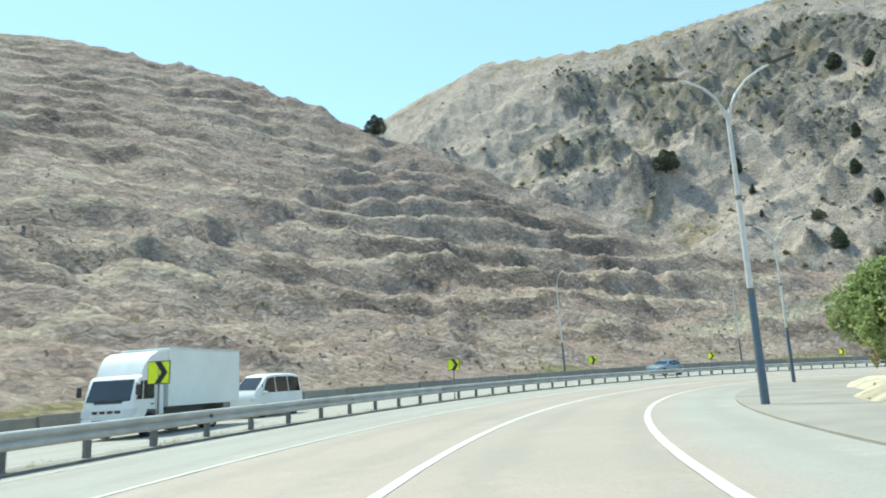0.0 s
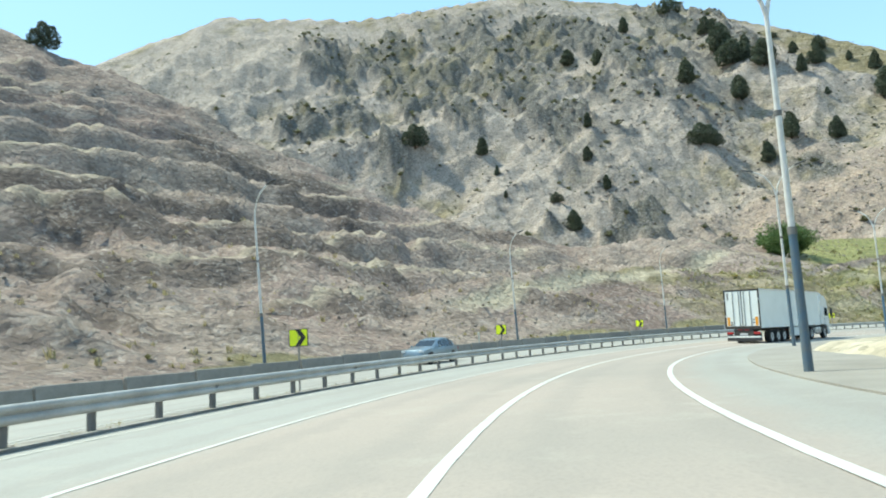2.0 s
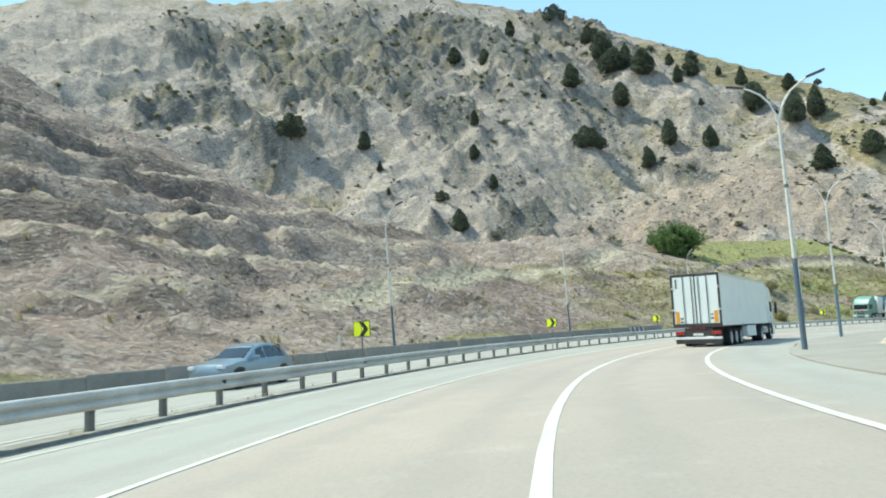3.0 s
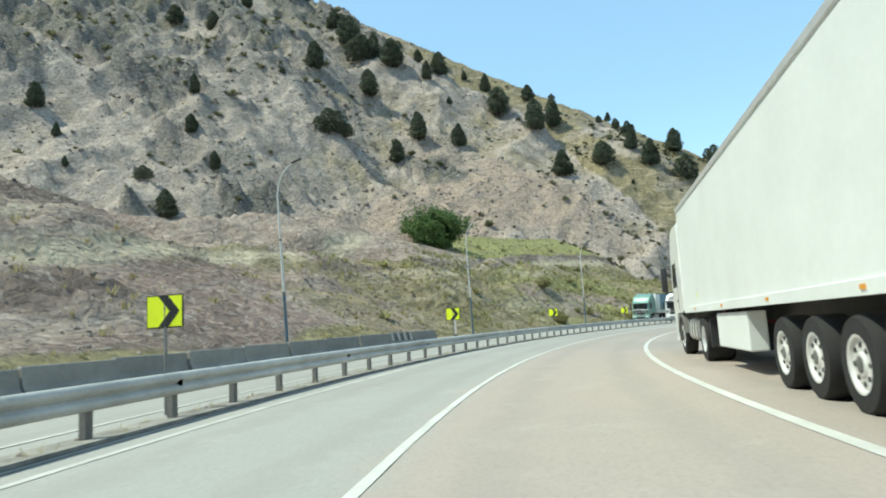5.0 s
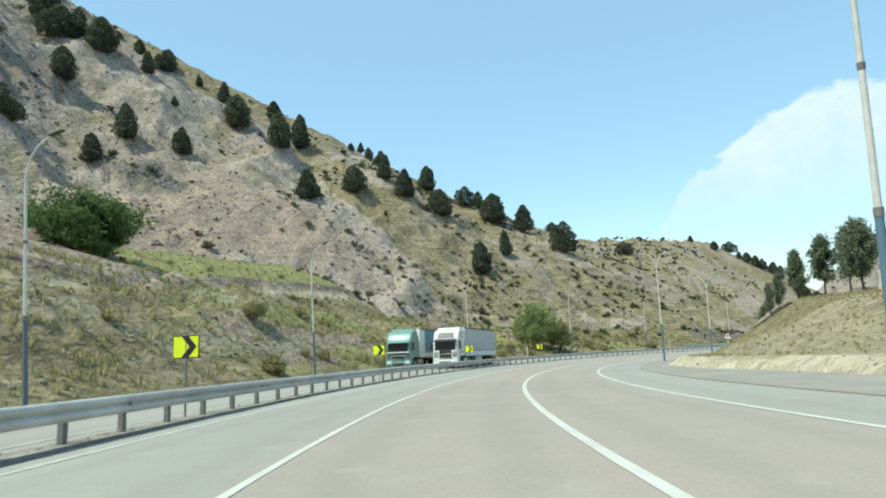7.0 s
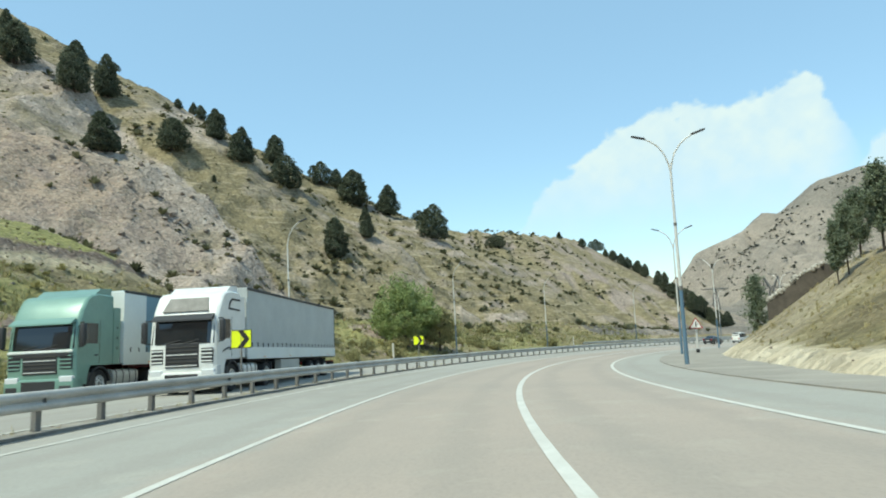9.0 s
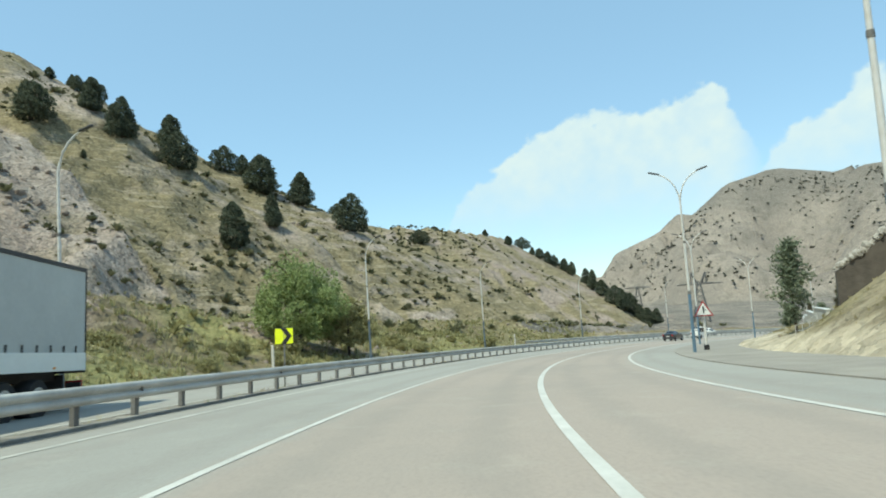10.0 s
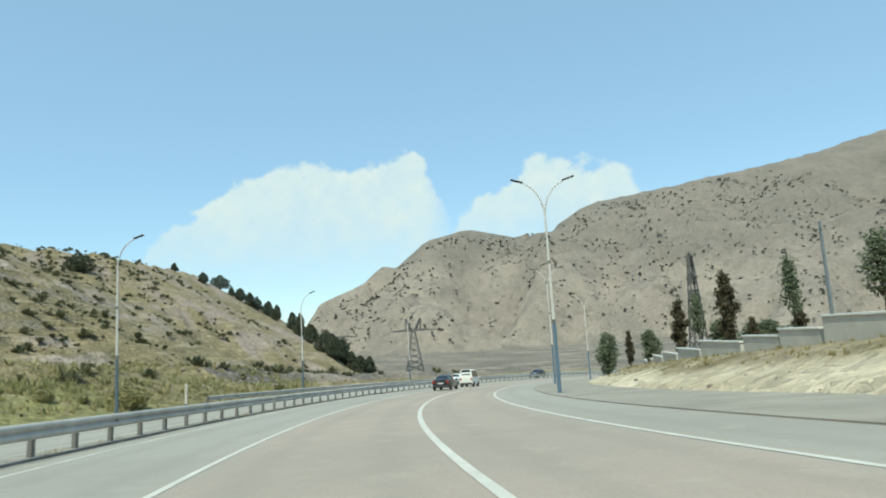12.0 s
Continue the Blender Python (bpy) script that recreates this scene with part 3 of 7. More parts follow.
    gully = ridged(x, y, 62, 4, 51) - 0.6
    hump = fbm(x, y, 24, 4, 57)
    grow = step01(0, 45, dm)
    run = step01(36, 8, np.hypot(x - np.clip(x, 150, 226), y - np.interp(x, [150, 195, 226], [172, 180, 168])) + 16 * fbm(x, y, 30, 4, 175))
    amp = (1 - 0.55 * run) * np.interp(am, [0, 4.5, 6, 7.5, 13], [7, 7.5, 4.5, 2.2, 2.5])
    mount = cone + grow * amp * gully + (0.25 + 0.75 * grow) * amp * 0.28 * hump + (0.2 + 0.5 * grow) * ridged(x, y, 7, 3, 61) * np.interp(am, [4.5, 7], [1.3, 0.6])
    # a grassy knoll below the crest
    knoll = np.exp(-((x - 272)**2 + (y - 156)**2) / (2 * 19.0**2))
    mount = mount + 6.5 * knoll
    # trodden ledges across the grassy end of the mountain
    ledge = mount / 3.6 + 0.25 * fbm(x, y, 40, 2, 181)
    riser = step01(0.10, 0.35, ledge - np.floor(ledge)) * step01(0.95, 0.7, ledge - np.floor(ledge))
    ledge = (np.floor(ledge) + step01(0.25, 0.9, ledge - np.floor(ledge)) - ledge) * 3.6
    mount = mount + ledge * 0.55 * step01(5.6, 6.6, am) * step01(4, 30, dm) * (0.6 + 0.7 * fbm(x, y, 55, 2, 183))
    crag = 0.6 * step01(0.35, 0.7, fbm(x, y, 40, 4, 131)) * step01(6.6, 5.4, am) * step01(2, 20, dm) * step01(170, 120, dm) * (1 - run)
    ragged = fbm(x, y, 13, 4, 195, 0.6)
    for ox, oy, orad in OUTCROPS:
        crag = np.maximum(crag, step01(1.15, 0.75, np.hypot(x - ox, (y - oy) * 0.8) / orad + 0.55 * ragged))
    mount = mount + crag * (1.5 + 3.4 * ridged(x, y, 12, 4, 137) + 0.9 * ridged(x, y, 4.2, 2, 139)) * (1 - 0.8 * run)
    # far side of the valley
    fcone, df, af = ridge_cone(x, y, FAR_RIDGE, [0.55] * 6 + [0.45] * 7)
    ff = fcone + step01(0, 150, df) * (30 * np.minimum(ridged(x, y, 210, 4, 71) - 0.85, 0.09) + 18 * (ridged(0.9 * x + 0.44 * y, 0.55 * (0.9 * y - 0.44 * x), 75, 4, 73) - 0.95)) + (1.5 + 2.5 * step01(0, 120, df)) * fbm(x, y, 60, 3, 77) - 0.5 * np.clip(x - 1015, 0, 600) * (y > -700)
    high = np.maximum(mount, np.where(l < 0, spur, -99))
    # keep the road's strip clear of the hills
    clear = step01(21.5, 30, -l) + step01(60, 150, l)
    high = np.where(clear > 0, base + (high - base) * clear, -99)
    away = step01(45, 170, np.abs(l))
    ff = base + (ff - base) * away
    out = np.maximum(np.maximum(base, high), ff)
    strip = (l > -21.0) & (l < toe_in - 0.4)
    out = np.where(strip, zr - 0.45, out)
    edge = np.minimum(step01(0, 0.6, -l - 21.0) + step01(0, 0.6, l - toe_in + 0.4), 1)
    out = np.where(strip, out, zr - 0.45 + (out - zr + 0.45) * edge)
    # a trodden track below the lip of the bench
    dt = -l - np.interp(s, [150, 168, 180, 194, 215, 226], [33, 37, 43.5, 50, 56.3, 60])
    on_track = step01(148, 170, s) * step01(236, 218, s) * (l < 0)
    shelf = np.interp(s, [150, 168, 194, 215, 226], [-3.4, -5.8, -4.6, -5.8, -8.6]) + 1.2 * step01(0.2, 1.7, dt) + 0.36 * np.clip(dt, 0, 14) + 1.02 * np.clip(dt - 14 - 2 * fbm(x, y, 16, 3, 187), 0, 90)
    cut = on_track * step01(90, 60, dt) * step01(-0.6, 0.2, dt)
    out = out + cut * (np.minimum(out, shelf + 0.25 * fbm(x, y, 5, 2, 189)) - out)
    edge_z = np.interp(s, [150, 168, 194, 215, 226], [-3.4, -5.8, -4.6, -5.2, -8.0])
    fill = np.where(dt < 0, edge_z + 0.55 * dt - 0.012 * dt * dt, edge_z + 1.1 * step01(0.2, 1.7, dt) + 0.36 * np.clip(dt, 0, 16) - 0.5 * np.clip(dt - 26, 0, 60))
    fill = fill + (0.4 * fbm(x, y, 9, 4, 3) + 0.35 * (rill - 0.6)) * step01(-1.5, -5, dt) + 0.2 * fbm(x, y, 6, 3, 189)
    out = np.where(l < -22.5, out + on_track * step01(22.5, 25, -l) * (np.maximum(out, fill) - out), out)
    low = -l - np.interp(s, [95, 119, 147, 165], [33, 38, 46.5, 49])
    out = out + (l < 0) * step01(92, 104, s) * step01(166, 154, s) * 1.1 * step01(0.2, 1.4, low) * step01(9, 4, low)
    if not masks:
        return out
    on_mount = (high > base + 0.05) & (mount >= spur) & (mount >= ff)
    on_far = (ff > base + 0.05) & (ff > mount)
    on_spur = (high > base + 0.05) & (spur > mount) & (l < -21)
    grassy = np.where(on_mount, np.interp(am, [3, 5, 6, 6.6, 7.5, 9, 11, 13], [0.33, 0.34, 0.56, 0.66, 0.58, 0.50, 0.46, 0.46]) + 0.16 * step01(25, 0, dm) + np.interp(am, [5.5, 7], [0.0, 0.10]) - 0.09 * gully * grow, 0)
    line = np.where(on_spur & front, step01(0.80, 0.95, cell - np.floor(cell)) * step01(-0.15, 0.35, fbm(x, y, 23, 3, 199)) * step01(0.03, 0.12, w), 0)
    grassy = np.where(on_spur, 0.18 - 0.1 * w + 0.25 * step01(12, 0, toe), grassy)
    grassy = np.where(on_mount, grassy - 0.28 * riser * step01(6.2, 7.0, am) * step01(-0.2, 0.35, fbm(x, y, 26, 3, 205)), grassy)
    bench = (~on_mount) & (~on_spur) & (~on_far)
    grassy = np.where(bench & (l < 0), np.interp(s, [0, 95, 122, 140, 155, 300], [0.30, 0.24, 0.28, 0.52, 0.70, 0.68]) + 0.12 * step01(14, 24, e), grassy)
    sandy = np.where((l > 5) & ~on_far, step01(1.25, 0.8, fl / np.interp(s, [36, 60, 100, 150, 214, 222], [3.4, 3.2, 2.4, 1.25, 1.25, 2.6]) + 0.35 * fbm(x, y, 4, 3, 81)), 0)
    grassy = np.where((l > 5) & ~on_far, np.interp(l, [10, 30, 60, 200], [0.86, 0.80, 0.55, 0.3]), grassy)
    grassy = np.where(on_far, 0.20 - 0.06 * ridged(x, y, 120, 2, 91), grassy)
    wavy = fbm(x, y, 11, 4, 171)
    meadow = on_track * step01(1.2, 3.0, dt + 0.8 * wavy) * step01(19, 14, dt + 2.5 * wavy) * step01(166, 176, s)
    foot = np.where((l < -21.5) & (s > 150), step01(36, 12, e + 6 * wavy) * step01(150, 185, s) * step01(300, 250, s), 0) * 0.85 * step01(-0.6, 0.3, fbm(x, y, 7, 3, 173))
    track = on_track * step01(-2.3, -1.3, dt) * step01(0.9, 0.2, dt) * step01(-0.9, -0.2, fbm(x, y, 14, 2, 177))
    dt2 = -l - np.interp(s, [95, 119, 147, 165], [33, 38, 46.5, 49])
    track = np.maximum(track, 1.0 * step01(92, 102, s) * step01(164, 156, s) * step01(1.9, 0.9, np.abs(dt2 + 0.5) + 0.5 * wavy) * (l < 0))
    grassy = np.maximum(grassy * (1 - 0.30 * run * on_mount), 0.85 * meadow)
    grassy = np.where((l < -21.5) & (s > 150) & bench, np.maximum(grassy, 0.35 + foot * 0.7), grassy)
    cutting = (l < -21.5) & (l > -62) & (out < edge_z + 0.5)
    grassy = np.where(cutting, np.maximum(grassy, step01(128, 150, s) * step01(300, 240, s) * (0.38 + 0.36 * step01(-0.5, 0.4, fbm(x, y, 13, 4, 203)))), grassy)
    verge = np.where((l < -21.5) & (s < 150) & (s > -20), step01(3.4, 1.6, e + 1.6 * wavy), 0)
    grassy = np.maximum(grassy, 0.7 * verge)
    foot = np.maximum(foot, 0.22 * verge)
    lip = on_track * step01(0.1, 0.6, dt) * step01(2.2, 1.4, dt)
    grassy = grassy * (1 - 0.8 * lip)
    extra = np.stack([np.clip(np.maximum(meadow, foot), 0, 1), np.where(on_mount, run, 0), np.where(on_far, 1.0, 0), 1 - np.maximum(0.85 * track, 0.6 * line)], -1)
    hay = (l > 5) & (l < 45) & ~on_far
    extra[..., 0] = np.where(hay, 0.22 * step01(-0.3, 0.5, fbm(x, y, 6, 4, 213)), extra[..., 0])
    extra[..., 3] = np.where(hay, 1 - 0.5 * step01(-0.35, 0.35, fbm(x, y, 7, 4, 215)), extra[..., 3])
    valley = bench & ((np.abs(l) > 90) | ((s > 285) & (np.abs(l) > 26)))
    grassy = np.where(valley, 0.25, grassy)
    extra[..., 2] = np.where(valley, 1.0, extra[..., 2])
    stone = np.where(on_mount | on_far | valley, np.where(on_mount, np.interp(am, [6.8, 8.0], [1.0, 0.45]), 1.0), np.where(on_spur, 0.12, 0.04))
    # alpha below one: crags, painted shade under spur ledges, dark bench rock, far heights
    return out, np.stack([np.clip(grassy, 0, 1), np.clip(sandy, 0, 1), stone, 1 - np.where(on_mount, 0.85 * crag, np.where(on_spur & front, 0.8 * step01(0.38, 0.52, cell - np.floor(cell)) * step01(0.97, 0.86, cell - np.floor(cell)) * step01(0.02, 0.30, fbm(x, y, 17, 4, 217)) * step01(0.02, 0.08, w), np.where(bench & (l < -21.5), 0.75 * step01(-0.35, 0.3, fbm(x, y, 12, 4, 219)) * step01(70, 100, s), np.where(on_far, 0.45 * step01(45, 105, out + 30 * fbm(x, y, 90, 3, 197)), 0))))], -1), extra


# ---- meshes ----
class Build:
    """Collects corners and faces of one mesh."""

    def __init__(self):
        self.v, self.f = [], []

    def add(self, verts, faces):
        o = len(self.v)
        self.v.extend(tuple(map(float, p)) for p in verts)
        self.f.extend(tuple(i + o for i in q) for q in faces)
        return self

    def box(self, lo, hi, bevel=0.0, m=None):
        (x0, y0, z0), (x1, y1, z1) = lo, hi
        b = min(bevel, (x1 - x0) / 2.2, (y1 - y0) / 2.2, (z1 - z0) / 2.2)
        if b <= 0:
            p = [(x, y, z) for z in (z0, z1) for y in (y0, y1) for x in (x0, x1)]
            q = [(0, 2, 3, 1), (4, 5, 7, 6), (0, 1, 5, 4), (2, 6, 7, 3), (0, 4, 6, 2), (1, 3, 7, 5)]
        else:
            bm = bmesh.new()
            bmesh.ops.create_cube(bm, size=1.0)
            for w in bm.verts:
                w.co = Vector((x0 + (w.co.x + .5) * (x1 - x0), y0 + (w.co.y + .5) * (y1 - y0), z0 + (w.co.z + .5) * (z1 - z0)))
            bmesh.ops.bevel(bm, geom=bm.edges[:], offset=b, segments=2, profile=0.5, affect="EDGES")
            p = [tuple(w.co) for w in bm.verts]
            bm.verts.index_update()
            q = [tuple(w.index for w in face.verts) for face in bm.faces]
            bm.free()
        if m is not None:
            p = [tuple(m @ Vector(a)) for a in p]
        return self.add(p, q)

    def tube(self, path, radii, sides=8, caps=True):
        """A round bar along a path of places."""
        path = [Vector(a) for a in path]
        radii = radii if isinstance(radii, (list, tuple)) else [radii] * len(path)
        rings, faces = [], []
        for i, a in enumerate(path):
            d = (path[min(i + 1, len(path) - 1)] - path[max(i - 1, 0)]).normalized()
            ref = Vector((0, 0, 1)) if abs(d.z) < 0.9 else Vector((1, 0, 0))
            u = d.cross(ref).normalized()
            w = u.cross(d)
            rings += [a + (u * math.cos(2 * math.pi * j / sides) + w * math.sin(2 * math.pi * j / sides)) * radii[i] for j in range(sides)]
        for i in range(len(path) - 1):
            for j in range(sides):
                a, b = i * sides + j, i * sides + (j + 1) % sides
                faces.append((a, b, b + sides, a + sides))
        if caps:
            faces += [tuple(range(sides))[::-1], tuple(range(len(rings) - sides, len(rings)))]
        return self.add(rings, faces)

    def loft(self, sections, close=True, caps=True):
        """Skin over sections with equal numbers of corners."""
        n = len(sections[0])
        p = [a for sec in sections for a in sec]
        q = []
        for i in range(len(sections) - 1):
            for j in range(n if close else n - 1):
                a, b = i * n + j, i * n + (j + 1) % n
                q.append((a, b, b + n, a + n))
        if caps and close:
            q += [tuple(range(n))[::-1], tuple(range(len(p) - n, len(p)))]
        return self.add(p, q)

    def prism(self, outline, y0, y1):
        """An outline in x and z, drawn out from y0 to y1."""
        return self.loft([[(x, y0, z) for x, z in outline], [(x, y1, z) for x, z in outline]])

    def wheel(self, x, y, z, rings, sides=24):
        """Turned about the y axis: rings of (radius, offset)."""
        return self.loft([[(x + r * math.cos(2 * math.pi * j / sides), y + o, z + r * math.sin(2 * math.pi * j / sides)) for j in range(sides)] for r, o in rings], True, True)

    def mesh(self, name, material, smooth=False):
        me = bpy.data.meshes.new(name)
        me.from_pydata(self.v, [], self.f)
        me.materials.append(material)
        if smooth:
            me.polygons.foreach_set("use_smooth", [True] * len(me.polygons))
            me.set_sharp_from_angle(angle=radians(38))
        me.update()
        bm = bmesh.new()
        bm.from_mesh(me)
        bmesh.ops.recalc_face_normals(bm, faces=bm.faces[:])
        bm.to_mesh(me)
        bm.free()
        return me


def part(name, b, material, parent, label="", smooth=False):
    """One mesh under a thing or under one of its parts."""
    ob = new(name, b.mesh(name, material, smooth) if isinstance(b, Build) else b)
    ob.parent = parent
    if label:
        ob["label"] = label
    return ob


def thing(name, label, category, group="", m=None):
    ob = new(name)
    tagged(ob, label, category, group)
    if m is not None:
        ob.matrix_basis = m
    return ob


def structure(name, b, material, label="", smooth=False):
    ob = new(name, b.mesh(name, material, smooth) if isinstance(b, Build) else b)
    tagged(ob, label, "", "", "structure")
    return ob


# ---- the ground sheet ----
def axis(lo, hi, d0, d1, fine, coarse, stop):
    """Even steps between d0 and d1, growing ones outside."""
    mid = list(np.arange(d0, d1, fine))
    up, st = [], fine
    v = d1
    while v < hi:
        up.append(v)
        st = min(st * 1.06, coarse)
        v += st if v < stop else st * 6
    down, st, v = [], fine, d0
    while v > lo:
        st = min(st * 1.06, coarse)
        v -= st
        down.append(v)
    return np.array(down[::-1] + mid + up)


def build_ground():
    xs, ys = axis(-1500, 3500, -70, 300, 0.9, 14, 1300), axis(-2400, 2400, 30, 335, 0.9, 14, 700)
    gx, gy = np.meshgrid(xs, ys)
    gz, cover, extra = ground_height(gx, gy, True)
    nx, ny = len(xs), len(ys)
    verts = np.column_stack([gx.ravel(), gy.ravel(), gz.ravel()])
    i = (np.arange(ny - 1)[:, None] * nx + np.arange(nx - 1)[None, :]).ravel()
    quads = np.column_stack([i, i + 1, i + nx + 1, i + nx])
    me = bpy.data.meshes.new("ground")
    me.vertices.add(len(verts))
    me.vertices.foreach_set("co", verts.ravel())
    me.loops.add(quads.size)
    me.loops.foreach_set("vertex_index", quads.ravel())
    me.polygons.add(len(quads))
    me.polygons.foreach_set("loop_start", np.arange(0, quads.size, 4))
    me.polygons.foreach_set("use_smooth", np.ones(len(quads), bool))
    me.update(calc_edges=True)
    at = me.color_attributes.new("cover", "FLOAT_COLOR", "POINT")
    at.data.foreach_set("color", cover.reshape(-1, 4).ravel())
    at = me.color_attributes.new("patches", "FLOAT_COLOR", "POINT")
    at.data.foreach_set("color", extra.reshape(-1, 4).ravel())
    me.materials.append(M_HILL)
    ob = new("ground", me)
    tagged(ob, "dry mountain slopes of red-brown cut rock, scree and grass", "hillside", "", "structure")


build_ground()


def ribbon(s0, s1, l0, l1, up0, up1=None, step=2.0, thick=0.0, shift=None):
    """A strip of the road's surface."""
    b = Build()
    n = max(int((s1 - s0) / step), 1)
    ss = np.linspace(s0, s1, n + 1)
    up1 = up0 if up1 is None else up1
    p, q = [], []
    for s in ss:
        d = shift(s) if shift else 0.0
        row = [at_road(s, l0 + d, up0), at_road(s, l1 + d, up1)]
        if thick:
            row += [at_road(s, l1 + d, up1 - thick), at_road(s, l0 + d, up0 - thick)]
        p += row
    c = 4 if thick else 2
    for i in range(n):
        for j in range(c if thick else 1):
            a, d = i * c + j, i * c + (j + 1) % c
            q.append((a, a + c, d + c, d))
    if thick:
        q += [(0, 1, 2, 3), (n * c, n * c + 3, n * c + 2, n * c + 1)]
    return b.add(p, q)


def lay(name, strips, material, label):
    """Strips of asphalt joined into one deck, with the distance across the road kept on its corners."""
    b, across = Build(), []
    for l0, l1, up in strips:
        r = ribbon(S0, S1, l0, l1, up, thick=0.5)
        b.add(r.v, r.f)
        across += [l0, l1, l1, l0] * (len(r.v) // 4)
    ob = structure(name, b, material, label)
    at = ob.data.attributes.new("across", "FLOAT", "POINT")
    at.data.foreach_set("value", across)
    return ob


S0, S1 = -85, 460
lay("road", [(-8.55, 0.0, 0.0), (0.0, 6.3, 0.0)], M_ROAD, "sun-bleached asphalt carriageway of three lanes")
lay("opposite_road", [(-17.7, -8.55, -0.004)], M_ROAD, "pale asphalt carriageway beyond the guardrail")
structure("outer_verge", ribbon(S0, S1, -21.6, -17.7, 0.02, -0.05, thick=0.5), M_GRAVEL, "gravel verge along the foot of the slope")
structure("apron", ribbon(S0, S1, 6.3, 11.0, 0.035, 0.06, thick=0.5, shift=lambda s: float(np.interp(s, [10, 30, 48, 66, 77, 87, 100], [-1.1, -0.95, -0.95, -0.85, -0.5, 0.1, 0.0]))), M_APRON, "worn grey asphalt apron beside the road")
for nm, l, wd, mt, lab in (("edge_line", -7.3, 0.14, M_OLDLINE, "faded white edge line"), ("edge_line", 3.58, 0.14, M_LINE, "white edge line"),
                           ("lane_line", 0.0, 0.15, M_LINE, "solid white lane line"), ("lane_line", -3.75, 0.12, M_LINE, "thin white lane line"),
                           ("edge_line", -9.6, 0.13, M_OLDLINE, "faded white edge line"), ("edge_line", -16.9, 0.13, M_OLDLINE, "faded white edge line")):
    structure(nm, ribbon(S0, S1, l - wd / 2, l + wd / 2, 0.006, shift=(lambda s: float(np.interp(s, [60, 125], [-0.55, 0.0]))) if l > 3 else None), mt, lab)
structure("rail_kerb", ribbon(S0, S1, -8.65, -8.05, 0.05, thick=0.1, shift=lambda s: float(np.interp(s, [125, 165, 215, 250], [0.0, -0.40, -0.40, 0.0]))), M_KERB, "dusty strip of grit under the guardrail")
for l in (-8.0, -7.84):
    structure("joint", ribbon(S0, S1, l - 0.016, l + 0.016, 0.004, step=1.0, shift=lambda s, l=l: float(np.interp(s, [125, 165, 215, 250], [0.0, -0.40, -0.40, 0.0])) + 0.05 * math.sin(s * 0.9 + 7 * l) * math.sin(s * 0.31)), M_TAR, "dark open joint beside the guardrail")
# ---- guardrail ----
RAIL, PITCH = -8.35, 1.84


def drift(s):
    """The rail stands a little further out past the first bend."""
    return float(np.interp(s, [125, 165, 215, 250], [0.0, -0.40, -0.40, 0.0]))


def guardrail(l, s0, s1, facing, label):
    rail = thing("guardrail", label, "guardrail")
    z0 = 0.42
    prof = [(0.0, 0.35), (0.045, 0.352), (0.085, 0.33), (0.107, 0.295), (0.112, 0.255), (0.095, 0.225), (0.040, 0.19), (0.028, 0.175), (0.040, 0.16), (0.095, 0.125), (0.112, 0.095), (0.107, 0.055), (0.085, 0.02), (0.045, -0.002), (0.0, 0.0)]
    prof = prof + [(max(a - 0.012, -0.006), c) for a, c in prof[::-1]]
    step = PITCH * 4
    n = int((s1 - s0) / step)
    for i in range(n):
        secs = []
        for s in np.linspace(s0 + i * step, s0 + (i + 1) * step + 0.04, 6):
            secs.append([tuple(at_road(s, l + drift(s) + facing * (0.10 + a), z0 + c)) for a, c in prof])
        part("beam", Build().loft(secs), M_ZINC, rail, smooth=True)
    c = Build().box((-0.055, -0.075, -0.25), (0.055, -0.063, 0.70)).box((-0.055, 0.063, -0.25), (0.055, 0.075, 0.70)).box((-0.055, -0.063, -0.25), (-0.043, 0.063, 0.70))
    c.box((-0.03, 0.075 if facing > 0 else -0.115, 0.50), (0.03, 0.115 if facing > 0 else -0.075, 0.66))
    if facing > 0:
        c = Build().box((-0.075, -0.055, -0.25), (0.075, -0.043, 0.70)).box((-0.075, 0.04, -0.25), (-0.063, -0.043, 0.70)).box((0.063, -0.043, -0.25), (0.075, 0.04, 0.70)).box((-0.05, -0.115, 0.50), (0.05, -0.055, 0.68)).box((-0.075, -0.055, 0.70), (0.075, 0.04, 0.708))
    me = c.mesh("post", M_POST)
    for i in range(n * 4 + 1):
        ob = part("post", me, None, rail)
        ob.matrix_basis = road_pose(s0 + i * PITCH, l + drift(s0 + i * PITCH))
    return rail


guardrail(RAIL, -60, 420, 1, "long galvanised W-beam guardrail on short steel posts")
weeds = Build()
rw = np.random.RandomState(91)
for i in range(420):
    s = rw.uniform(-30, 300)
    c = at_road(s, -8.35 + drift(s) + rw.normal() * 0.16, 0.05)
    for j in range(7):
        a, r = rw.uniform(0, 6.28), rw.uniform(0.06, 0.22)
        d = np.array([math.cos(a) * 0.8, math.sin(a) * 0.8, rw.uniform(0.2, 1.0)]) * r
        w = np.array([-math.sin(a), math.cos(a), 0]) * 0.007
        o = c + np.array([rw.normal() * 0.05, rw.normal() * 0.05, 0])
        weeds.add([tuple(o - w), tuple(o + w), tuple(o + d)], [(0, 1, 2)])
me = bpy.data.meshes.new("dry_weeds")
me.from_pydata(weeds.v, [], weeds.f)
me.materials.append(M_DRY)
tagged(new("dry_weeds", me), "withered stalks in the grit under the guardrail", "", "", "stuff")
grit = Build()
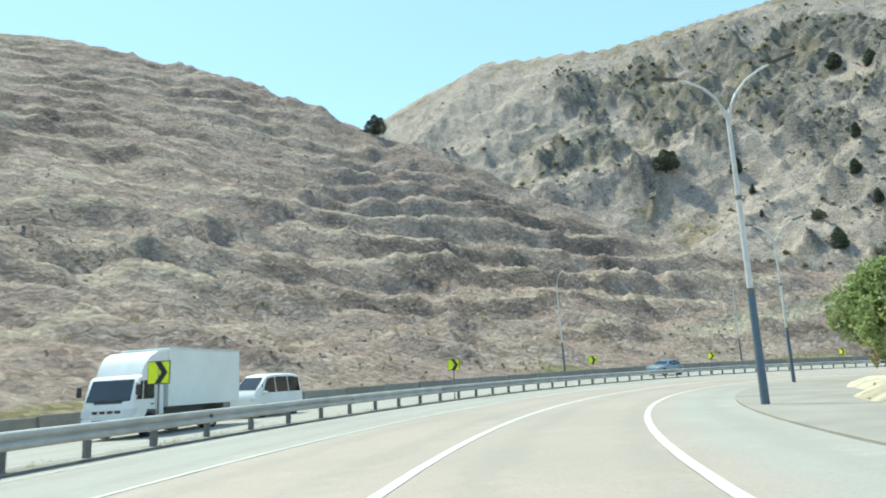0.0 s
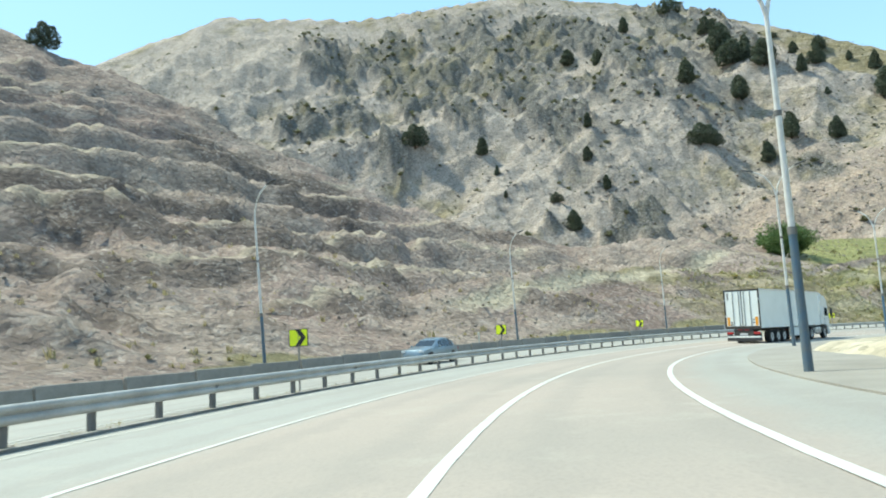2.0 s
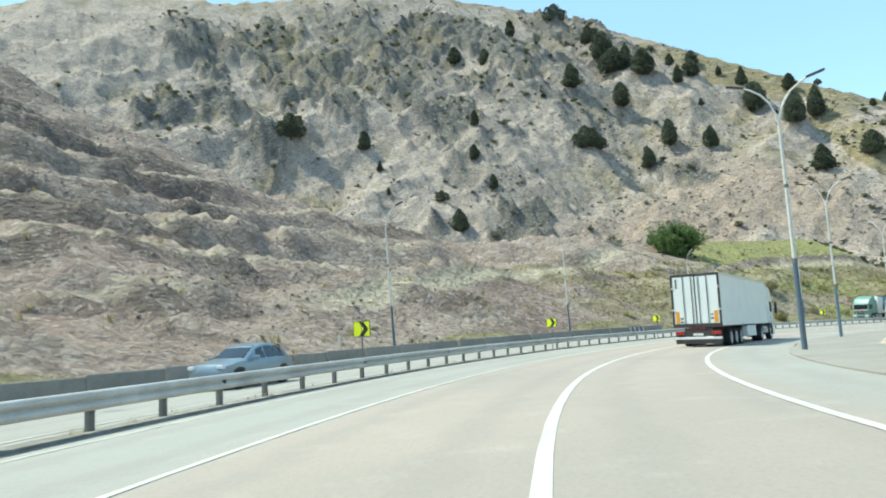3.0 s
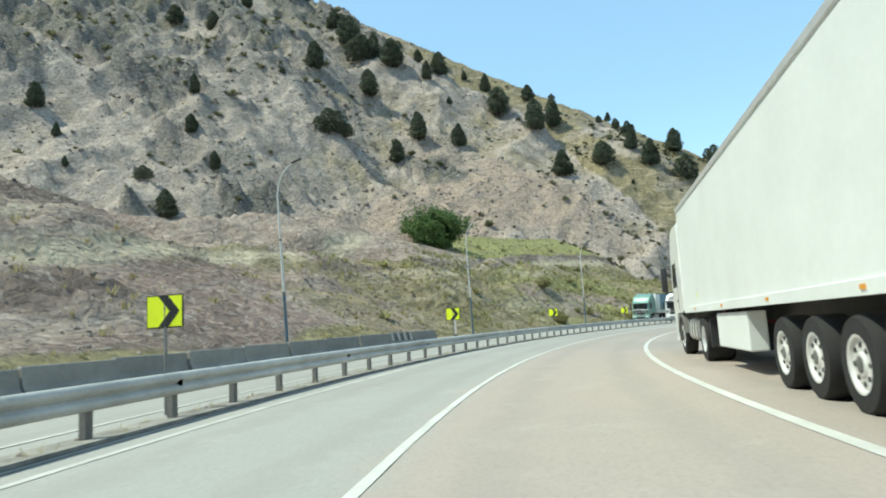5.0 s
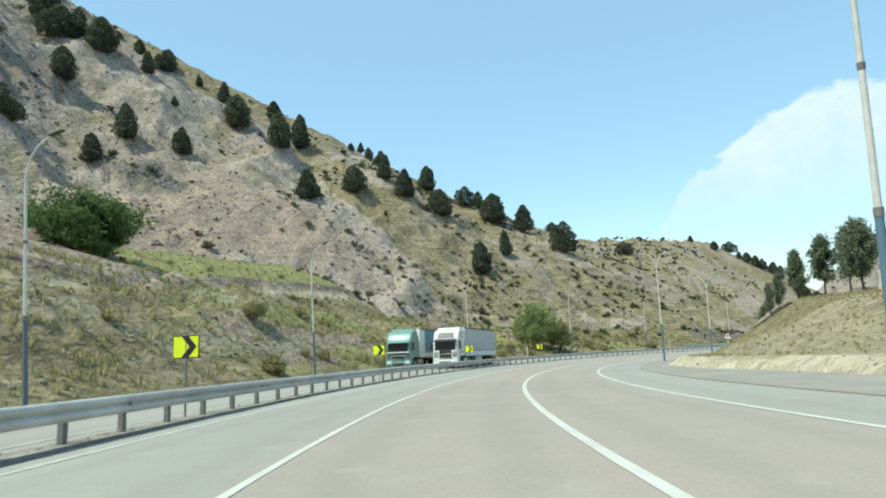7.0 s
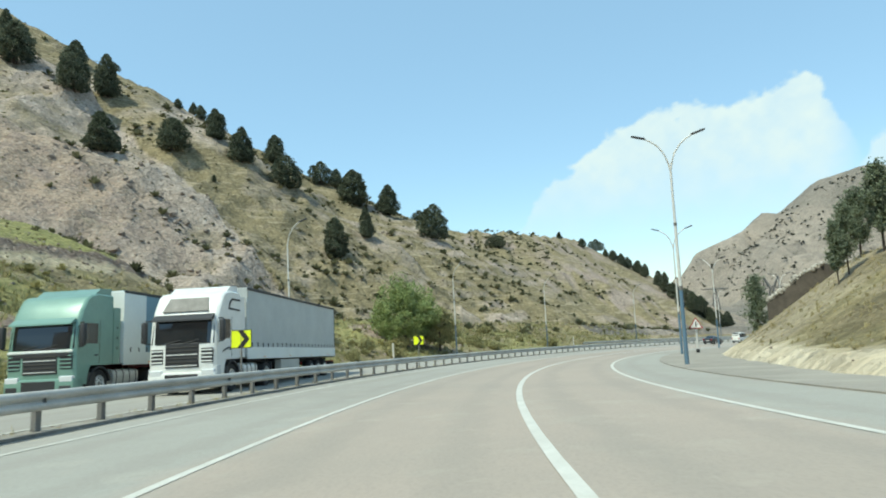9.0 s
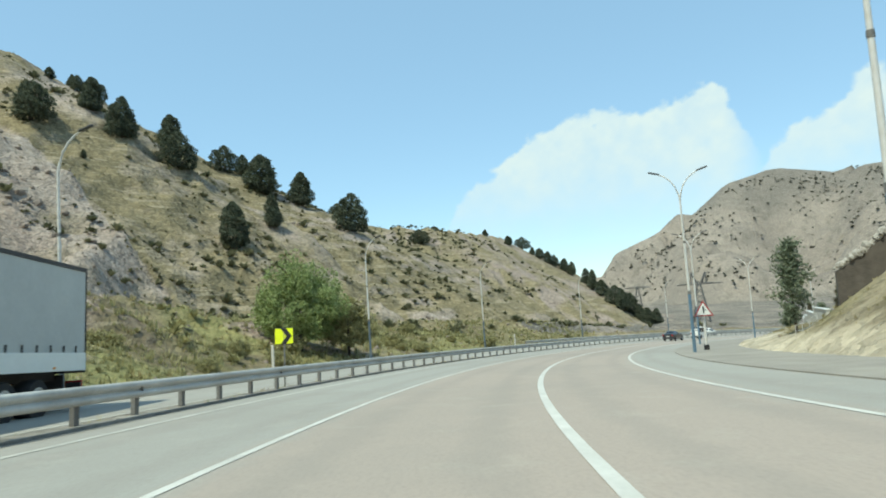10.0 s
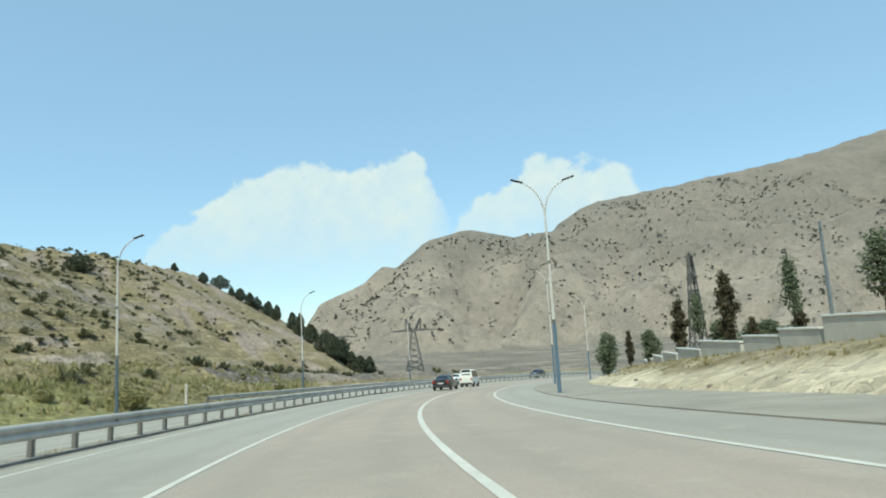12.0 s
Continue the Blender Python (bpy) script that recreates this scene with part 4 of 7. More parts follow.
for i in range(900):
    s = rw.uniform(-30, 300)
    c = at_road(s, -8.35 + drift(s) + rw.normal() * 0.2, 0.05)
    r = rw.uniform(0.012, 0.05)
    q = [c + np.array(v) * r * rw.uniform(0.7, 1.2, 3) for v in ((1, 0, 0), (0, 1, 0), (-1, 0, 0), (0, -1, 0), (0, 0, 0.9))]
    grit.add([tuple(v) for v in q], [(0, 1, 4), (1, 2, 4), (2, 3, 4), (3, 0, 4)])
me = bpy.data.meshes.new("loose_stone")
me.from_pydata(grit.v, [], grit.f)
me.materials.append(M_STONE)
tagged(new("loose_stone", me), "small broken stones in the grit under the guardrail", "", "", "stuff")
guardrail(-18.4, 264, 420, 1, "grey outer W-beam guardrail on the far verge")


# ---- concrete barriers ----
def barrier(length, striped):
    b = thing("concrete_barrier", "weathered grey concrete crash barrier on the verge", "barrier", "barriers along the verge")
    out = [(-0.30, 0.0), (-0.30, 0.08), (-0.17, 0.30), (-0.10, 0.85), (-0.07, 0.88), (0.07, 0.88), (0.10, 0.85), (0.17, 0.30), (0.30, 0.08), (0.30, 0.0)]
    h = length / 2 - 0.03
    secs = [[(x, y * g, z * (g if z > .8 else 1)) for y, z in out] for x, g in ((-h, 0.93), (-h + 0.04, 1), (-h / 3, 1), (h / 3, 1), (h - 0.04, 1), (h, 0.93))]
    part("block", Build().loft(secs), M_CONC, b)
    if striped:
        for i in range(7):
            c = Build()
            x = -h + 0.25 + i * (2 * h - 0.5) / 7
            c.loft([[(x + 0.25, -0.186 - 0.004, 0.25), (x + 0.42, -0.186 - 0.004, 0.25), (x + 0.27, -0.110, 0.83), (x + 0.10, -0.110, 0.83)],
                    [(x + 0.25, -0.170, 0.25), (x + 0.42, -0.170, 0.25), (x + 0.27, -0.09, 0.83), (x + 0.10, -0.09, 0.83)]])
            part("stripe", c, M_LINE if i % 2 == 0 else M_BLACK, b, "painted warning stripe")
    return b


plain = barrier(4.0, False)
rng = random.Random(4)
s = -30.0
first, striped_done = True, False
while s < 131.5:
    if 125.5 < s < 129.5 and not striped_done:
        striped_done = True
        last = barrier(4.0, True)
        tagged(last, "grey concrete crash barrier with black and white warning stripes")
        last.matrix_basis = road_pose(s, -18.35)
        s += 4.06 / float(np.hypot(*(at_road(s + 1, -18.35) - at_road(s, -18.35))[:2]))
        continue
    m = road_pose(s, -18.35 + rng.uniform(-.06, .06), -0.01, turn=rng.uniform(-.8, .8)) 
    if first:
        plain.matrix_basis, first = m, False
    else:
        copy_thing(plain, m)
    a, c = at_road(s, -18.35), at_road(s + 1, -18.35)
    s += (4.0 if int(s) % 5 else 4.12) / float(np.hypot(*(c - a)[:2]))


# ---- chevron signs ----
def chevron_sign():
    g = thing("chevron_sign", "fluorescent yellow road sign with a black chevron on a steel post", "road sign", "chevron signs")
    part("post", Build().tube([(0, 0, -0.3), (0, 0, 2.05)], 0.03, 8), M_POST, g)
    p = part("panel", Build().box((-0.018, -0.37, 1.52), (0.0, 0.37, 2.12), 0.012), M_BLACK, g)
    part("field", Build().box((-0.024, -0.345, 1.545), (-0.018, 0.345, 2.095)), M_YELLOW, p, "fluorescent yellow sheeting")
    zc = 1.82
    out = [(0.12, 0.275), (-0.08, 0.275), (-0.30, 0.0), (-0.08, -0.275), (0.12, -0.275), (-0.10, 0.0)]
    c = Build()
    pts = [[(x, y, zc + z) for y, z in out] for x in (-0.029, -0.024)]
    c.add(pts[0] + pts[1], [(0, 1, 2, 5), (5, 2, 3, 4), (6, 11, 8, 7), (11, 10, 9, 8)] + [(i, (i + 1) % 6, (i + 1) % 6 + 6, i + 6) for i in range(6)])
    part("chevron", c, M_BLACK, p, "black arrow pointing round the bend")
    return g


CHEVRONS = [20.0, 38.3, 55.5, 73.8, 95.4, 115.2, 135.3, 155.9, 177.2, 198.9]
sign = chevron_sign()
for i, s in enumerate(CHEVRONS):
    m = road_pose(s, -9.05, 0.0, turn=-2 + (i * 37 % 5) - 2)
    if i == 0:
        sign.matrix_basis = m
    else:
        copy_thing(sign, m)


# ---- street lamps ----
def street_lamp(double, low_paint, label, height=11.3):
    g = thing("street_lamp", label, "street lamp", "street lamps")
    part("lower_pole", Build().tube([(0, 0, -0.4), (0, 0, 0.06), (0, 0, 3.6)], [0.105, 0.105, 0.088], 10), low_paint, g, smooth=True)
    part("collar", Build().tube([(0, 0, 3.55), (0, 0, 3.75)], 0.100, 10), M_POST, g, smooth=True)
    part("upper_pole", Build().tube([(0, 0, 3.7), (0, 0, 6.8), (0, 0, 9.5)], [0.076, 0.066, 0.052], 10), M_WPOLE, g, smooth=True)
    part("band", Build().tube([(0, 0, 6.7), (0, 0, 6.85)], 0.080, 10), M_POST, g, smooth=True)
    for d in ((1, -1) if double else (1,)):
        path = [(0, 0.0, 9.4), (0, d * 0.07, 9.8), (0, d * 0.24, 10.3), (0, d * 0.52, 10.72), (0, d * 0.86, 11.0), (0, d * 1.2, height - 0.12)]
        arm = part("arm", Build().tube(path, [0.05, 0.048, 0.045, 0.042, 0.04, 0.036], 8), M_WPOLE, g, smooth=True)
        tip = pose(0, d * 1.17, height - 0.13, 17 * d, 0, 0)
        part("lamp_head", Build().box((-0.11, -0.1 if d > 0 else -0.6, -0.04), (0.11, 0.6 if d > 0 else 0.1, 0.05), 0.04, tip), M_LAMP, arm, "dark flat lamp head")
    return g


def set_out(proto, poses):
    for i, m in enumerate(poses):
        if i == 0:
            proto.matrix_basis = m
        else:
            copy_thing(proto, m).matrix_basis = m


def upright(s, l, up=0.0, turn=0.0):
    p = at_road(s, l, up)
    return pose(*p, 0, 0, math.degrees(float(np.interp(s, ROAD[:, 0], ROAD[:, 3]))) + turn)


LAMPS_R = [(23.85, 5.8), (51.74, 5.88), (80.23, 6.53), (107.76, 7.37), (131.85, 6.97), (190.45, 7.07), (219.63, 7.36), (250.64, 6.9), (283.0, 7.6), (312.0, 8.2)]
LAMPS_L = [65.9, 92.1, 117.3, 142.9, 169.0, 201.0, 231.0, 255.8, 284.4, 313.0]
TALL = lambda s: Matrix.Diagonal((1, 1, float(np.interp(s, [24, 52, 80, 108, 132, 190, 220, 250], [0.765, 0.85, 0.93, 0.99, 0.97, 1.0, 0.99, 1.02])), 1))
set_out(street_lamp(True, M_BPOLE, "white steel street lamp with two arms and a blue-painted foot"), [upright(s, l, 0.05, 0) @ TALL(s) for s, l in LAMPS_R if s > 100])
# first lamps stand against the light: that shade is in their foot colour
set_out(street_lamp(True, M_DIMPOLE, "white steel street lamp with two arms and a blue foot toned as shaded"), [upright(s, l, 0.05, 0) @ TALL(s) for s, l in LAMPS_R if s < 100])
set_out(street_lamp(False, M_DIMPOLE, "white steel street lamp with one arm and a dull blue foot"), [upright(s, -20.0, -0.02, 180) for s in LAMPS_L])


# ---- vehicles: x ahead, y to the left, origin on the road ----
def add_wheel(parent, x, y, r, w, side, rim=M_RIM, dual=False):
    """A tyre with its rim; side is +1 on the left."""
    o = w / 2
    ring = [(r * 0.58, -o), (r * 0.93, -o), (r, -o * 0.7), (r, o * 0.7), (r * 0.93, o), (r * 0.58, o), (r * 0.55, 0), (r * 0.58, -o)]
    tyre = part("wheel", Build().loft([[(x + q * math.cos(2 * math.pi * j / 24), y + d, r + q * math.sin(2 * math.pi * j / 24)) for j in range(24)] for q, d in ring], True, False), M_RUBBER, parent, smooth=True)
    f = side * o
    dish = [(r * 0.60, f * 1.01), (r * 0.54, f * 0.98), (r * 0.50, f * (0.35 if dual else 0.8)), (r * 0.26, f * (0.3 if dual else 0.85)), (r * 0.22, f * (0.8 if dual else 0.95)), (r * 0.10, f * (0.82 if dual else 0.97))]
    b = Build()
    n = 20
    b.loft([[(x + q * math.cos(2 * math.pi * j / n), y + d, r + q * math.sin(2 * math.pi * j / n)) for j in range(n)] for q, d in dish], True, False)
    b.f.append(tuple(range(len(b.v) - n, len(b.v))))
    part("rim", b, rim, tyre, "metal wheel rim", smooth=True)
    h = f * (0.36 if dual else 0.84)
    for i in range(8):
        c, t = 2 * math.pi * i / 8, r * 0.055
        cx, cz = x + r * 0.38 * math.cos(c), r + r * 0.38 * math.sin(c)
        part("wheel_slot", Build().wheel(cx, y, cz, [(t, h * 0.9), (t, h + side * 0.012)], 8), M_CHASSIS, tyre)
    part("hub", Build().wheel(x, y, r, [(r * 0.17, f * 0.5), (r * 0.17, f * (0.84 if dual else 0.99)), (r * 0.12, f * (0.88 if dual else 1.03))], 12), M_POST, tyre, "dark wheel hub")
    return tyre


def articulated_truck(label, cab_mat, box_mat, tarp, chassis_mat=M_CHASSIS, skirt=True):
    g = thing("articulated_truck", label, "truck")
    W = 1.24
    # cab
    out = [(0.0, 0.55), (0.06, 1.15), (0.05, 1.75), (-0.06, 2.62), (-0.14, 2.80), (-0.24, 3.05), (-0.55, 3.52), (-0.78, 3.66), (-1.2, 3.73), (-2.15, 3.73), (-2.2, 1.25), (-1.9, 1.2), (-0.78, 1.2), (-0.62, 0.95), (-0.55, 0.55)]
    secs = []
    for y, gx in ((-W, 0.915), (-W + 0.05, 0.965), (-W + 0.16, 1.0), (-0.4, 1.012), (0.4, 1.012), (W - 0.16, 1.0), (W - 0.05, 0.965), (W, 0.915)):
        secs.append([(-1.1 + (x + 1.1) * gx, y, 0.55 + (z - 0.55) * (1 if abs(y) < W else 0.985)) for x, z in out])
    cab = part("cab", Build().loft(secs), cab_mat, g, smooth=True)
    ws = Build()
    ws.loft([[(x - 0.035, -w, z), (x + 0.006, -0.9, z), (x + 0.012, -0.4, z), (x + 0.012, 0.4, z), (x + 0.006, 0.9, z), (x - 0.035, w, z)] for x, z, w in ((0.062, 1.78, 1.16), (-0.005, 2.35, 1.14), (-0.045, 2.66, 1.12))], False, False)
    part("windscreen", ws, M_GLASS, cab, "dark windscreen")
    part("sun_visor", Build().loft([[(-0.10, y, 2.84), (0.16, y, 2.66), (0.17, y, 2.60), (-0.08, y, 2.70)] for y in (-1.12, -1.0, 1.0, 1.12)]), M_PLASTIC if cab_mat == M_WHITE else cab_mat, cab, "sun visor over the windscreen")
    gr = part("grille", Build().box((0.02, -0.62, 0.95), (0.085, 0.62, 1.82), 0.03), M_PLASTIC, cab, "black radiator grille")
    for i in range(6):
        part("grille_bar", Build().box((0.085, -0.58, 1.0 + i * 0.13), (0.105, 0.58, 1.035 + i * 0.13), 0.008), M_RIM if i in (0, 3) and tarp else M_CHASSIS, gr)
    for y in (0.35, -0.35):
        part("wiper", Build().tube([(0.10, y - 0.30, 1.80), (0.085, y + 0.28, 1.92)], 0.012, 5), M_BLACK, cab)
    if tarp and cab_mat == M_WHITE:
        part("roof_panel", Build().loft([[(-0.13, y * 0.86, 2.96), (-0.44, y * 0.72, 3.46), (-0.60, y * 0.72, 3.40), (-0.30, y * 0.86, 2.92)] for y in (-1, -0.9, 0.9, 1)]), M_POST, cab, "grey recessed roof panel")
    if cab_mat == M_TEAL:
        part("trim_bar", Build().box((0.05, -1.16, 1.66), (0.115, 1.16, 1.75), 0.02), M_BOX, cab, "pale bar below the windscreen")
        part("badge_panel", Build().box((0.05, -1.0, 1.52), (0.10, 1.0, 1.65), 0.02), M_PLASTIC, cab, "black trim strip")
        for y in (1, -1):
            fa = part("side_fairing", Build().box((-2.62, min(y * 1.16, y * 1.22), 1.2), (-2.18, max(y * 1.16, y * 1.22), 3.3), 0.02), cab_mat, g)
            for i in range(3):
                part("vent_hole", Build().box((-2.45, min(y * 1.21, y * 1.226), 1.75 + 0.38 * i), (-2.38, max(y * 1.21, y * 1.226), 1.83 + 0.38 * i), 0.01), M_BLACK, fa)
    part("bumper", Build().box((-0.45, -W, 0.32), (0.12, W, 0.80), 0.07), cab_mat, g, smooth=True)
    part("lower_grille", Build().box((0.1, -0.6, 0.40), (0.13, 0.6, 0.72), 0.01), M_PLASTIC, g)
    for y in (1, -1):
        vent = part("side_vent", Build().box((0.0, min(y * 0.70, y * 1.14), 1.10), (0.075, max(y * 0.70, y * 1.14), 1.62), 0.02), M_PLASTIC, cab, "black side vent")
        for i in range(4):
            part("vent_slat", Build().box((0.07, min(y * 0.72, y * 1.12), 1.14 + 0.13 * i), (0.092, max(y * 0.72, y * 1.12), 1.185 + 0.13 * i), 0.006), cab_mat if tarp else M_CHASSIS, vent)
        part("door_seam", Build().box((-1.30, min(y * 1.236, y * 1.246), 1.25), (-1.285, max(y * 1.236, y * 1.246), 2.75)), M_CHASSIS, cab)
        part("lamp_guard", Build().box((-0.05, min(y * 0.74, y * 1.16), 0.38), (0.135, max(y * 0.74, y * 1.16), 0.56), 0.03), M_PLASTIC, g)
        part("headlight", Build().box((-0.10, min(y * 0.72, y * 1.2), 0.66), (0.125, max(y * 0.72, y * 1.2), 0.88), 0.04), M_LIGHT, cab, "clear headlight")
        part("side_window", Build().loft([[(-0.30, y * (W + 0.006), 1.95), (-1.18, y * (W + 0.006), 1.95), (-1.18, y * (W + 0.006), 2.66), (-0.46, y * (W + 0.006), 2.66)], [(-0.30, y * (W - 0.02), 1.95), (-1.18, y * (W - 0.02), 1.95), (-1.18, y * (W - 0.02), 2.66), (-0.46, y * (W - 0.02), 2.66)]]), M_GLASS, cab, "dark side window")
        mi = part("mirror", Build().box((-0.10, min(y * 1.36, y * 1.54), 1.86), (0.10, max(y * 1.36, y * 1.54), 2.62), 0.05), M_PLASTIC, cab, "black wing mirror", smooth=True)
        for z in (2.66, 1.84):
            part("mirror_arm", Build().tube([(-0.2, y * 1.2, z), (-0.02, y * 1.45, z)], 0.025, 6), M_PLASTIC, mi)
        if cab_mat == M_WHITE and tarp:
            # dark roof quarter light, door trim and wind flap beside the box
            part("roof_quarter_light", Build().prism([(-0.98, 3.02), (-1.06, 3.30), (-1.30, 3.46), (-2.06, 3.46), (-2.06, 3.38), (-1.36, 3.38), (-1.18, 3.26), (-1.12, 3.10), (-2.06, 3.06), (-2.06, 3.0)], min(y * 1.20, y * 1.252), max(y * 1.20, y * 1.252)), M_PLASTIC, cab, "black roof trim")
            part("door_trim", Build().prism([(-0.42, 1.42), (-0.62, 1.55), (-1.0, 1.64), (-2.1, 1.66), (-2.1, 1.60), (-1.02, 1.58), (-0.66, 1.49)], min(y * 1.22, y * 1.25), max(y * 1.22, y * 1.25)), M_PLASTIC, cab, "black swept door trim")
            part("wind_flap", Build().box((-2.68, min(y * 1.15, y * 1.20), 1.25), (-2.19, max(y * 1.15, y * 1.20), 3.6), 0.02), cab_mat, g, "white wind flap behind the cab")
            part("headlight_surround", Build().prism([(-0.34, 0.62), (-0.02, 0.60), (0.03, 0.95), (-0.30, 1.0)], min(y * 1.20, y * 1.255), max(y * 1.20, y * 1.255)), M_LIGHT, cab, "wrap-round light cluster")
        part("door_handle", Build().box((-1.2, min(y * 1.235, y * 1.26), 1.52), (-1.02, max(y * 1.235, y * 1.26), 1.57), 0.008), M_PLASTIC, cab)
        part("step", Build().box((-1.15, min(y * 1.0, y * 1.22), 0.38), (-0.62, max(y * 1.0, y * 1.22), 0.95), 0.03), M_CHASSIS, g)
        arch = [(-1.38 + 0.64 * math.cos(a), 0.52 + 0.64 * math.sin(a)) for a in np.linspace(0.15, math.pi - 0.15, 12)]
        arch2 = [(-1.38 + 0.58 * math.cos(a), 0.52 + 0.58 * math.sin(a)) for a in np.linspace(math.pi - 0.15, 0.15, 12)]
        part("mudguard", Build().prism(arch + arch2, min(y * 0.86, y * 1.25), max(y * 0.86, y * 1.25)), M_POST if not tarp else M_PLASTIC, g, smooth=True)
        add_wheel(g, -1.38, y * 1.05, 0.52, 0.32, y)
        add_wheel(g, -5.0, y * 0.92, 0.52, 0.60, y, dual=True)
        # fuel tank with straps
        tk = part("fuel_tank", Build().loft([[(x, y * (0.88 + 0.30 * math.copysign(abs(math.cos(a))**0.6, math.cos(a))), 0.72 + 0.31 * math.copysign(abs(math.sin(a))**0.6, math.sin(a))) for a in np.linspace(0, 2 * math.pi, 17)[:-1]] for x in (-4.0, -3.95, -2.35, -2.3)]), M_TANK, g, "ribbed aluminium fuel tank", smooth=True)
        for i in range(4):
            x = -3.85 + i * 0.44
            part("strap", Build().loft([[(x + d, y * (0.88 + 0.315 * math.copysign(abs(math.cos(a))**0.6, math.cos(a))), 0.72 + 0.325 * math.copysign(abs(math.sin(a))**0.6, math.sin(a))) for a in np.linspace(0, 2 * math.pi, 17)[:-1]] for d in (0, 0.03)]), M_CHASSIS, tk)
    part("chassis", Build().box((-6.1, -0.45, 0.62), (-0.6, 0.45, 0.92)).box((-5.9, -0.7, 1.0), (-4.1, 0.7, 1.14), 0.02), chassis_mat, g)
    part("rear_bulkhead", Build().box((-5.75, -1.18, 0.35), (-5.70, 1.18, 1.02), 0.01), M_PLASTIC, g, "black mud flaps")
    # trailer
    x0, x1, zb, zt = -2.75, -16.35, 1.22, 4.0
    body = part("trailer_body", Build().box((x1, -1.27, zb), (x0, 1.27, zt), 0.03), box_mat, g)
    for y in (1, -1):
        part("top_rail", Build().box((x1 - 0.005, y * 1.275 - 0.02, zt - 0.10), (x0 + 0.005, y * 1.275 + 0.02, zt + 0.015), 0.008), M_PLASTIC if tarp else M_RIM, body)
        part("side_rail", Build().box((x1 - 0.005, y * 1.275 - 0.02, zb - 0.06), (x0 + 0.005, y * 1.275 + 0.02, zb + (0.42 if tarp else 0.10)), 0.008), M_BOX, body)
        if tarp:
            for i in range(22):
                part("buckle", Build().box((x1 + 0.5 + i * 0.6, min(y * 1.29, y * 1.305), zb + 0.42), (x1 + 0.55 + i * 0.6, max(y * 1.29, y * 1.305), zb + 0.60)), M_CHASSIS, body)
        for i in range(4):
            part("side_marker", Build().box((x1 + 1.5 + i * 3.4, min(y * 1.29, y * 1.31), zb + 0.0), (x1 + 1.62 + i * 3.4, max(y * 1.29, y * 1.31), zb + 0.05)), M_AMBER, body)
        for i in range(3):
            add_wheel(g, x1 + 2.1 + i * 1.31, y * 1.03, 0.50, 0.40, y, M_WPOLE)
        if skirt:
            part("pallet_box", Build().box((-9.6, min(y * 0.9, y * 1.22), 0.42), (-6.9, max(y * 0.9, y * 1.22), 1.10), 0.03), box_mat if not tarp else M_PALE, g)
        part("landing_leg", Build().box((-6.55, y * 0.7 - 0.06, 0.35), (-6.43, y * 0.7 + 0.06, 1.2), 0.01).box((-6.62, y * 0.7 - 0.12, 0.30), (-6.36, y * 0.7 + 0.12, 0.35)), M_CHASSIS, g)
    if box_mat == M_BLUE:
        part("headboard", Build().box((x0 - 1.6, -1.285, zb), (x0 + 0.01, 1.285, zt - 0.02), 0.02), M_BOX, body, "white front panel")
    part("roof_deflector", Build().loft([[(-0.75, y, 3.55), (-1.15, y, 3.72), (-1.5, y, 3.95), (-2.15, y, 4.0), (-2.15, y, 3.6)] for y in (-1.1, -1.0, 1.0, 1.1)]), cab_mat, g, "roof wind deflector", smooth=True)
    if not tarp:
        for z, h, mt, lab in ((1.50, 0.12, M_YELLOW, "small yellow sticker"), (1.63, 0.08, M_PLATE, "small pale sticker")):
            part("sticker", Build().box((-5.05, 1.266, z), (-4.98, 1.274, z + h)), mt, body, lab)
        part("coupling_plate", Build().box((-6.75, -0.95, 0.84), (-5.78, 1.02, 0.98), 0.02), M_MAROON, g, "dark red coupling plate")
        part("air_line", Build().tube([(-5.4, 0.9, 1.08), (-5.7, 1.0, 1.02), (-6.0, 1.0, 1.05), (-6.3, 0.9, 1.10)], 0.035, 6), M_RED, g, "red air line")
    part("trailer_frame", Build().box((x1 + 0.1, -0.5, 0.92), (-4.0, 0.5, 1.2)), chassis_mat, g)
    # rear
    fr = part("rear_frame", Build().box((x1 - 0.05, -1.28, zb - 0.12), (x1, -1.17, zt), 0.01).box((x1 - 0.05, 1.17, zb - 0.12), (x1, 1.28, zt), 0.01).box((x1 - 0.05, -1.17, zt - 0.12), (x1, 1.17, zt), 0.01).box((x1 - 0.05, -1.17, zb - 0.12), (x1, 1.17, zb + 0.08), 0.01), M_CHASSIS, body, "dark steel door frame")
    for y in (1, -1):
        d = part("rear_door", Build().box((x1 - 0.035, min(y * 0.015, y * 1.165), zb + 0.09), (x1 - 0.004, max(y * 0.015, y * 1.165), zt - 0.13), 0.01), M_BOX, body, "white rear door")
        for q in (0.18, 0.62):
            part("lock_bar", Build().tube([(x1 - 0.06, y * q, zb), (x1 - 0.06, y * q, zt - 0.14)], 0.022, 6), M_POST, d)
        part("hinge", Build().box((x1 - 0.07, min(y * 1.13, y * 1.25), 2.0), (x1 - 0.03, max(y * 1.13, y * 1.25), 2.1)).box((x1 - 0.07, min(y * 1.13, y * 1.25), 3.2), (x1 - 0.03, max(y * 1.13, y * 1.25), 3.3)), M_RIM, d)
        part("reflector", Build().box((x1 - 0.045, min(y * 0.9, y * 1.1), zb + 0.12), (x1 - 0.036, max(y * 0.9, y * 1.1), zb + 0.75)), M_AMBER, d, "amber reflective board")
        part("tail_light", Build().box((x1 - 0.08, min(y * 0.72, y * 1.18), 0.72), (x1 - 0.01, max(y * 0.72, y * 1.18), 0.90), 0.02), M_TAIL, g, "red tail light")
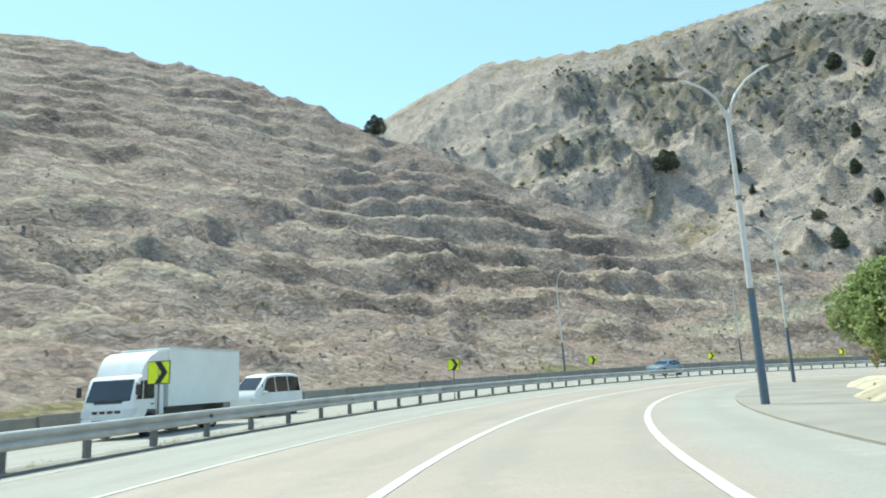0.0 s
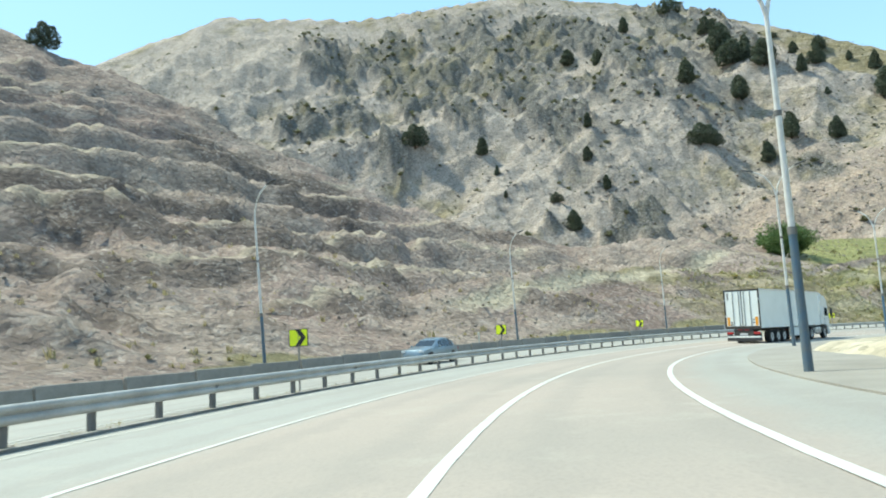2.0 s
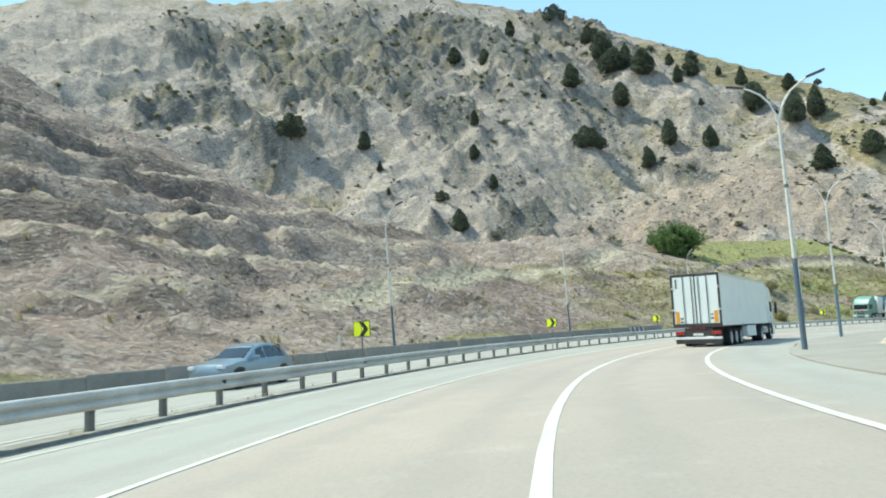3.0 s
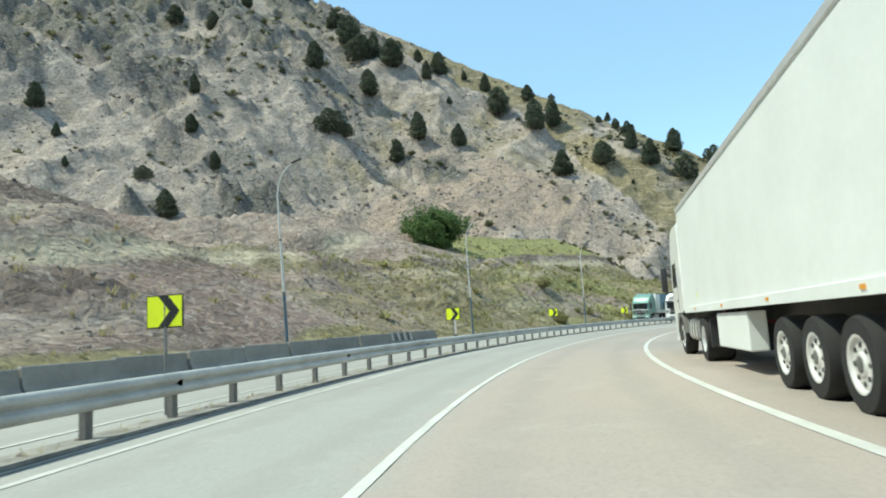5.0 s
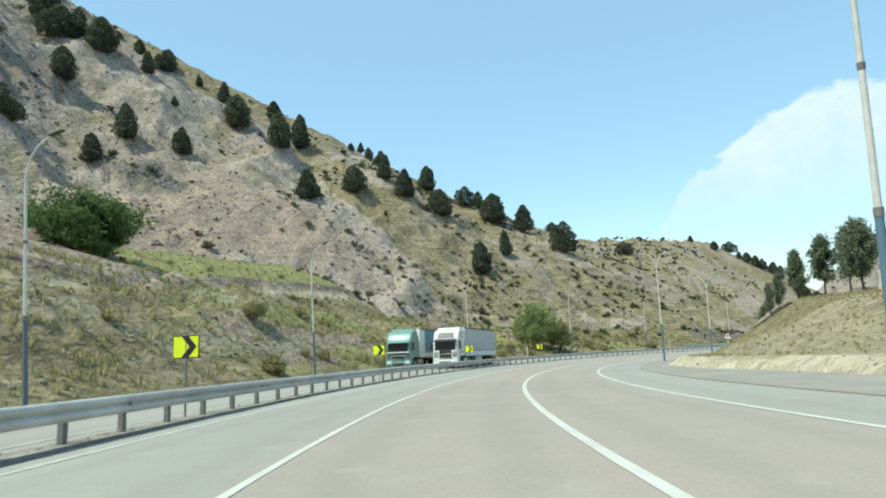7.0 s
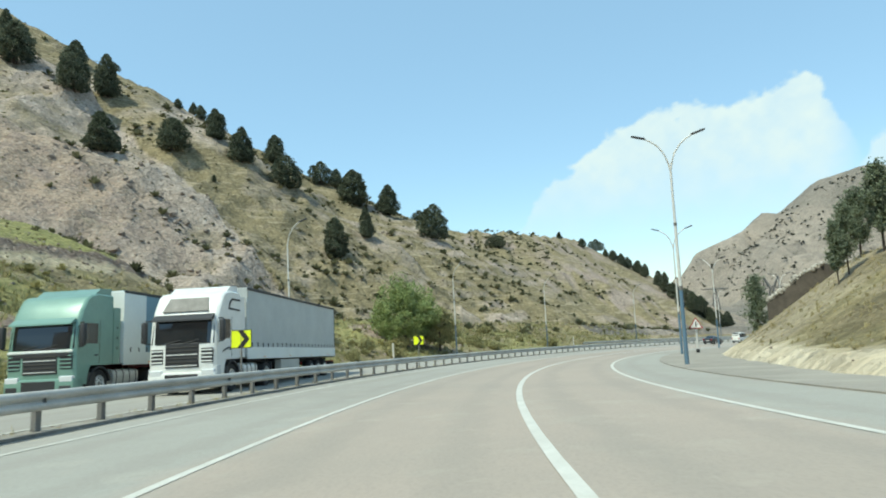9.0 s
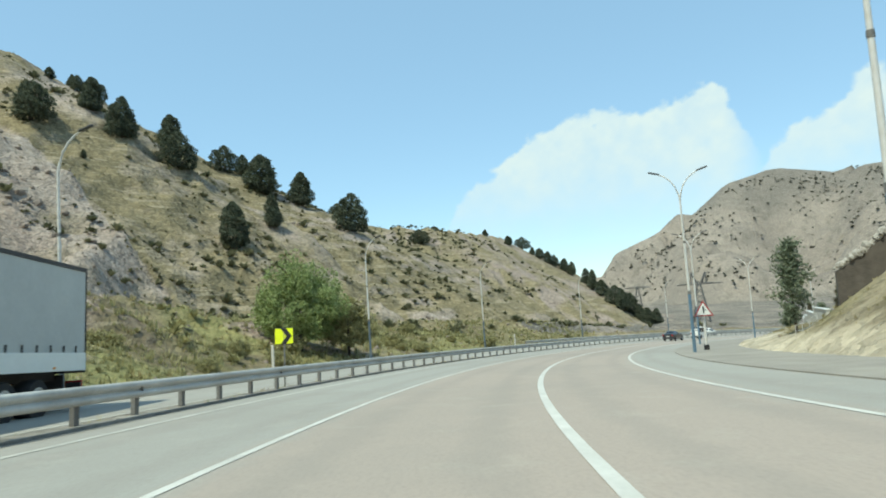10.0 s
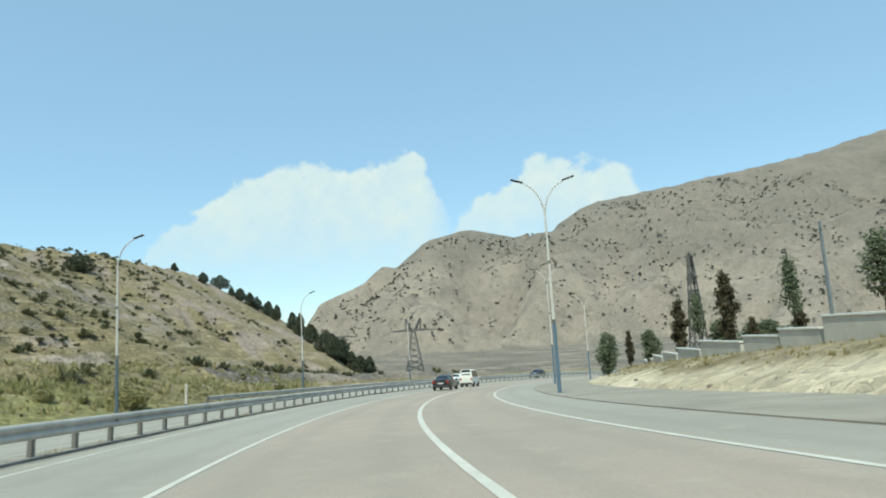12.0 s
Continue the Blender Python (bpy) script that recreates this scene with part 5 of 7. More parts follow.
        part("mud_flap", Build().box((x1 + 0.1, min(y * 0.82, y * 1.22), 0.22), (x1 + 0.13, max(y * 0.82, y * 1.22), 0.85), 0.005), M_PLASTIC, g)
    part("door_gap", Build().box((x1 - 0.045, -0.03, zb + 0.09), (x1 - 0.03, 0.03, zt - 0.13)), M_BLACK, body, "dark gap between the doors")
    for y, z, w, h in ((-0.80, zb + 0.30, 0.16, 0.10), (-0.80, zb + 0.50, 0.12, 0.10), (0.78, zb + 0.30, 0.16, 0.12), (0.78, zb + 0.14, 0.16, 0.10), (0.98, zt - 0.75, 0.10, 0.50)):
        part("sticker", Build().box((x1 - 0.042, y - w / 2, z), (x1 - 0.034, y + w / 2, z + h)), M_POST, body, "small dark sticker")
    part("hanger", Build().box((x1 - 0.03, -0.42, 0.98), (x1 + 0.02, -0.06, 1.30), 0.03).box((x1 - 0.03, 0.06, 0.98), (x1 + 0.02, 0.42, 1.30), 0.03), M_MAROON, g, "dark red twin bracket")
    part("valance", Build().box((x1 - 0.01, -1.2, 0.22), (x1 + 0.03, 1.2, 0.47), 0.01), M_PLASTIC, g, "black rubber valance")
    part("underrun_bar", Build().box((x1 - 0.03, -1.2, 0.46), (x1 + 0.08, 1.2, 0.60), 0.02), M_WHITE, g, "white underrun bar")
    part("rear_panel", Build().box((x1 + 0.0, -0.7, 0.62), (x1 + 0.05, 0.7, 1.08), 0.01), M_CHASSIS, g)
    part("number_plate", Build().box((x1 - 0.015, -0.26, 0.66), (x1 - 0.002, 0.26, 0.78)), M_PLATE, g, "white number plate")
    return g


def box_truck():
    g = thing("box_truck", "small white lorry with a plain white box body", "truck")
    W = 1.0
    out = [(0.0, 0.45), (0.05, 0.95), (0.02, 1.25), (-0.24, 2.0), (-0.40, 2.12), (-1.5, 2.12), (-1.55, 0.75), (-1.25, 0.75), (-1.1, 0.95), (-0.7, 0.95), (-0.55, 0.7), (-0.5, 0.45)]
    secs = [[(-0.8 + (x + 0.8) * gx, y, z) for x, z in out] for y, gx in ((-W, 0.95), (-W + 0.08, 1), (0, 1.01), (W - 0.08, 1), (W, 0.95))]
    cab = part("cab", Build().loft(secs), M_WHITE, g, smooth=True)
    part("windscreen", Build().loft([[(0.015, -0.9, 1.28), (0.03, 0, 1.28), (0.015, 0.9, 1.28)], [(-0.225, -0.85, 1.98), (-0.21, 0, 1.98), (-0.225, 0.85, 1.98)]], False, False), M_GLASS, cab, "dark windscreen")
    gr = part("grille", Build().box((0.03, -0.62, 0.84), (0.062, 0.62, 0.99), 0.012), M_RIM, cab, "chrome-edged grille")
    for i in range(4):
        y = -0.46 + 0.305 * i
        part("grille_slot", Build().box((0.06, y - 0.11, 0.87), (0.067, y + 0.11, 0.96), 0.01), M_BLACK, gr)
    part("scuttle", Build().loft([[(0.02, -0.9, 1.19), (0.045, 0, 1.19), (0.02, 0.9, 1.19)], [(0.012, -0.9, 1.28), (0.034, 0, 1.28), (0.012, 0.9, 1.28)]], False, False), M_PLASTIC, cab, "black panel below the windscreen")
    bp = part("bumper", Build().box((-0.25, -W, 0.36), (0.10, W, 0.72), 0.05), M_WHITE, g, smooth=True)
    part("bumper_slot", Build().box((0.09, -0.55, 0.62), (0.106, 0.55, 0.67), 0.008), M_BLACK, bp)
    for y in (0.35, -0.35):
        part("wiper", Build().tube([(0.05, y - 0.25, 1.27), (0.03, y + 0.25, 1.34)], 0.01, 5), M_BLACK, cab)
    part("number_plate", Build().box((0.10, -0.26, 0.48), (0.112, 0.26, 0.60)), M_PLATE, g, "white number plate")
    for y in (1, -1):
        hl = part("headlight", Build().prism([(0.075, 0.76), (0.06, 1.0), (-0.20, 1.04), (-0.26, 0.92), (-0.10, 0.78)], min(y * 0.66, y * 1.006), max(y * 0.66, y * 1.006)), M_LIGHT, cab, "large wrap-round headlight")
        part("reflector", Build().wheel(0, y * 0.82, 0.89, [(0.06, -0.05), (0.06, 0.05)], 10), M_RIM, hl)
        part("door_handle", Build().box((-1.0, min(y * 0.99, y * 1.02), 1.10), (-0.86, max(y * 0.99, y * 1.02), 1.15), 0.008), M_PLASTIC, cab)
        part("window_bar", Build().box((-0.47, min(y * 0.99, y * 1.014), 1.30), (-0.44, max(y * 0.99, y * 1.014), 1.93)), M_WHITE, cab)
        part("door_seam", Build().box((-1.10, min(y * 0.99, y * 1.006), 0.98), (-1.085, max(y * 0.99, y * 1.006), 2.02)), M_CHASSIS, cab)
        part("side_window", Build().loft([[(-0.14, y * (W + q), 1.30), (-1.02, y * (W + q), 1.30), (-1.02, y * (W + q), 1.93), (-0.36, y * (W + q), 1.93)] for q in (0.006, -0.03)]), M_GLASS, cab, "dark side window")
        part("mirror", Build().box((-0.05, min(y * 1.12, y * 1.26), 1.45), (0.06, max(y * 1.12, y * 1.26), 1.80), 0.03).tube([(-0.15, y * 0.98, 1.85), (0, y * 1.2, 1.78)], 0.015, 6), M_PLASTIC, cab)
        add_wheel(g, -0.90, y * 0.86, 0.40, 0.22, y)
        add_wheel(g, -4.3, y * 0.82, 0.40, 0.40, y, dual=True)
        part("side_guard", Build().box((-3.75, y * 0.98 - 0.02, 0.46), (-1.6, y * 0.98 + 0.02, 0.97), 0.01), M_CHASSIS, g)
    part("roof_fairing", Build().loft([[(-0.42, y * 0.90, 2.1), (-0.58, y * 0.94, 2.48), (-0.82, y * 0.98, 2.78), (-1.15, y * 1.0, 2.94), (-1.65, y * 1.02, 3.0), (-1.65, y * 1.02, 2.1)] for y in (-1, -0.9, 0.9, 1)]), M_WHITE, g, "white wind deflector over the cab", smooth=True)
    bx = part("box_body", Build().box((-6.15, -1.05, 0.98), (-1.72, 1.05, 3.08), 0.03), M_BOX, g, "plain white box body")
    for y in (1, -1):
        part("corner_rail", Build().box((-6.16, y * 1.05 - 0.02, 3.03), (-1.71, y * 1.05 + 0.02, 3.10), 0.008), M_RIM, bx)
    part("chassis", Build().box((-6.0, -0.4, 0.55), (-0.6, 0.4, 0.95)).box((-6.05, -0.95, 0.50), (-5.95, 0.95, 0.62)), M_CHASSIS, g)
    return g


def car(label, category, name, body_mat, L, W, stations, glass, lights, wheel_x, r=0.32, rear_plate=True):
    """stations: (x, sill, belt, roof, half width, half roof width), from the front. glass: x at the foot and head of windscreen, head and foot of the rear window."""
    g = thing(name, label, category)
    secs = []
    for x, zs, zb, zr, w, wr in stations:
        ring = [(x, w * 0.86, zs), (x, w * 0.98, zs + 0.14), (x, w, zs + 0.5 * (zb - zs)), (x, w * 0.965, zb), (x, wr, zr - 0.07), (x, wr * 0.80, zr - 0.01), (x, 0, zr)]
        secs.append(ring + [(a, -b, c) for a, b, c in ring[-2::-1]])
    body = part("body", Build().loft(secs), body_mat, g, smooth=True)

    def at(x):
        s = np.array(stations)[::-1]
        return [float(np.interp(x, s[:, 0], s[:, i])) for i in range(1, 6)]

    wf, wh, rh, rf = glass
    for nm, xs in (("windscreen", (wf, wh)), ("rear_window", (rf, rh))):
        rows = []
        for i, x in enumerate(np.linspace(xs[0], xs[1], 4)):
            zs, zb, zr, w, wr = at(x)
            d = 0.012 if nm == "windscreen" else -0.012
            rows.append([(x + d, y * wr * 0.86, zr + 0.008 - 0.015 * abs(y)) for y in (-1, -0.5, 0, 0.5, 1)])
        part(nm, Build().loft(rows, False, False), M_GLASS, body, "dark " + nm.replace("_", " "))
    cuts = np.linspace(wf - 0.55 * (wf - wh), rh - 0.2 * (rh - rf) * (1 if rf < rh else 0), 4)
    for y in (1, -1):
        for i in range(len(cuts) - 1):
            a, b = cuts[i] - 0.03, cuts[i + 1] + 0.03
            rows = []
            for x in np.linspace(a, b, 3):
                zs, zb, zr, w, wr = at(x)
                lo = (w * 0.965, zb)
                hi = (wr, zr - 0.07)
                rows.append([(x, y * (lo[0] + (hi[0] - lo[0]) * q + 0.008), lo[1] + (hi[1] - lo[1]) * q) for q in (0.08, 0.9)])
            if rows[1][1][2] - rows[1][0][2] > 0.1:
                part("side_window", Build().loft(rows, False, False), M_GLASS, body, "dark side window")
        for x in wheel_x:
            zs, zb, zr, w, wr = at(x)
            arch = [(x + (r + 0.07) * math.cos(t), r + (r + 0.07) * math.sin(t)) for t in np.linspace(-0.25, math.pi + 0.25, 14)]
            part("wheel_arch", Build().prism(arch, min(y * (w - 0.2), y * (w + 0.006)), max(y * (w - 0.2), y * (w + 0.006))), M_PLASTIC, body)
            add_wheel(g, x, y * (w - 0.09), r, 0.22, y)
        zs, zb, zr, w, wr = at(wf)
        part("mirror", Build().box((wf - 0.42, min(y * (w + 0.02), y * (w + 0.2)), zb + 0.02), (wf - 0.26, max(y * (w + 0.02), y * (w + 0.2)), zb + 0.17), 0.04), body_mat, body, smooth=True)
        zs, zb, zr, w, wr = at(stations[1][0])
        part("headlight", Build().box((stations[1][0] - 0.10, min(y * w * 0.60, y * w * 0.96), lights[0] - 0.07), (stations[0][0] + 0.012, max(y * w * 0.60, y * w * 0.96), lights[0] + 0.07), 0.03), M_LIGHT, body, "clear headlight")
        zs, zb, zr, w, wr = at(stations[-2][0])
        part("tail_light", Build().box((stations[-1][0] - 0.012, min(y * w * 0.66, y * w * 0.97), lights[1] - 0.12), (stations[-2][0] + 0.02, max(y * w * 0.66, y * w * 0.97), lights[1] + 0.10), 0.03), M_TAIL, body, "red tail light")
    part("front_bumper", Build().box((stations[1][0] - 0.1, -W * 0.42, 0.26), (stations[0][0] + 0.02, W * 0.42, 0.44), 0.03), M_PLASTIC, body)
    part("rear_bumper", Build().box((stations[-1][0] - 0.025, -W * 0.43, 0.28), (stations[-2][0] + 0.05, W * 0.43, 0.46), 0.03), M_PLASTIC, body)
    part("number_plate", Build().box((stations[-1][0] - 0.035, -0.26, 0.60), (stations[-1][0] - 0.02, 0.26, 0.71)), M_PLATE, g, "white number plate")
    return g


def suv(label, mat):
    st = [(2.18, 0.34, 0.66, 0.72, 0.62, 0.5), (2.05, 0.26, 0.80, 0.90, 0.80, 0.62), (1.5, 0.24, 0.94, 1.02, 0.90, 0.74), (0.95, 0.24, 0.98, 1.08, 0.92, 0.76), (0.25, 0.24, 0.99, 1.50, 0.925, 0.66), (-0.3, 0.24, 1.0, 1.62, 0.925, 0.66), (-1.1, 0.24, 1.02, 1.60, 0.92, 0.64), (-1.7, 0.26, 1.04, 1.42, 0.90, 0.62), (-2.1, 0.30, 1.02, 1.10, 0.84, 0.62), (-2.2, 0.40, 0.90, 0.98, 0.74, 0.56)]
    return car(label, "car", "car", mat, 4.4, 1.85, st, (0.92, 0.10, -1.35, -2.0), (0.80, 0.92), (1.38, -1.30), 0.35)


def sedan(label, mat):
    st = [(2.25, 0.34, 0.58, 0.64, 0.60, 0.5), (2.12, 0.24, 0.70, 0.78, 0.78, 0.62), (1.5, 0.22, 0.82, 0.90, 0.86, 0.72), (0.85, 0.22, 0.87, 0.98, 0.88, 0.74), (0.15, 0.22, 0.89, 1.36, 0.88, 0.60), (-0.4, 0.22, 0.90, 1.45, 0.88, 0.58), (-1.0, 0.22, 0.92, 1.38, 0.87, 0.58), (-1.65, 0.24, 0.94, 1.06, 0.86, 0.66), (-2.15, 0.28, 0.92, 1.02, 0.80, 0.64), (-2.28, 0.36, 0.84, 0.92, 0.70, 0.56)]
    return car(label, "car", "car", mat, 4.5, 1.76, st, (0.82, 0.02, -0.95, -1.65), (0.66, 0.80), (1.35, -1.32), 0.31)


def microvan(label, mat):
    st = [(1.72, 0.36, 0.80, 0.86, 0.62, 0.5), (1.66, 0.26, 0.95, 1.05, 0.70, 0.60), (1.25, 0.24, 0.99, 1.45, 0.74, 0.60), (0.85, 0.24, 1.0, 1.82, 0.745, 0.58), (0.2, 0.24, 1.0, 1.90, 0.745, 0.58), (-1.0, 0.24, 1.0, 1.90, 0.745, 0.58), (-1.55, 0.26, 1.0, 1.84, 0.74, 0.57), (-1.70, 0.30, 1.0, 1.55, 0.73, 0.58), (-1.74, 0.40, 0.95, 1.05, 0.70, 0.58)]
    return car(label, "van", "van", mat, 3.5, 1.48, st, (1.52, 0.95, -1.55, -1.72), (0.78, 0.85), (1.15, -1.05), 0.27)


articulated_truck("white refrigerated articulated lorry in the nearside lane", M_WHITE, M_BOX, False).matrix_basis = road_pose(106.2, 2.15, turn=2.5)
articulated_truck("white articulated lorry with a grey tarpaulin trailer", M_WHITE, M_TARP, True).matrix_basis = road_pose(178.5, -11.9, back=True, turn=3.5)
articulated_truck("teal articulated lorry with a blue curtain trailer", M_TEAL, M_BLUE, True, M_MAROON, False).matrix_basis = road_pose(177.0, -16.1, back=True, turn=3.5)
box_truck().matrix_basis = road_pose(22.3, -13.2, back=True, turn=2) @ Matrix.Diagonal((0.93, 0.95, 0.93, 1))
microvan("small white van following a lorry", M_WHITE).matrix_basis = road_pose(30.7, -14.4, back=True, turn=1)
suv("silver-blue car on the far carriageway", M_SILVER).matrix_basis = road_pose(72.5, -13.4, back=True)
sedan("black saloon car in the middle lane", M_DARKCAR).matrix_basis = road_pose(279.0, -2.6)
microvan("small white van in the middle lane", M_WHITE).matrix_basis = road_pose(289.5, -2.4)
suv("dark sport utility car far down the road", M_DARKCAR).matrix_basis = road_pose(345, -12.5, back=True)
sedan("white saloon car on the far carriageway", M_WHITE).matrix_basis = road_pose(315, -13.0, back=True)


# ---- plants ----
def clumps(centres, size, rs, blades=4, droop=0.0, flat=1.0):
    """Sprays of small leaves round the given places; each spray is one island of colour."""
    b = Build()
    n = len(centres)
    for i in range(n):
        c = centres[i]
        s = size * rs.uniform(0.65, 1.35)
        q = rs.normal(size=(blades, 3))
        q /= np.linalg.norm(q, axis=1)[:, None] + 1e-6
        q[:, 2] = q[:, 2] * flat - droop
        side = np.cross(q, rs.normal(size=(blades, 3)))
        side /= np.linalg.norm(side, axis=1)[:, None] + 1e-6
        v, f = [tuple(c)], []
        for j in range(blades):
            tip = c + q[j] * s
            mid = c + q[j] * s * 0.55
            k = len(v)
            v += [tuple(mid + side[j] * s * 0.34), tuple(tip), tuple(mid - side[j] * s * 0.34)]
            f.append((0, k, k + 1, k + 2))
        b.add(v, f)
    return b


def quick_mesh(b, name, material):
    me = bpy.data.meshes.new(name)
    me.from_pydata(b.v, [], b.f)
    me.materials.append(material)
    me.update()
    return me


def limbs(b, height, reach, rs, count, start=0.3, thick=0.05):
    """Branches rising from the trunk."""
    for i in range(count):
        a, h = rs.uniform(0, 2 * math.pi), height * rs.uniform(start, 0.8)
        r = reach * rs.uniform(0.5, 0.95)
        b.tube([(0, 0, h), (r * 0.5 * math.cos(a), r * 0.5 * math.sin(a), h + r * 0.35), (r * math.cos(a), r * math.sin(a), h + r * 0.75)], [thick, thick * 0.6, thick * 0.2], 5, False)
    return b


def juniper(seed, lobes, peak):
    """A juniper one metre tall in scale: dense, ragged, of several rounded or pointed lobes (x, y, height, half width)."""
    rs = np.random.RandomState(seed)
    g = thing("juniper_tree", "dark green juniper tree on the dry slope", "tree", "junipers on the slopes")
    b = Build().tube([(0, 0, -0.12), (0.01, 0, 0.2), (0, 0.01, 0.75)], [0.045, 0.035, 0.008], 6)
    part("trunk", quick_mesh(limbs(b, 0.85, 0.28, rs, 7, 0.1, 0.014), "trunk", M_BARK), None, g)
    pts = []
    weight = np.cumsum([r * h for _, _, h, r in lobes])
    ph = rs.uniform(0, 2 * math.pi, 3)
    while len(pts) < 2300:
        x, y, h, r0 = lobes[int(np.searchsorted(weight, rs.uniform(0, weight[-1])))]
        t, a = rs.uniform(0.0, 1.0), rs.uniform(0, 2 * math.pi)
        w = r0 * (min(1.0, t / 0.35 + 0.55) * max(1 - t**peak, 0)**0.6 + 0.01)
        w *= 1 + 0.15 * math.sin(3 * a + ph[0] + 6 * t) + 0.12 * math.sin(17 * t + ph[1] + 2 * a) + 0.08 * math.sin(5 * a + 11 * t + ph[2])
        r = w * rs.uniform(0.35, 1.0)**0.5
        pts.append((x + r * math.cos(a), y + r * math.sin(a), 0.02 + t * h))
    part("crown", quick_mesh(clumps(np.array(pts), 0.045, rs, 4), "crown", M_JUNIPER), None, g)
    return g


def dome(name, label, seed, h, wide, material, n, size, category="tree", trunk=0.18, droop=0.5, lean=0.0, group="", clear=0.02):
    """A broad rounded tree or bush with feathery drooping sprays down to the ground."""
    rs = np.random.RandomState(seed)
    g = thing(name, label, category, group)
    b = Build().tube([(0, 0, -0.4), (0.05, 0.02, h * 0.2), (0.02, -0.05, h * 0.5), (0, 0, h * 0.8)], [trunk, trunk * 0.8, trunk * 0.45, trunk * 0.1], 8)
    part("trunk", quick_mesh(limbs(b, h, wide * 0.42, rs, 12, 0.1, trunk * 0.4), "trunk", M_BARK), None, g)
    d = rs.normal(size=(n, 3))
    d /= np.linalg.norm(d, axis=1)[:, None]
    a, el = np.arctan2(d[:, 1], d[:, 0]), d[:, 2]
    bumps = 1 + 0.30 * fbm(a * 1.3 + 7 * seed, el * 2.1, 0.75, 4, seed, 0.6) + 0.07 * np.sin(3 * a + seed)
    r = rs.uniform(0.25, 1.0, n)**0.45 * bumps
    p = np.column_stack([d[:, 0] * wide / 2 * r, d[:, 1] * wide / 2 * r, h * (0.44 + 0.52 * el * r)])
    p[:, 0] += lean * p[:, 2]
    low = p[:, 2] < h * 0.44
    p[low, :2] *= (0.80 + 0.20 * (p[low, 2] / (h * 0.44)))[:, None]
    p = p[(p[:, 2] > clear * h * (0.75 + 0.5 * np.sin(a * 2 + seed)**2)) & (fbm(p[:, 0] + 0.7 * p[:, 2], p[:, 1] - 0.4 * p[:, 2], 0.16 * wide, 2, seed + 5) > -0.45)]
    part("crown", quick_mesh(clumps(p, size, rs, 5, droop), "crown", material), None, g)
    return g


def leafy(name, label, seed, h, wide, material, n, size, low=0.12, shape=0.5, category="tree", trunk=0.14, droop=0.0, group=""):
    """A broadleaf tree or bush of real size with an uneven crown."""
    rs = np.random.RandomState(seed)
    g = thing(name, label, category, group)
    b = Build().tube([(0, 0, -0.4), (0.05, 0.02, h * 0.2), (0.02, -0.05, h * 0.55), (0, 0, h * 0.85)], [trunk, trunk * 0.8, trunk * 0.45, trunk * 0.1], 8)
    part("trunk", quick_mesh(limbs(b, h, wide * 0.42, rs, 9, 0.15, trunk * 0.4), "trunk", M_BARK), None, g)
    lobes = [(rs.normal(0, wide * 0.24), rs.normal(0, wide * 0.24), h * rs.uniform(low + 0.22, 0.82), wide * rs.uniform(0.16, 0.30)) for _ in range(11)]
    lobes.append((0, 0, h * 0.72, wide * 0.28))
    pts = []
    for i in range(n):
        x, y, z, r = lobes[i % len(lobes)]
        d = rs.normal(size=3)
        d /= np.linalg.norm(d)
        d *= r * rs.uniform(0.35, 1.0)**0.5
        p = np.array([x, y, z]) + d * np.array([1, 1, 0.9 + shape * 0.6])
        if low * h < p[2] < h:
            pts.append(p)
    part("crown", quick_mesh(clumps(np.array(pts), size, rs, 5, droop), "crown", material), None, g)
    return g


def on_ground(x, y, scale=1.0, turn=0.0, sink=0.0, wide=1.0):
    z = float(ground_height(np.array([x]), np.array([y]))[0])
    return pose(x, y, z - sink, 0, 0, turn) @ Matrix.Diagonal((scale * wide, scale * wide, scale, 1))


FACE_TREES = [(240.0, 234.7, 11.0), (265.0, 250.7, 11.4), (272.9, 242.1, 3.8), (269.1, 225.6, 8.3), (278.8, 226.0, 8.6), (312.0, 233.3, 4.9), (314.0, 222.5, 9.4), (289.0, 203.0, 13.1), (321.9, 204.3, 8.0), (283.7, 183.2, 13.4), (301.0, 182.8, 13.5), (232.3, 206.0, 10.7), (219.4, 206.6, 8.3), (249.4, 199.7, 9.1), (265.6, 213.1, 3.4), (254.9, 160.7, 9.4), (279.1, 154.5, 9.3), (323.8, 171.0, 3.5), (323.2, 163.3, 5.0), (315.2, 155.2, 6.0), (293.2, 147.2, 8.7), (289.6, 139.4, 10.5), (351.5, 145.7, 11.2), (297.4, 128.6, 9.6), (357.2, 130.0, 9.4), (366.1, 125.8, 8.2), (346.5, 116.4, 13.3), (351.4, 103.8, 11.6), (418.0, 95.3, 6.3), (341.4, 87.4, 12.9), (297.9, 106.3, 8.8), (276.3, 111.6, 10.5)]
RIDGE_TREES = [(275.3, 142.1, 2.0), (429.0, 59.3, 7.1), (515.2, 12.4, 4.4), (518.1, -1.9, 5.9), (534.0, -14.2, 7.7), (516.4, -15.9, 5.2), (516.5, -20.3, 6.7), (516.4, -25.3, 7.5), (518.3, -29.9, 7.5), (517.8, -35.8, 8.3), (506.3, -36.4, 8.1), (478.5, -35.1, 9.6), (465.1, -34.3, 10.6), (429.8, -26.2, 7.8), (418.5, -28.1, 8.7), (410.8, -28.5, 9.1), (415.2, -33.5, 10.4), (412.0, -36.2, 7.5), (407.9, -38.0, 8.0), (410.9, -43.7, 7.5), (261.0, 261.2, 14.9), (262.0, 238.8, 12.8), (220.5, 244.3, 10.8), (198.4, 218.5, 8.9), (205.7, 218.1, 6.3)]
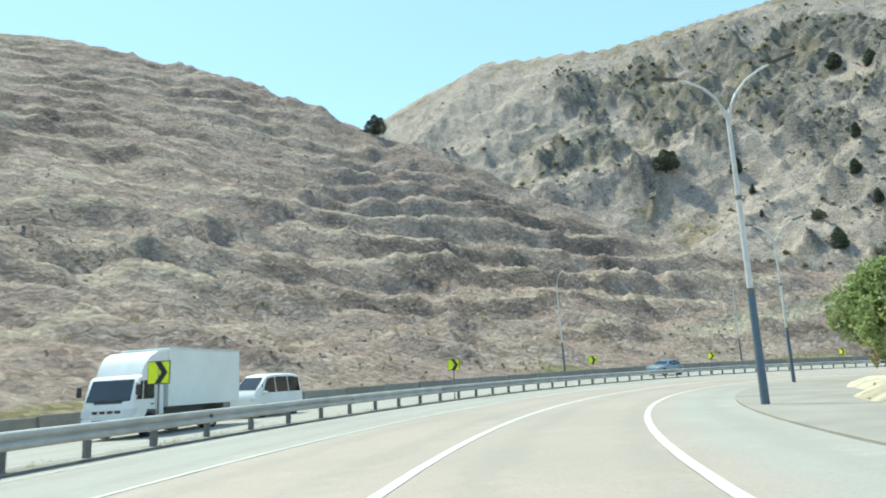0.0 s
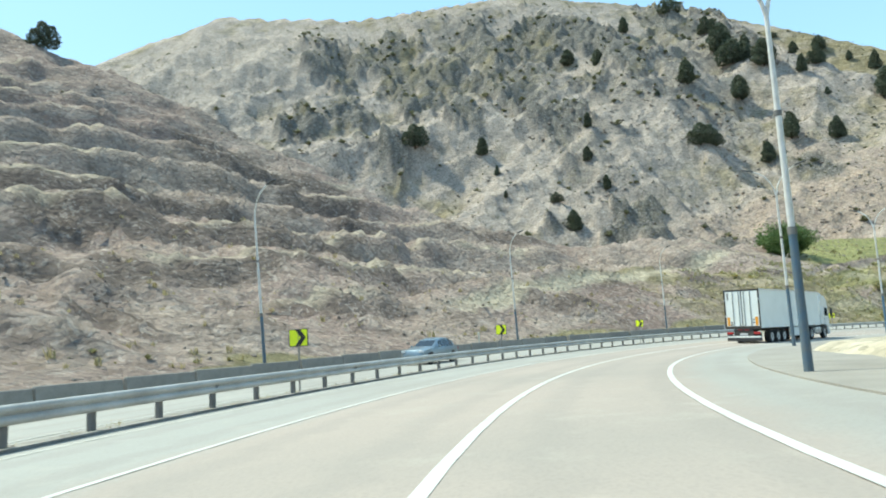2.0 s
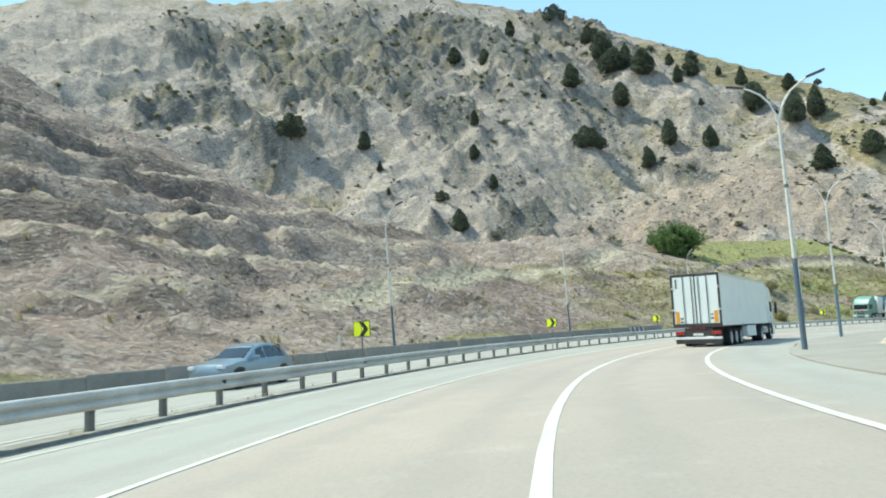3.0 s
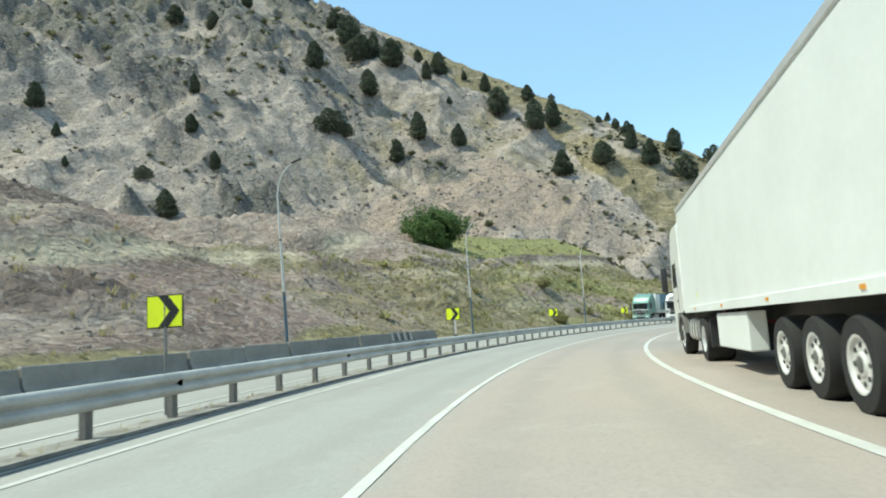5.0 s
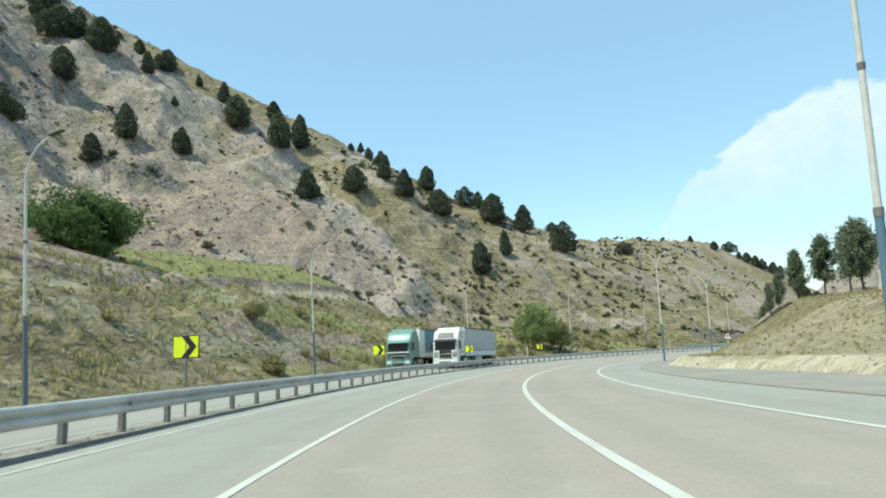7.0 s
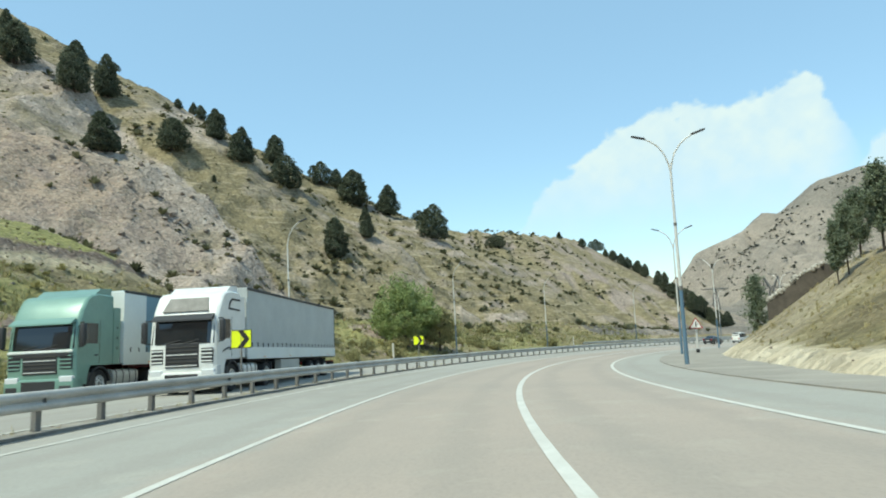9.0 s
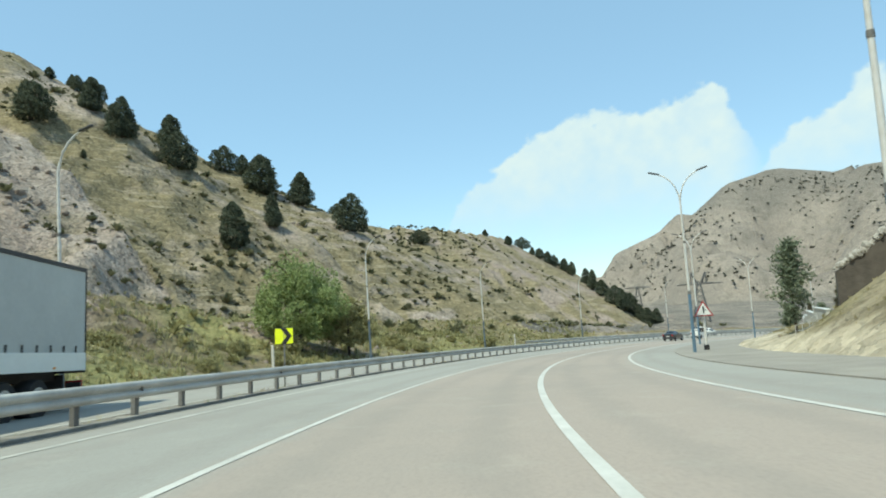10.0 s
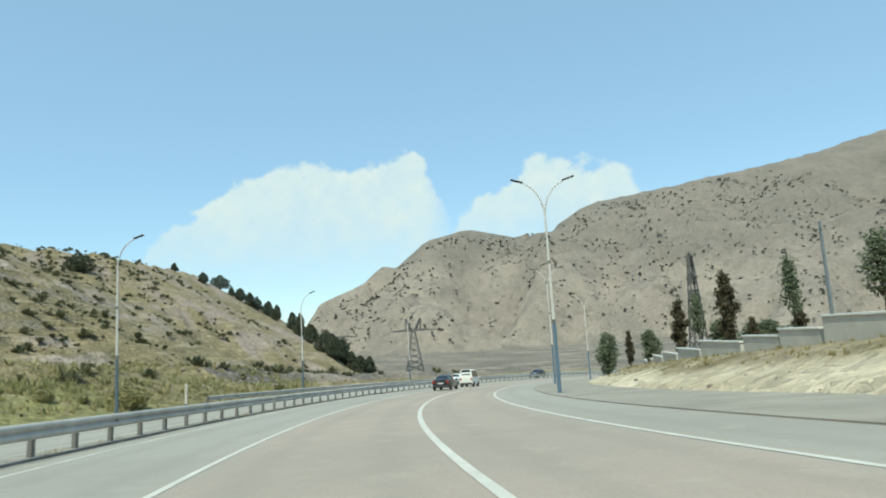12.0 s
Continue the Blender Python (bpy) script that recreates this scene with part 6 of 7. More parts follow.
UPPER_TREES = [(200.0, 240.6, 2.4), (310.7, 246.9, 8.1), (282.5, 239.3, 6.0), (346.1, 174.3, 4.7), (335.9, 198.3, 3.2), (307.1, 268.9, 3.4), (100.6, 270.3, 9.6), (126.7, 262.5, 7.6), (127.0, 251.8, 4.1), (155.8, 232.8, 5.8), (154.4, 221.0, 5.5), (136.0, 226.0, 3.8), (121.7, 237.1, 2.9), (134.9, 215.1, 7.5), (202.1, 280.4, 8.3), (195.3, 295.2, 8.5), (274.8, 306.1, 10.3), (276.4, 283.1, 9.8), (164.7, 242.6, 6.2), (241.5, 306.6, 9.0), (-13.9, 179.7, 6.0), (256.4, 251.1, 12.5)]
protos = [juniper(11, [(0, 0, 0.97, 0.36)], 2.2),
          juniper(12, [(-0.05, 0.03, 0.97, 0.30), (0.22, -0.1, 0.72, 0.26), (-0.2, 0.15, 0.62, 0.24)], 2.0),
          juniper(13, [(0.02, 0, 0.97, 0.33), (0.1, 0.16, 0.55, 0.26)], 1.5),
          juniper(14, [(0, 0.02, 0.97, 0.37), (0.3, 0.12, 0.80, 0.30), (-0.28, -0.1, 0.70, 0.30)], 3.0),
          juniper(15, [(0, 0, 0.97, 0.28), (0.15, 0.05, 0.8, 0.22), (-0.1, -0.14, 0.5, 0.26)], 1.8)]
used = set()
rr = random.Random(8)
for i, (x, y, h) in enumerate(FACE_TREES + RIDGE_TREES + UPPER_TREES):
    m = on_ground(x, y, h * 0.97, rr.uniform(0, 360), 0.02 * h, rr.uniform(0.85, 1.25))
    k = rr.choice((0, 0, 1, 1, 2, 3, 3, 4))
    if k not in used:
        used.add(k)
        protos[k].matrix_basis = m
    else:
        copy_thing(protos[k], Matrix.Identity(4)).matrix_basis = m

dome("willow_tree", "bright green rounded tree on a bare trunk beside the far carriageway", 31, 8.2, 7.4, M_WILLOW, 15000, 0.17, trunk=0.22, clear=0.17).matrix_basis = on_ground(190.6, 88.8, 1, 30)
dome("willow_tree", "smaller dull green tree beside a larger willow", 37, 5.6, 4.6, M_SHRUB, 4200, 0.17, trunk=0.16, clear=0.24).matrix_basis = on_ground(193.5, 84.6, 1, 80)
dome("bush", "wide green bush on the edge of the bench", 32, 7.2, 11.5, M_BUSH, 11000, 0.25, "bush", 0.16, 0.25).matrix_basis = on_ground(131.6, 131.6, 1, 10, 0.5)
leafy("roadside_tree", "green leafy tree on the sandy verge", 33, 4.9, 4.6, M_WILLOW, 5200, 0.16, 0.20, 0.5, trunk=0.09).matrix_basis = on_ground(*at_road(50, 10.9)[:2], 1.25, 0)
leafy("roadside_tree", "green leafy tree on the sandy verge", 34, 4.8, 5.0, M_SHRUB, 3000, 0.22, 0.12, 0.5, trunk=0.10).matrix_basis = on_ground(*at_road(56.0, 12.6)[:2], 1.15, 0)
def airy(name, label, seed, h, wide, materials, n, size, group="", low=0.25):
    """A thin upright tree: bare stem, rising boughs, loose bunches of leaves with gaps between."""
    rs = np.random.RandomState(seed)
    g = thing(name, label, "tree", group)
    b = Build().tube([(0, 0, -0.03 * h), (0.01 * h, 0, h * 0.35), (-0.01 * h, 0.01 * h, h * 0.7), (0, 0, h * 0.96)], [h * 0.016, h * 0.012, h * 0.007, h * 0.002], 6)
    pts = []
    for i in range(17):
        t = low + (0.97 - low) * (i + rs.uniform(0, 0.8)) / 17
        a = i * 2.4 + rs.uniform(-0.5, 0.5)
        r = wide / 2 * rs.uniform(0.55, 1.1) * min(1.0, 1.9 * (1.02 - t)) * min(1.0, 0.55 + 2.0 * (t - low))
        e = np.array([r * math.cos(a), r * math.sin(a), h * t + 0.7 * r])
        b.tube([(0, 0, h * t - 0.05 * h), (e[0] * 0.5, e[1] * 0.5, h * t + 0.2 * r), tuple(e)], [h * 0.006, h * 0.004, h * 0.001], 4, False)
        for k in range(n // 17):
            u = rs.uniform(0.25, 1.08)
            q = np.array([e[0] * u, e[1] * u, h * t - 0.05 * h + (e[2] - h * t + 0.05 * h) * u])
            pts.append(q + rs.normal(size=3) * np.array([1, 1, 1.1]) * wide * 0.085)
    part("trunk", quick_mesh(b, "trunk", M_BARK), None, g)
    part("crown", quick_mesh(clumps(np.array(pts), size, rs, 5, 0.15), "crown", materials), None, g)
    return g


def set_trees(protos, rows):
    """Rows of (x, y, height, width factor, which prototype)."""
    seen = set()
    for i, (x, y, h, wd, k) in enumerate(rows):
        m = on_ground(x, y, h, i * 67, 0, wd)
        if k in seen:
            copy_thing(protos[k], Matrix.Identity(4)).matrix_basis = m
        else:
            seen.add(k)
            protos[k].matrix_basis = m


airy("roadside_tree", "grey-green feathery tree at the end of the bank", 35, 5.9, 2.8, M_SAGE, 1900, 0.13, low=0.16).matrix_basis = on_ground(169.0, 55.6, 1, 0)
set_trees([airy("poplar_tree", "slim grey-green tree on top of the bank", 36 + i, 1.0, w, M_SAGE, 2600, 0.024, "grove on the bank", 0.24) for i, w in enumerate((0.42, 0.52))],
          [(149.6, 59.6, 3.9, 0.75, 0), (150.6, 58.3, 4.3, 0.75, 1), (149.5, 56.7, 5.4, 0.95, 0), (154.0, 55.3, 4.6, 1.0, 1), (151.0, 53.5, 6.6, 1.1, 0), (147.5, 51.0, 7.4, 1.0, 1), (151.5, 49.5, 7.6, 1.1, 0), (155.0, 49.5, 7.4, 0.9, 1), (149.0, 46.0, 8.0, 1.1, 0), (152.5, 44.0, 8.4, 1.0, 1), (147.0, 41.0, 8.4, 1.1, 0), (152.0, 38.0, 9.0, 1.0, 1)])
set_trees([airy("cypress_tree", "slim dark tree with a russet top on the terrace", 46, 1.0, 0.30, M_RUSSET, 2000, 0.028, "trees on the terrace", 0.10),
           airy("young_tree", "young grey-green tree with a thin stem on the terrace", 47, 1.0, 0.34, M_SAGE, 850, 0.022, "trees on the terrace", 0.40),
           airy("small_tree", "dark green bushy tree on the terrace", 48, 1.0, 0.62, M_SAGE, 2200, 0.036, "trees on the terrace", 0.08)],
          [(212.0, 27.0, 3.7, 1.0, 2), (212.0, 24.0, 3.4, 0.8, 0), (209.0, 24.6, 3.0, 1.0, 2), (206.0, 24.0, 5.4, 0.9, 0), (203.0, 25.5, 5.6, 0.9, 1),
           (198.8, 27.5, 6.4, 0.85, 0), (194.3, 31.4, 2.4, 1.1, 0), (187.8, 37.6, 5.0, 0.9, 1), (188.5, 35.9, 2.4, 1.2, 0), (182.6, 39.1, 5.0, 1.3, 1), (178.5, 39.0, 6.0, 1.2, 1), (201.6, 20.1, 2.6, 1.6, 2), (198.3, 23.1, 2.4, 1.7, 2), (204.0, 21.0, 3.2, 1.3, 2)])


# ---- scrub, tufts and loose stones ----
GOLD = (1 + 5**0.5) / 2
ICO = np.array([(a * u, b * v, 0) for u, v in ((1, GOLD),) for a in (1, -1) for b in (1, -1)] + [(0, a, b * GOLD) for a in (1, -1) for b in (1, -1)] + [(b * GOLD, 0, a) for a in (1, -1) for b in (1, -1)]) / (1 + GOLD**2)**0.5
ICO_F = [t for t in itertools.combinations(range(12), 3) if all(np.linalg.norm(ICO[a] - ICO[b]) < 1.1 for a, b in itertools.combinations(t, 2))]
ICO_F = [t if np.dot(np.cross(ICO[t[1]] - ICO[t[0]], ICO[t[2]] - ICO[t[0]]), ICO[t[0]]) > 0 else t[::-1] for t in ICO_F]


def turned(rs):
    """A random turn."""
    return np.linalg.qr(rs.normal(size=(3, 3)))[0]


def scatter(name, label, material, count, seed, kind, region, size, want):
    """Many small plants or stones joined into one object."""
    rs = np.random.RandomState(seed)
    x0, x1, y0, y1 = region
    x, y = rs.uniform(x0, x1, count * 3), rs.uniform(y0, y1, count * 3)
    z, cover, _ = ground_height(x, y, True)
    s, l = road_coords(x, y)
    keep = want(s, l, cover, x, y, rs)
    x, y, z = x[keep][:count], y[keep][:count], z[keep][:count]
    b = Build()
    for i in range(len(x)):
        r = size[0] + (size[1] - size[0]) * rs.uniform()**2.2
        c = np.array([x[i], y[i], z[i]])
        if kind == "stone":
            o = ICO * rs.uniform(0.72, 1.15, (12, 1)) * rs.uniform(0.6, 1.15, 3) @ turned(rs)
            b.add([tuple(c + q * r) for q in o * (1, 1, 0.8)], ICO_F)
        elif kind == "grass":
            v, f = [], []
            for j in range(11):
                a, e = rs.uniform(0, 6.28), rs.uniform(0.75, 1.5)
                d = np.array([math.cos(a) * math.cos(e), math.sin(a) * math.cos(e), math.sin(e)]) * r * rs.uniform(0.6, 1.1)
                w = np.array([-math.sin(a), math.cos(a), 0]) * r * 0.075
                o = c + np.array([rs.normal() * 0.2 * r, rs.normal() * 0.2 * r, -0.12 * r])
                k = len(v)
                v += [tuple(o - w), tuple(o + w), tuple(o + d * 0.7 + w * 0.8), tuple(o + d * 1.05), tuple(o + d * 0.7 - w * 0.8)]
                f.append((k, k + 1, k + 2, k + 3, k + 4))
            b.add(v, f)
        else:
            n = 24 if kind == "bush" else 10
            slim = 0.17 if kind == "bush" else 0.27
            v, f = [tuple(c - np.array([0, 0, 0.1 * r]))], []
            for j in range(n):
                a, e = rs.uniform(0, 6.28), rs.uniform(0.25, 1.3)
                d = np.array([math.cos(a) * math.cos(e), math.sin(a) * math.cos(e), math.sin(e) * 0.85])
                w = np.array([-math.sin(a), math.cos(a), 0]) * r * slim
                k = len(v)
                v += [tuple(c + d * r * 0.55 + w), tuple(c + d * r), tuple(c + d * r * 0.55 - w)]
                f.append((0, k, k + 1, k + 2))
            b.add(v, f)
    ob = new(name, quick_mesh(b, name, material))
    tagged(ob, label, "", "", "stuff")


near = (-60, 330, 40, 300)
patchy = lambda x, y, size, seed: step01(-0.25, 0.55, fbm(x, y, size, 3, seed))
scatter("scrub", "grey-green scrub dotted over the mountain", M_SCRUB, 17000, 61, "tuft", (-110, 340, 40, 400), (0.18, 0.62), lambda s, l, c, x, y, rs: (l < -23) & (c[:, 2] > 0.5) & (rs.uniform(size=len(x)) < (0.25 + c[:, 0]) * (0.3 + patchy(x, y, 26, 141))))
scatter("scrub", "dark green bushes in the gullies of the mountain", M_BROWSE, 2600, 69, "bush", (-110, 330, 60, 400), (0.6, 2.6), lambda s, l, c, x, y, rs: (l < -40) & (c[:, 2] > 0.5) & (rs.uniform(size=len(x)) < 0.03 + 0.12 * patchy(x, y, 24, 151) + 0.75 * (1 - c[:, 3])))
scatter("scrub", "dark olive bushes over the grassy end of the mountain", M_BROWSE, 2600, 71, "bush", (190, 500, -10, 170), (0.5, 1.9), lambda s, l, c, x, y, rs: (l < -30) & (rs.uniform(size=len(x)) < 0.04 + 0.9 * patchy(x, y, 19, 157)**2))
scatter("scrub", "olive bushes on the grassy cutting beside the far carriageway", M_SHRUB, 750, 73, "bush", (70, 270, 40, 150), (0.35, 1.25), lambda s, l, c, x, y, rs: (l < -23.5) & (l > -58) & (s > 132) & (c[:, 0] > 0.45) & (rs.uniform(size=len(x)) < 0.05 + 0.9 * patchy(x, y, 8, 161)**2))
scatter("boulder", "grey-brown boulders along the foot of the grassy slope", M_STONE, 2200, 72, "stone", (180, 330, 0, 110), (0.08, 0.42), lambda s, l, c, x, y, rs: (l < -22.3) & (l > -34) & (s > 205) & (rs.uniform(size=len(x)) < 0.15 + patchy(x, y, 7, 159)))
scatter("scrub", "low scrub on the cut slope and bench", M_SCRUB, 3000, 62, "tuft", (-40, 230, 40, 190), (0.12, 0.45), lambda s, l, c, x, y, rs: (l < -22.5) & (c[:, 2] < 0.5) & (rs.uniform(size=len(x)) < (0.02 + 1.1 * c[:, 0]**1.5) * (0.2 + patchy(x, y, 12, 143))))
scatter("dry_grass", "tufts of dry grass at the foot of the slope", M_DRY, 9000, 63, "grass", (-30, 330, 20, 150), (0.25, 0.75), lambda s, l, c, x, y, rs: (l < -22) & (l > -60) & (rs.uniform(size=len(x)) < c[:, 0] * (0.2 + patchy(x, y, 9, 145))))
scatter("dry_grass", "dry grass on the roadside bank", M_DRY, 15000, 64, "grass", (60, 260, 0, 85), (0.07, 0.26), lambda s, l, c, x, y, rs: (l > bank_toe(s) + 0.8) & (l < 28) & (c[:, 1] < 0.5))
scatter("wild_grass", "tall green and straw-coloured grass beside the far carriageway", M_SHRUB, 14000, 70, "grass", (90, 280, 40, 125), (0.25, 0.75), lambda s, l, c, x, y, rs: (l < -21.8) & (l > -52) & (s > 145) & (rs.uniform(size=len(x)) < 0.15 + patchy(x, y, 8, 155)))
scatter("loose_stone", "loose stones on the cut slope", M_STONE, 14000, 65, "stone", (-60, 230, 50, 220), (0.06, 0.28), lambda s, l, c, x, y, rs: (l < -22) & (c[:, 2] < 0.5) & (rs.uniform(size=len(x)) < 0.1 + patchy(x, y, 14, 147)))
scatter("loose_stone", "scattered rocks on the mountain scree", M_STONE, 6000, 66, "stone", near, (0.2, 1.1), lambda s, l, c, x, y, rs: (l < -40) & (c[:, 2] > 0.5) & (c[:, 0] < 0.5) & (rs.uniform(size=len(x)) < 0.1 + patchy(x, y, 22, 149)))
scatter("scrub", "dark scrub spots on the far mountain", M_SAGEBRUSH, 9000, 67, "bush", (400, 1010, -1050, -100), (0.9, 3.7), lambda s, l, c, x, y, rs: (c[:, 2] > 0.5) & (ground_height(x, y) > -24) & (ground_height(x + 34, y - 20) > ground_height(x, y) + 3) & (rs.uniform(size=len(x)) < 0.12 + 0.75 * patchy(x, y, 45, 153)))
scatter("loose_stone", "pebbles on the sandy verge", M_STONE, 900, 68, "stone", (0, 260, 0, 90), (0.04, 0.16), lambda s, l, c, x, y, rs: (l > bank_toe(s) - 0.1) & (l < 15))


# shrubs at the foot of the slope
rsh = random.Random(77)
shrubs = [dome("shrub", "grey-green shrub in the long grass below the slope", 41 + i, 1.0, 1.5, M_SHRUB, 900, 0.085, "shrub", 0.02, 0.1, group="shrubs below the slope") for i in range(3)]
SHRUBS = [(rsh.uniform(166, 262), -22.3 - 9 * rsh.random()**1.6, rsh.uniform(0.7, 1.7)) for _ in range(30)]
for i, (s, l, h) in enumerate(SHRUBS):
    x, y, _ = at_road(s, l)
    m = on_ground(x, y, h, rsh.uniform(0, 360), 0.1, rsh.uniform(0.8, 1.2))
    if i < 3:
        shrubs[i].matrix_basis = m
    else:
        copy_thing(shrubs[i % 3], Matrix.Identity(4)).matrix_basis = m


# ---- things beside the road ----
def warning_sign():
    g = thing("warning_sign", "red-edged triangular side-road warning sign on a white post", "road sign")
    part("foot", Build().box((-0.16, -0.16, -0.1), (0.16, 0.16, 0.34), 0.02), M_BLACK, g, "black painted foot")
    part("post", Build().tube([(0, 0, 0.3), (0, 0, 2.5)], 0.085, 12), M_WPOLE, g, smooth=True)
    tri = lambda r, z, x: [(x, 0, z + r), (x, r * 0.866, z - r / 2), (x, -r * 0.866, z - r / 2)]
    pl = part("plate", Build().loft([tri(0.72, 2.62, -0.10), tri(0.72, 2.62, -0.08)]), M_RED, g, "red triangle border")
    part("field", Build().loft([tri(0.56, 2.62, -0.106), tri(0.56, 2.62, -0.10)]), M_WHITE, pl, "white field")
    part("symbol", Build().box((-0.112, -0.05, 2.44), (-0.106, 0.05, 2.92)).box((-0.112, -0.20, 2.64), (-0.106, -0.05, 2.70)), M_BLACK, pl, "black side-road symbol")
    return g


warning_sign().matrix_basis = upright(224.9, 8.35, 0.05, 6)


def marker_post():
    g = thing("marker_post", "slim white marker post at the verge", "post", "marker posts")
    part("shaft", Build().box((-0.06, -0.09, -0.2), (0.06, 0.09, 1.75), 0.02), M_PALE, g)
    part("band", Build().box((-0.064, -0.094, 0.0), (0.064, 0.094, 0.3), 0.02), M_BLACK, g, "black band")
    return g


set_out(marker_post(), [upright(86.0, -19.3), upright(138.4, -19.3), upright(216.2, -19.4), upright(262.5, -19.2)])


def parapet(s0, length, h):
    g = thing("parapet", "whitewashed concrete parapet on the terrace", "wall", "parapets on the terrace")
    part("wall", Build().box((0, -0.12, -0.5), (length, 0.12, h), 0.02), M_PALE, g)
    part("coping", Build().box((-0.05, -0.17, h), (length + 0.05, 0.17, h + 0.10), 0.02), M_WHITE, g, "white coping")
    x, y, _ = at_road(s0, 16.6)
    z = float(ground_height(np.array([x]), np.array([y]))[0])
    th = math.degrees(float(np.interp(s0, ROAD[:, 0], ROAD[:, 3])))
    g.matrix_basis = pose(x, y, z, 0, 0, th)


for s0, ln, h in ((230, 5.2, 0.75), (236.2, 5.0, 0.72), (242.2, 3.2, 0.62), (246.0, 3.6, 0.55), (250.6, 6.0, 0.55), (258, 5.0, 0.45), (264.6, 4.6, 0.42), (271, 4.4, 0.40), (277.5, 4.0, 0.40), (284, 4.0, 0.38)):
    parapet(s0, ln, h)


def stone_wall():
    """A rough retaining wall across the end of the bank, with rubble heaped along its top."""
    rs = np.random.RandomState(5)
    g = thing("stone_wall", "rough dark retaining wall with pale rubble along its top", "wall")
    line = [(at_road(215.0, 14.2), -15.9, -13.35), (at_road(214.4, 15.4), -15.9, -12.5), (at_road(213.9, 16.7), -15.9, -11.4), (at_road(213.5, 18.2), -15.9, -10.7), (at_road(213.3, 24.0), -15.9, -10.5), (at_road(213.0, 36.0), -15.9, -10.5)]
    face = Build()
    secs = []
    for p, z0, z1 in line:
        d = np.array([math.cos(-0.45), math.sin(-0.45)]) * 0.35
        secs.append([(p[0], p[1], z0), (p[0], p[1], z1), (p[0] - d[0], p[1] - d[1], z1), (p[0] - d[0], p[1] - d[1], z0)])
    face.loft(secs)
    part("wall_face", face, M_DARKWALL, g, "dark stained stonework")
    for i in range(150):
        u = rs.uniform(0, 4.6)
        k = min(int(u), 4)
        f = u - k
        p = line[k][0] * (1 - f) + line[k + 1][0] * f
        z = line[k][2] * (1 - f) + line[k + 1][2] * f
        r = rs.uniform(0.10, 0.24)
        o = ICO * rs.uniform(0.72, 1.15, (12, 1)) @ turned(rs)
        c = np.array([p[0] - 0.15 + rs.normal() * 0.10, p[1] + 0.1 + rs.normal() * 0.10, z + r * 0.4 + rs.uniform(0, 0.12)])
        part("stone", quick_mesh(Build().add([tuple(c + q * r) for q in o], ICO_F), "stone", M_PALESTONE), None, g)


stone_wall()


def railing():
    """A white pipe railing stepping down beside the wall."""
    g = thing("railing", "white painted pipe railing beside the retaining wall", "railing")
    pts = [at_road(215.3 + 0.8 * i, 13.2 - 0.2 * i) for i in range(4)]
    zs = [float(ground_height(np.array([p[0]]), np.array([p[1]]))[0]) for p in pts]
    for p, z in zip(pts, zs):
        part("post", Build().tube([(p[0], p[1], z - 0.2), (p[0], p[1], z + 0.75)], 0.02, 6), M_WPOLE, g)
    for h in (0.4, 0.74):
        part("rail", Build().tube([(p[0], p[1], z + h) for p, z in zip(pts, zs)], 0.016, 6), M_WPOLE, g)


railing()


def low_wall(x, y, turn, length, h):
    g = thing("low_wall", "whitewashed low wall among the trees on the bank", "wall", "low walls on the bank")
    part("wall", Build().box((-length / 2, -0.15, -0.4), (length / 2, 0.15, h), 0.03), M_PALE, g)
    part("coping", Build().box((-length / 2 - 0.05, -0.2, h), (length / 2 + 0.05, 0.2, h + 0.1), 0.02), M_WHITE, g, "white coping")
    g.matrix_basis = on_ground(x, y, 1, turn)


for x, y, ln, h in ((150.0, 47.5, 6.5, 1.5), (145.0, 49.5, 5.0, 1.6)):
    low_wall(x, y, -38, ln, h)


def lattice_tower(name, label, m, h, base, arms, horns=False, bar=0.010):
    g = thing(name, label, "pylon")
    top = base * 0.16
    legs, braces = Build(), Build()
    lv = np.linspace(0, 1, 8)
    corner = lambda t, i: (((base + (top - base) * t) / 2) * (1, -1, -1, 1)[i], ((base + (top - base) * t) / 2) * (1, 1, -1, -1)[i], h * t)
    th = h * bar
    for i in range(4):
        legs.tube([(corner(0, i)[0], corner(0, i)[1], -1.5), corner(1, i)], th, 4)
        for a, c in zip(lv[:-1], lv[1:]):
            j = (i + 1) % 4
            braces.tube([corner(a, i), corner(c, j)], th * 0.6, 4, False).tube([corner(a, j), corner(c, i)], th * 0.6, 4, False)
    part("leg", legs, M_TOWER, g)
    part("bracing", braces, M_TOWER, g)
    for t, half in arms:
        z = h * t
        part("cross_arm", Build().tube([(0, -half, z), (0, half, z)], th, 4).tube([(0, -half, z), (0, 0, z + h * 0.05), (0, half, z)], th * 0.7, 4).tube([(0, -half * .5, z), (0, -half * .5, z + h * 0.025)], th * .6, 4).tube([(0, half * .5, z), (0, half * .5, z + h * 0.025)], th * .6, 4), M_TOWER, g)
    if horns:
        for d in (1, -1):
            part("horn", Build().tube([(0, d * h * 0.06, h), (0, d * h * 0.17, h * 1.27)], [th * 2.2, th], 4).tube([(0, d * h * 0.18, h), (0, d * h * 0.17, h * 1.27)], th, 4), M_TOWER, g)
    g.matrix_basis = m


def tower_place(x, y, turn):
    return pose(x, y, float(ground_height(np.array([x]), np.array([y]))[0]), 0, 0, turn)


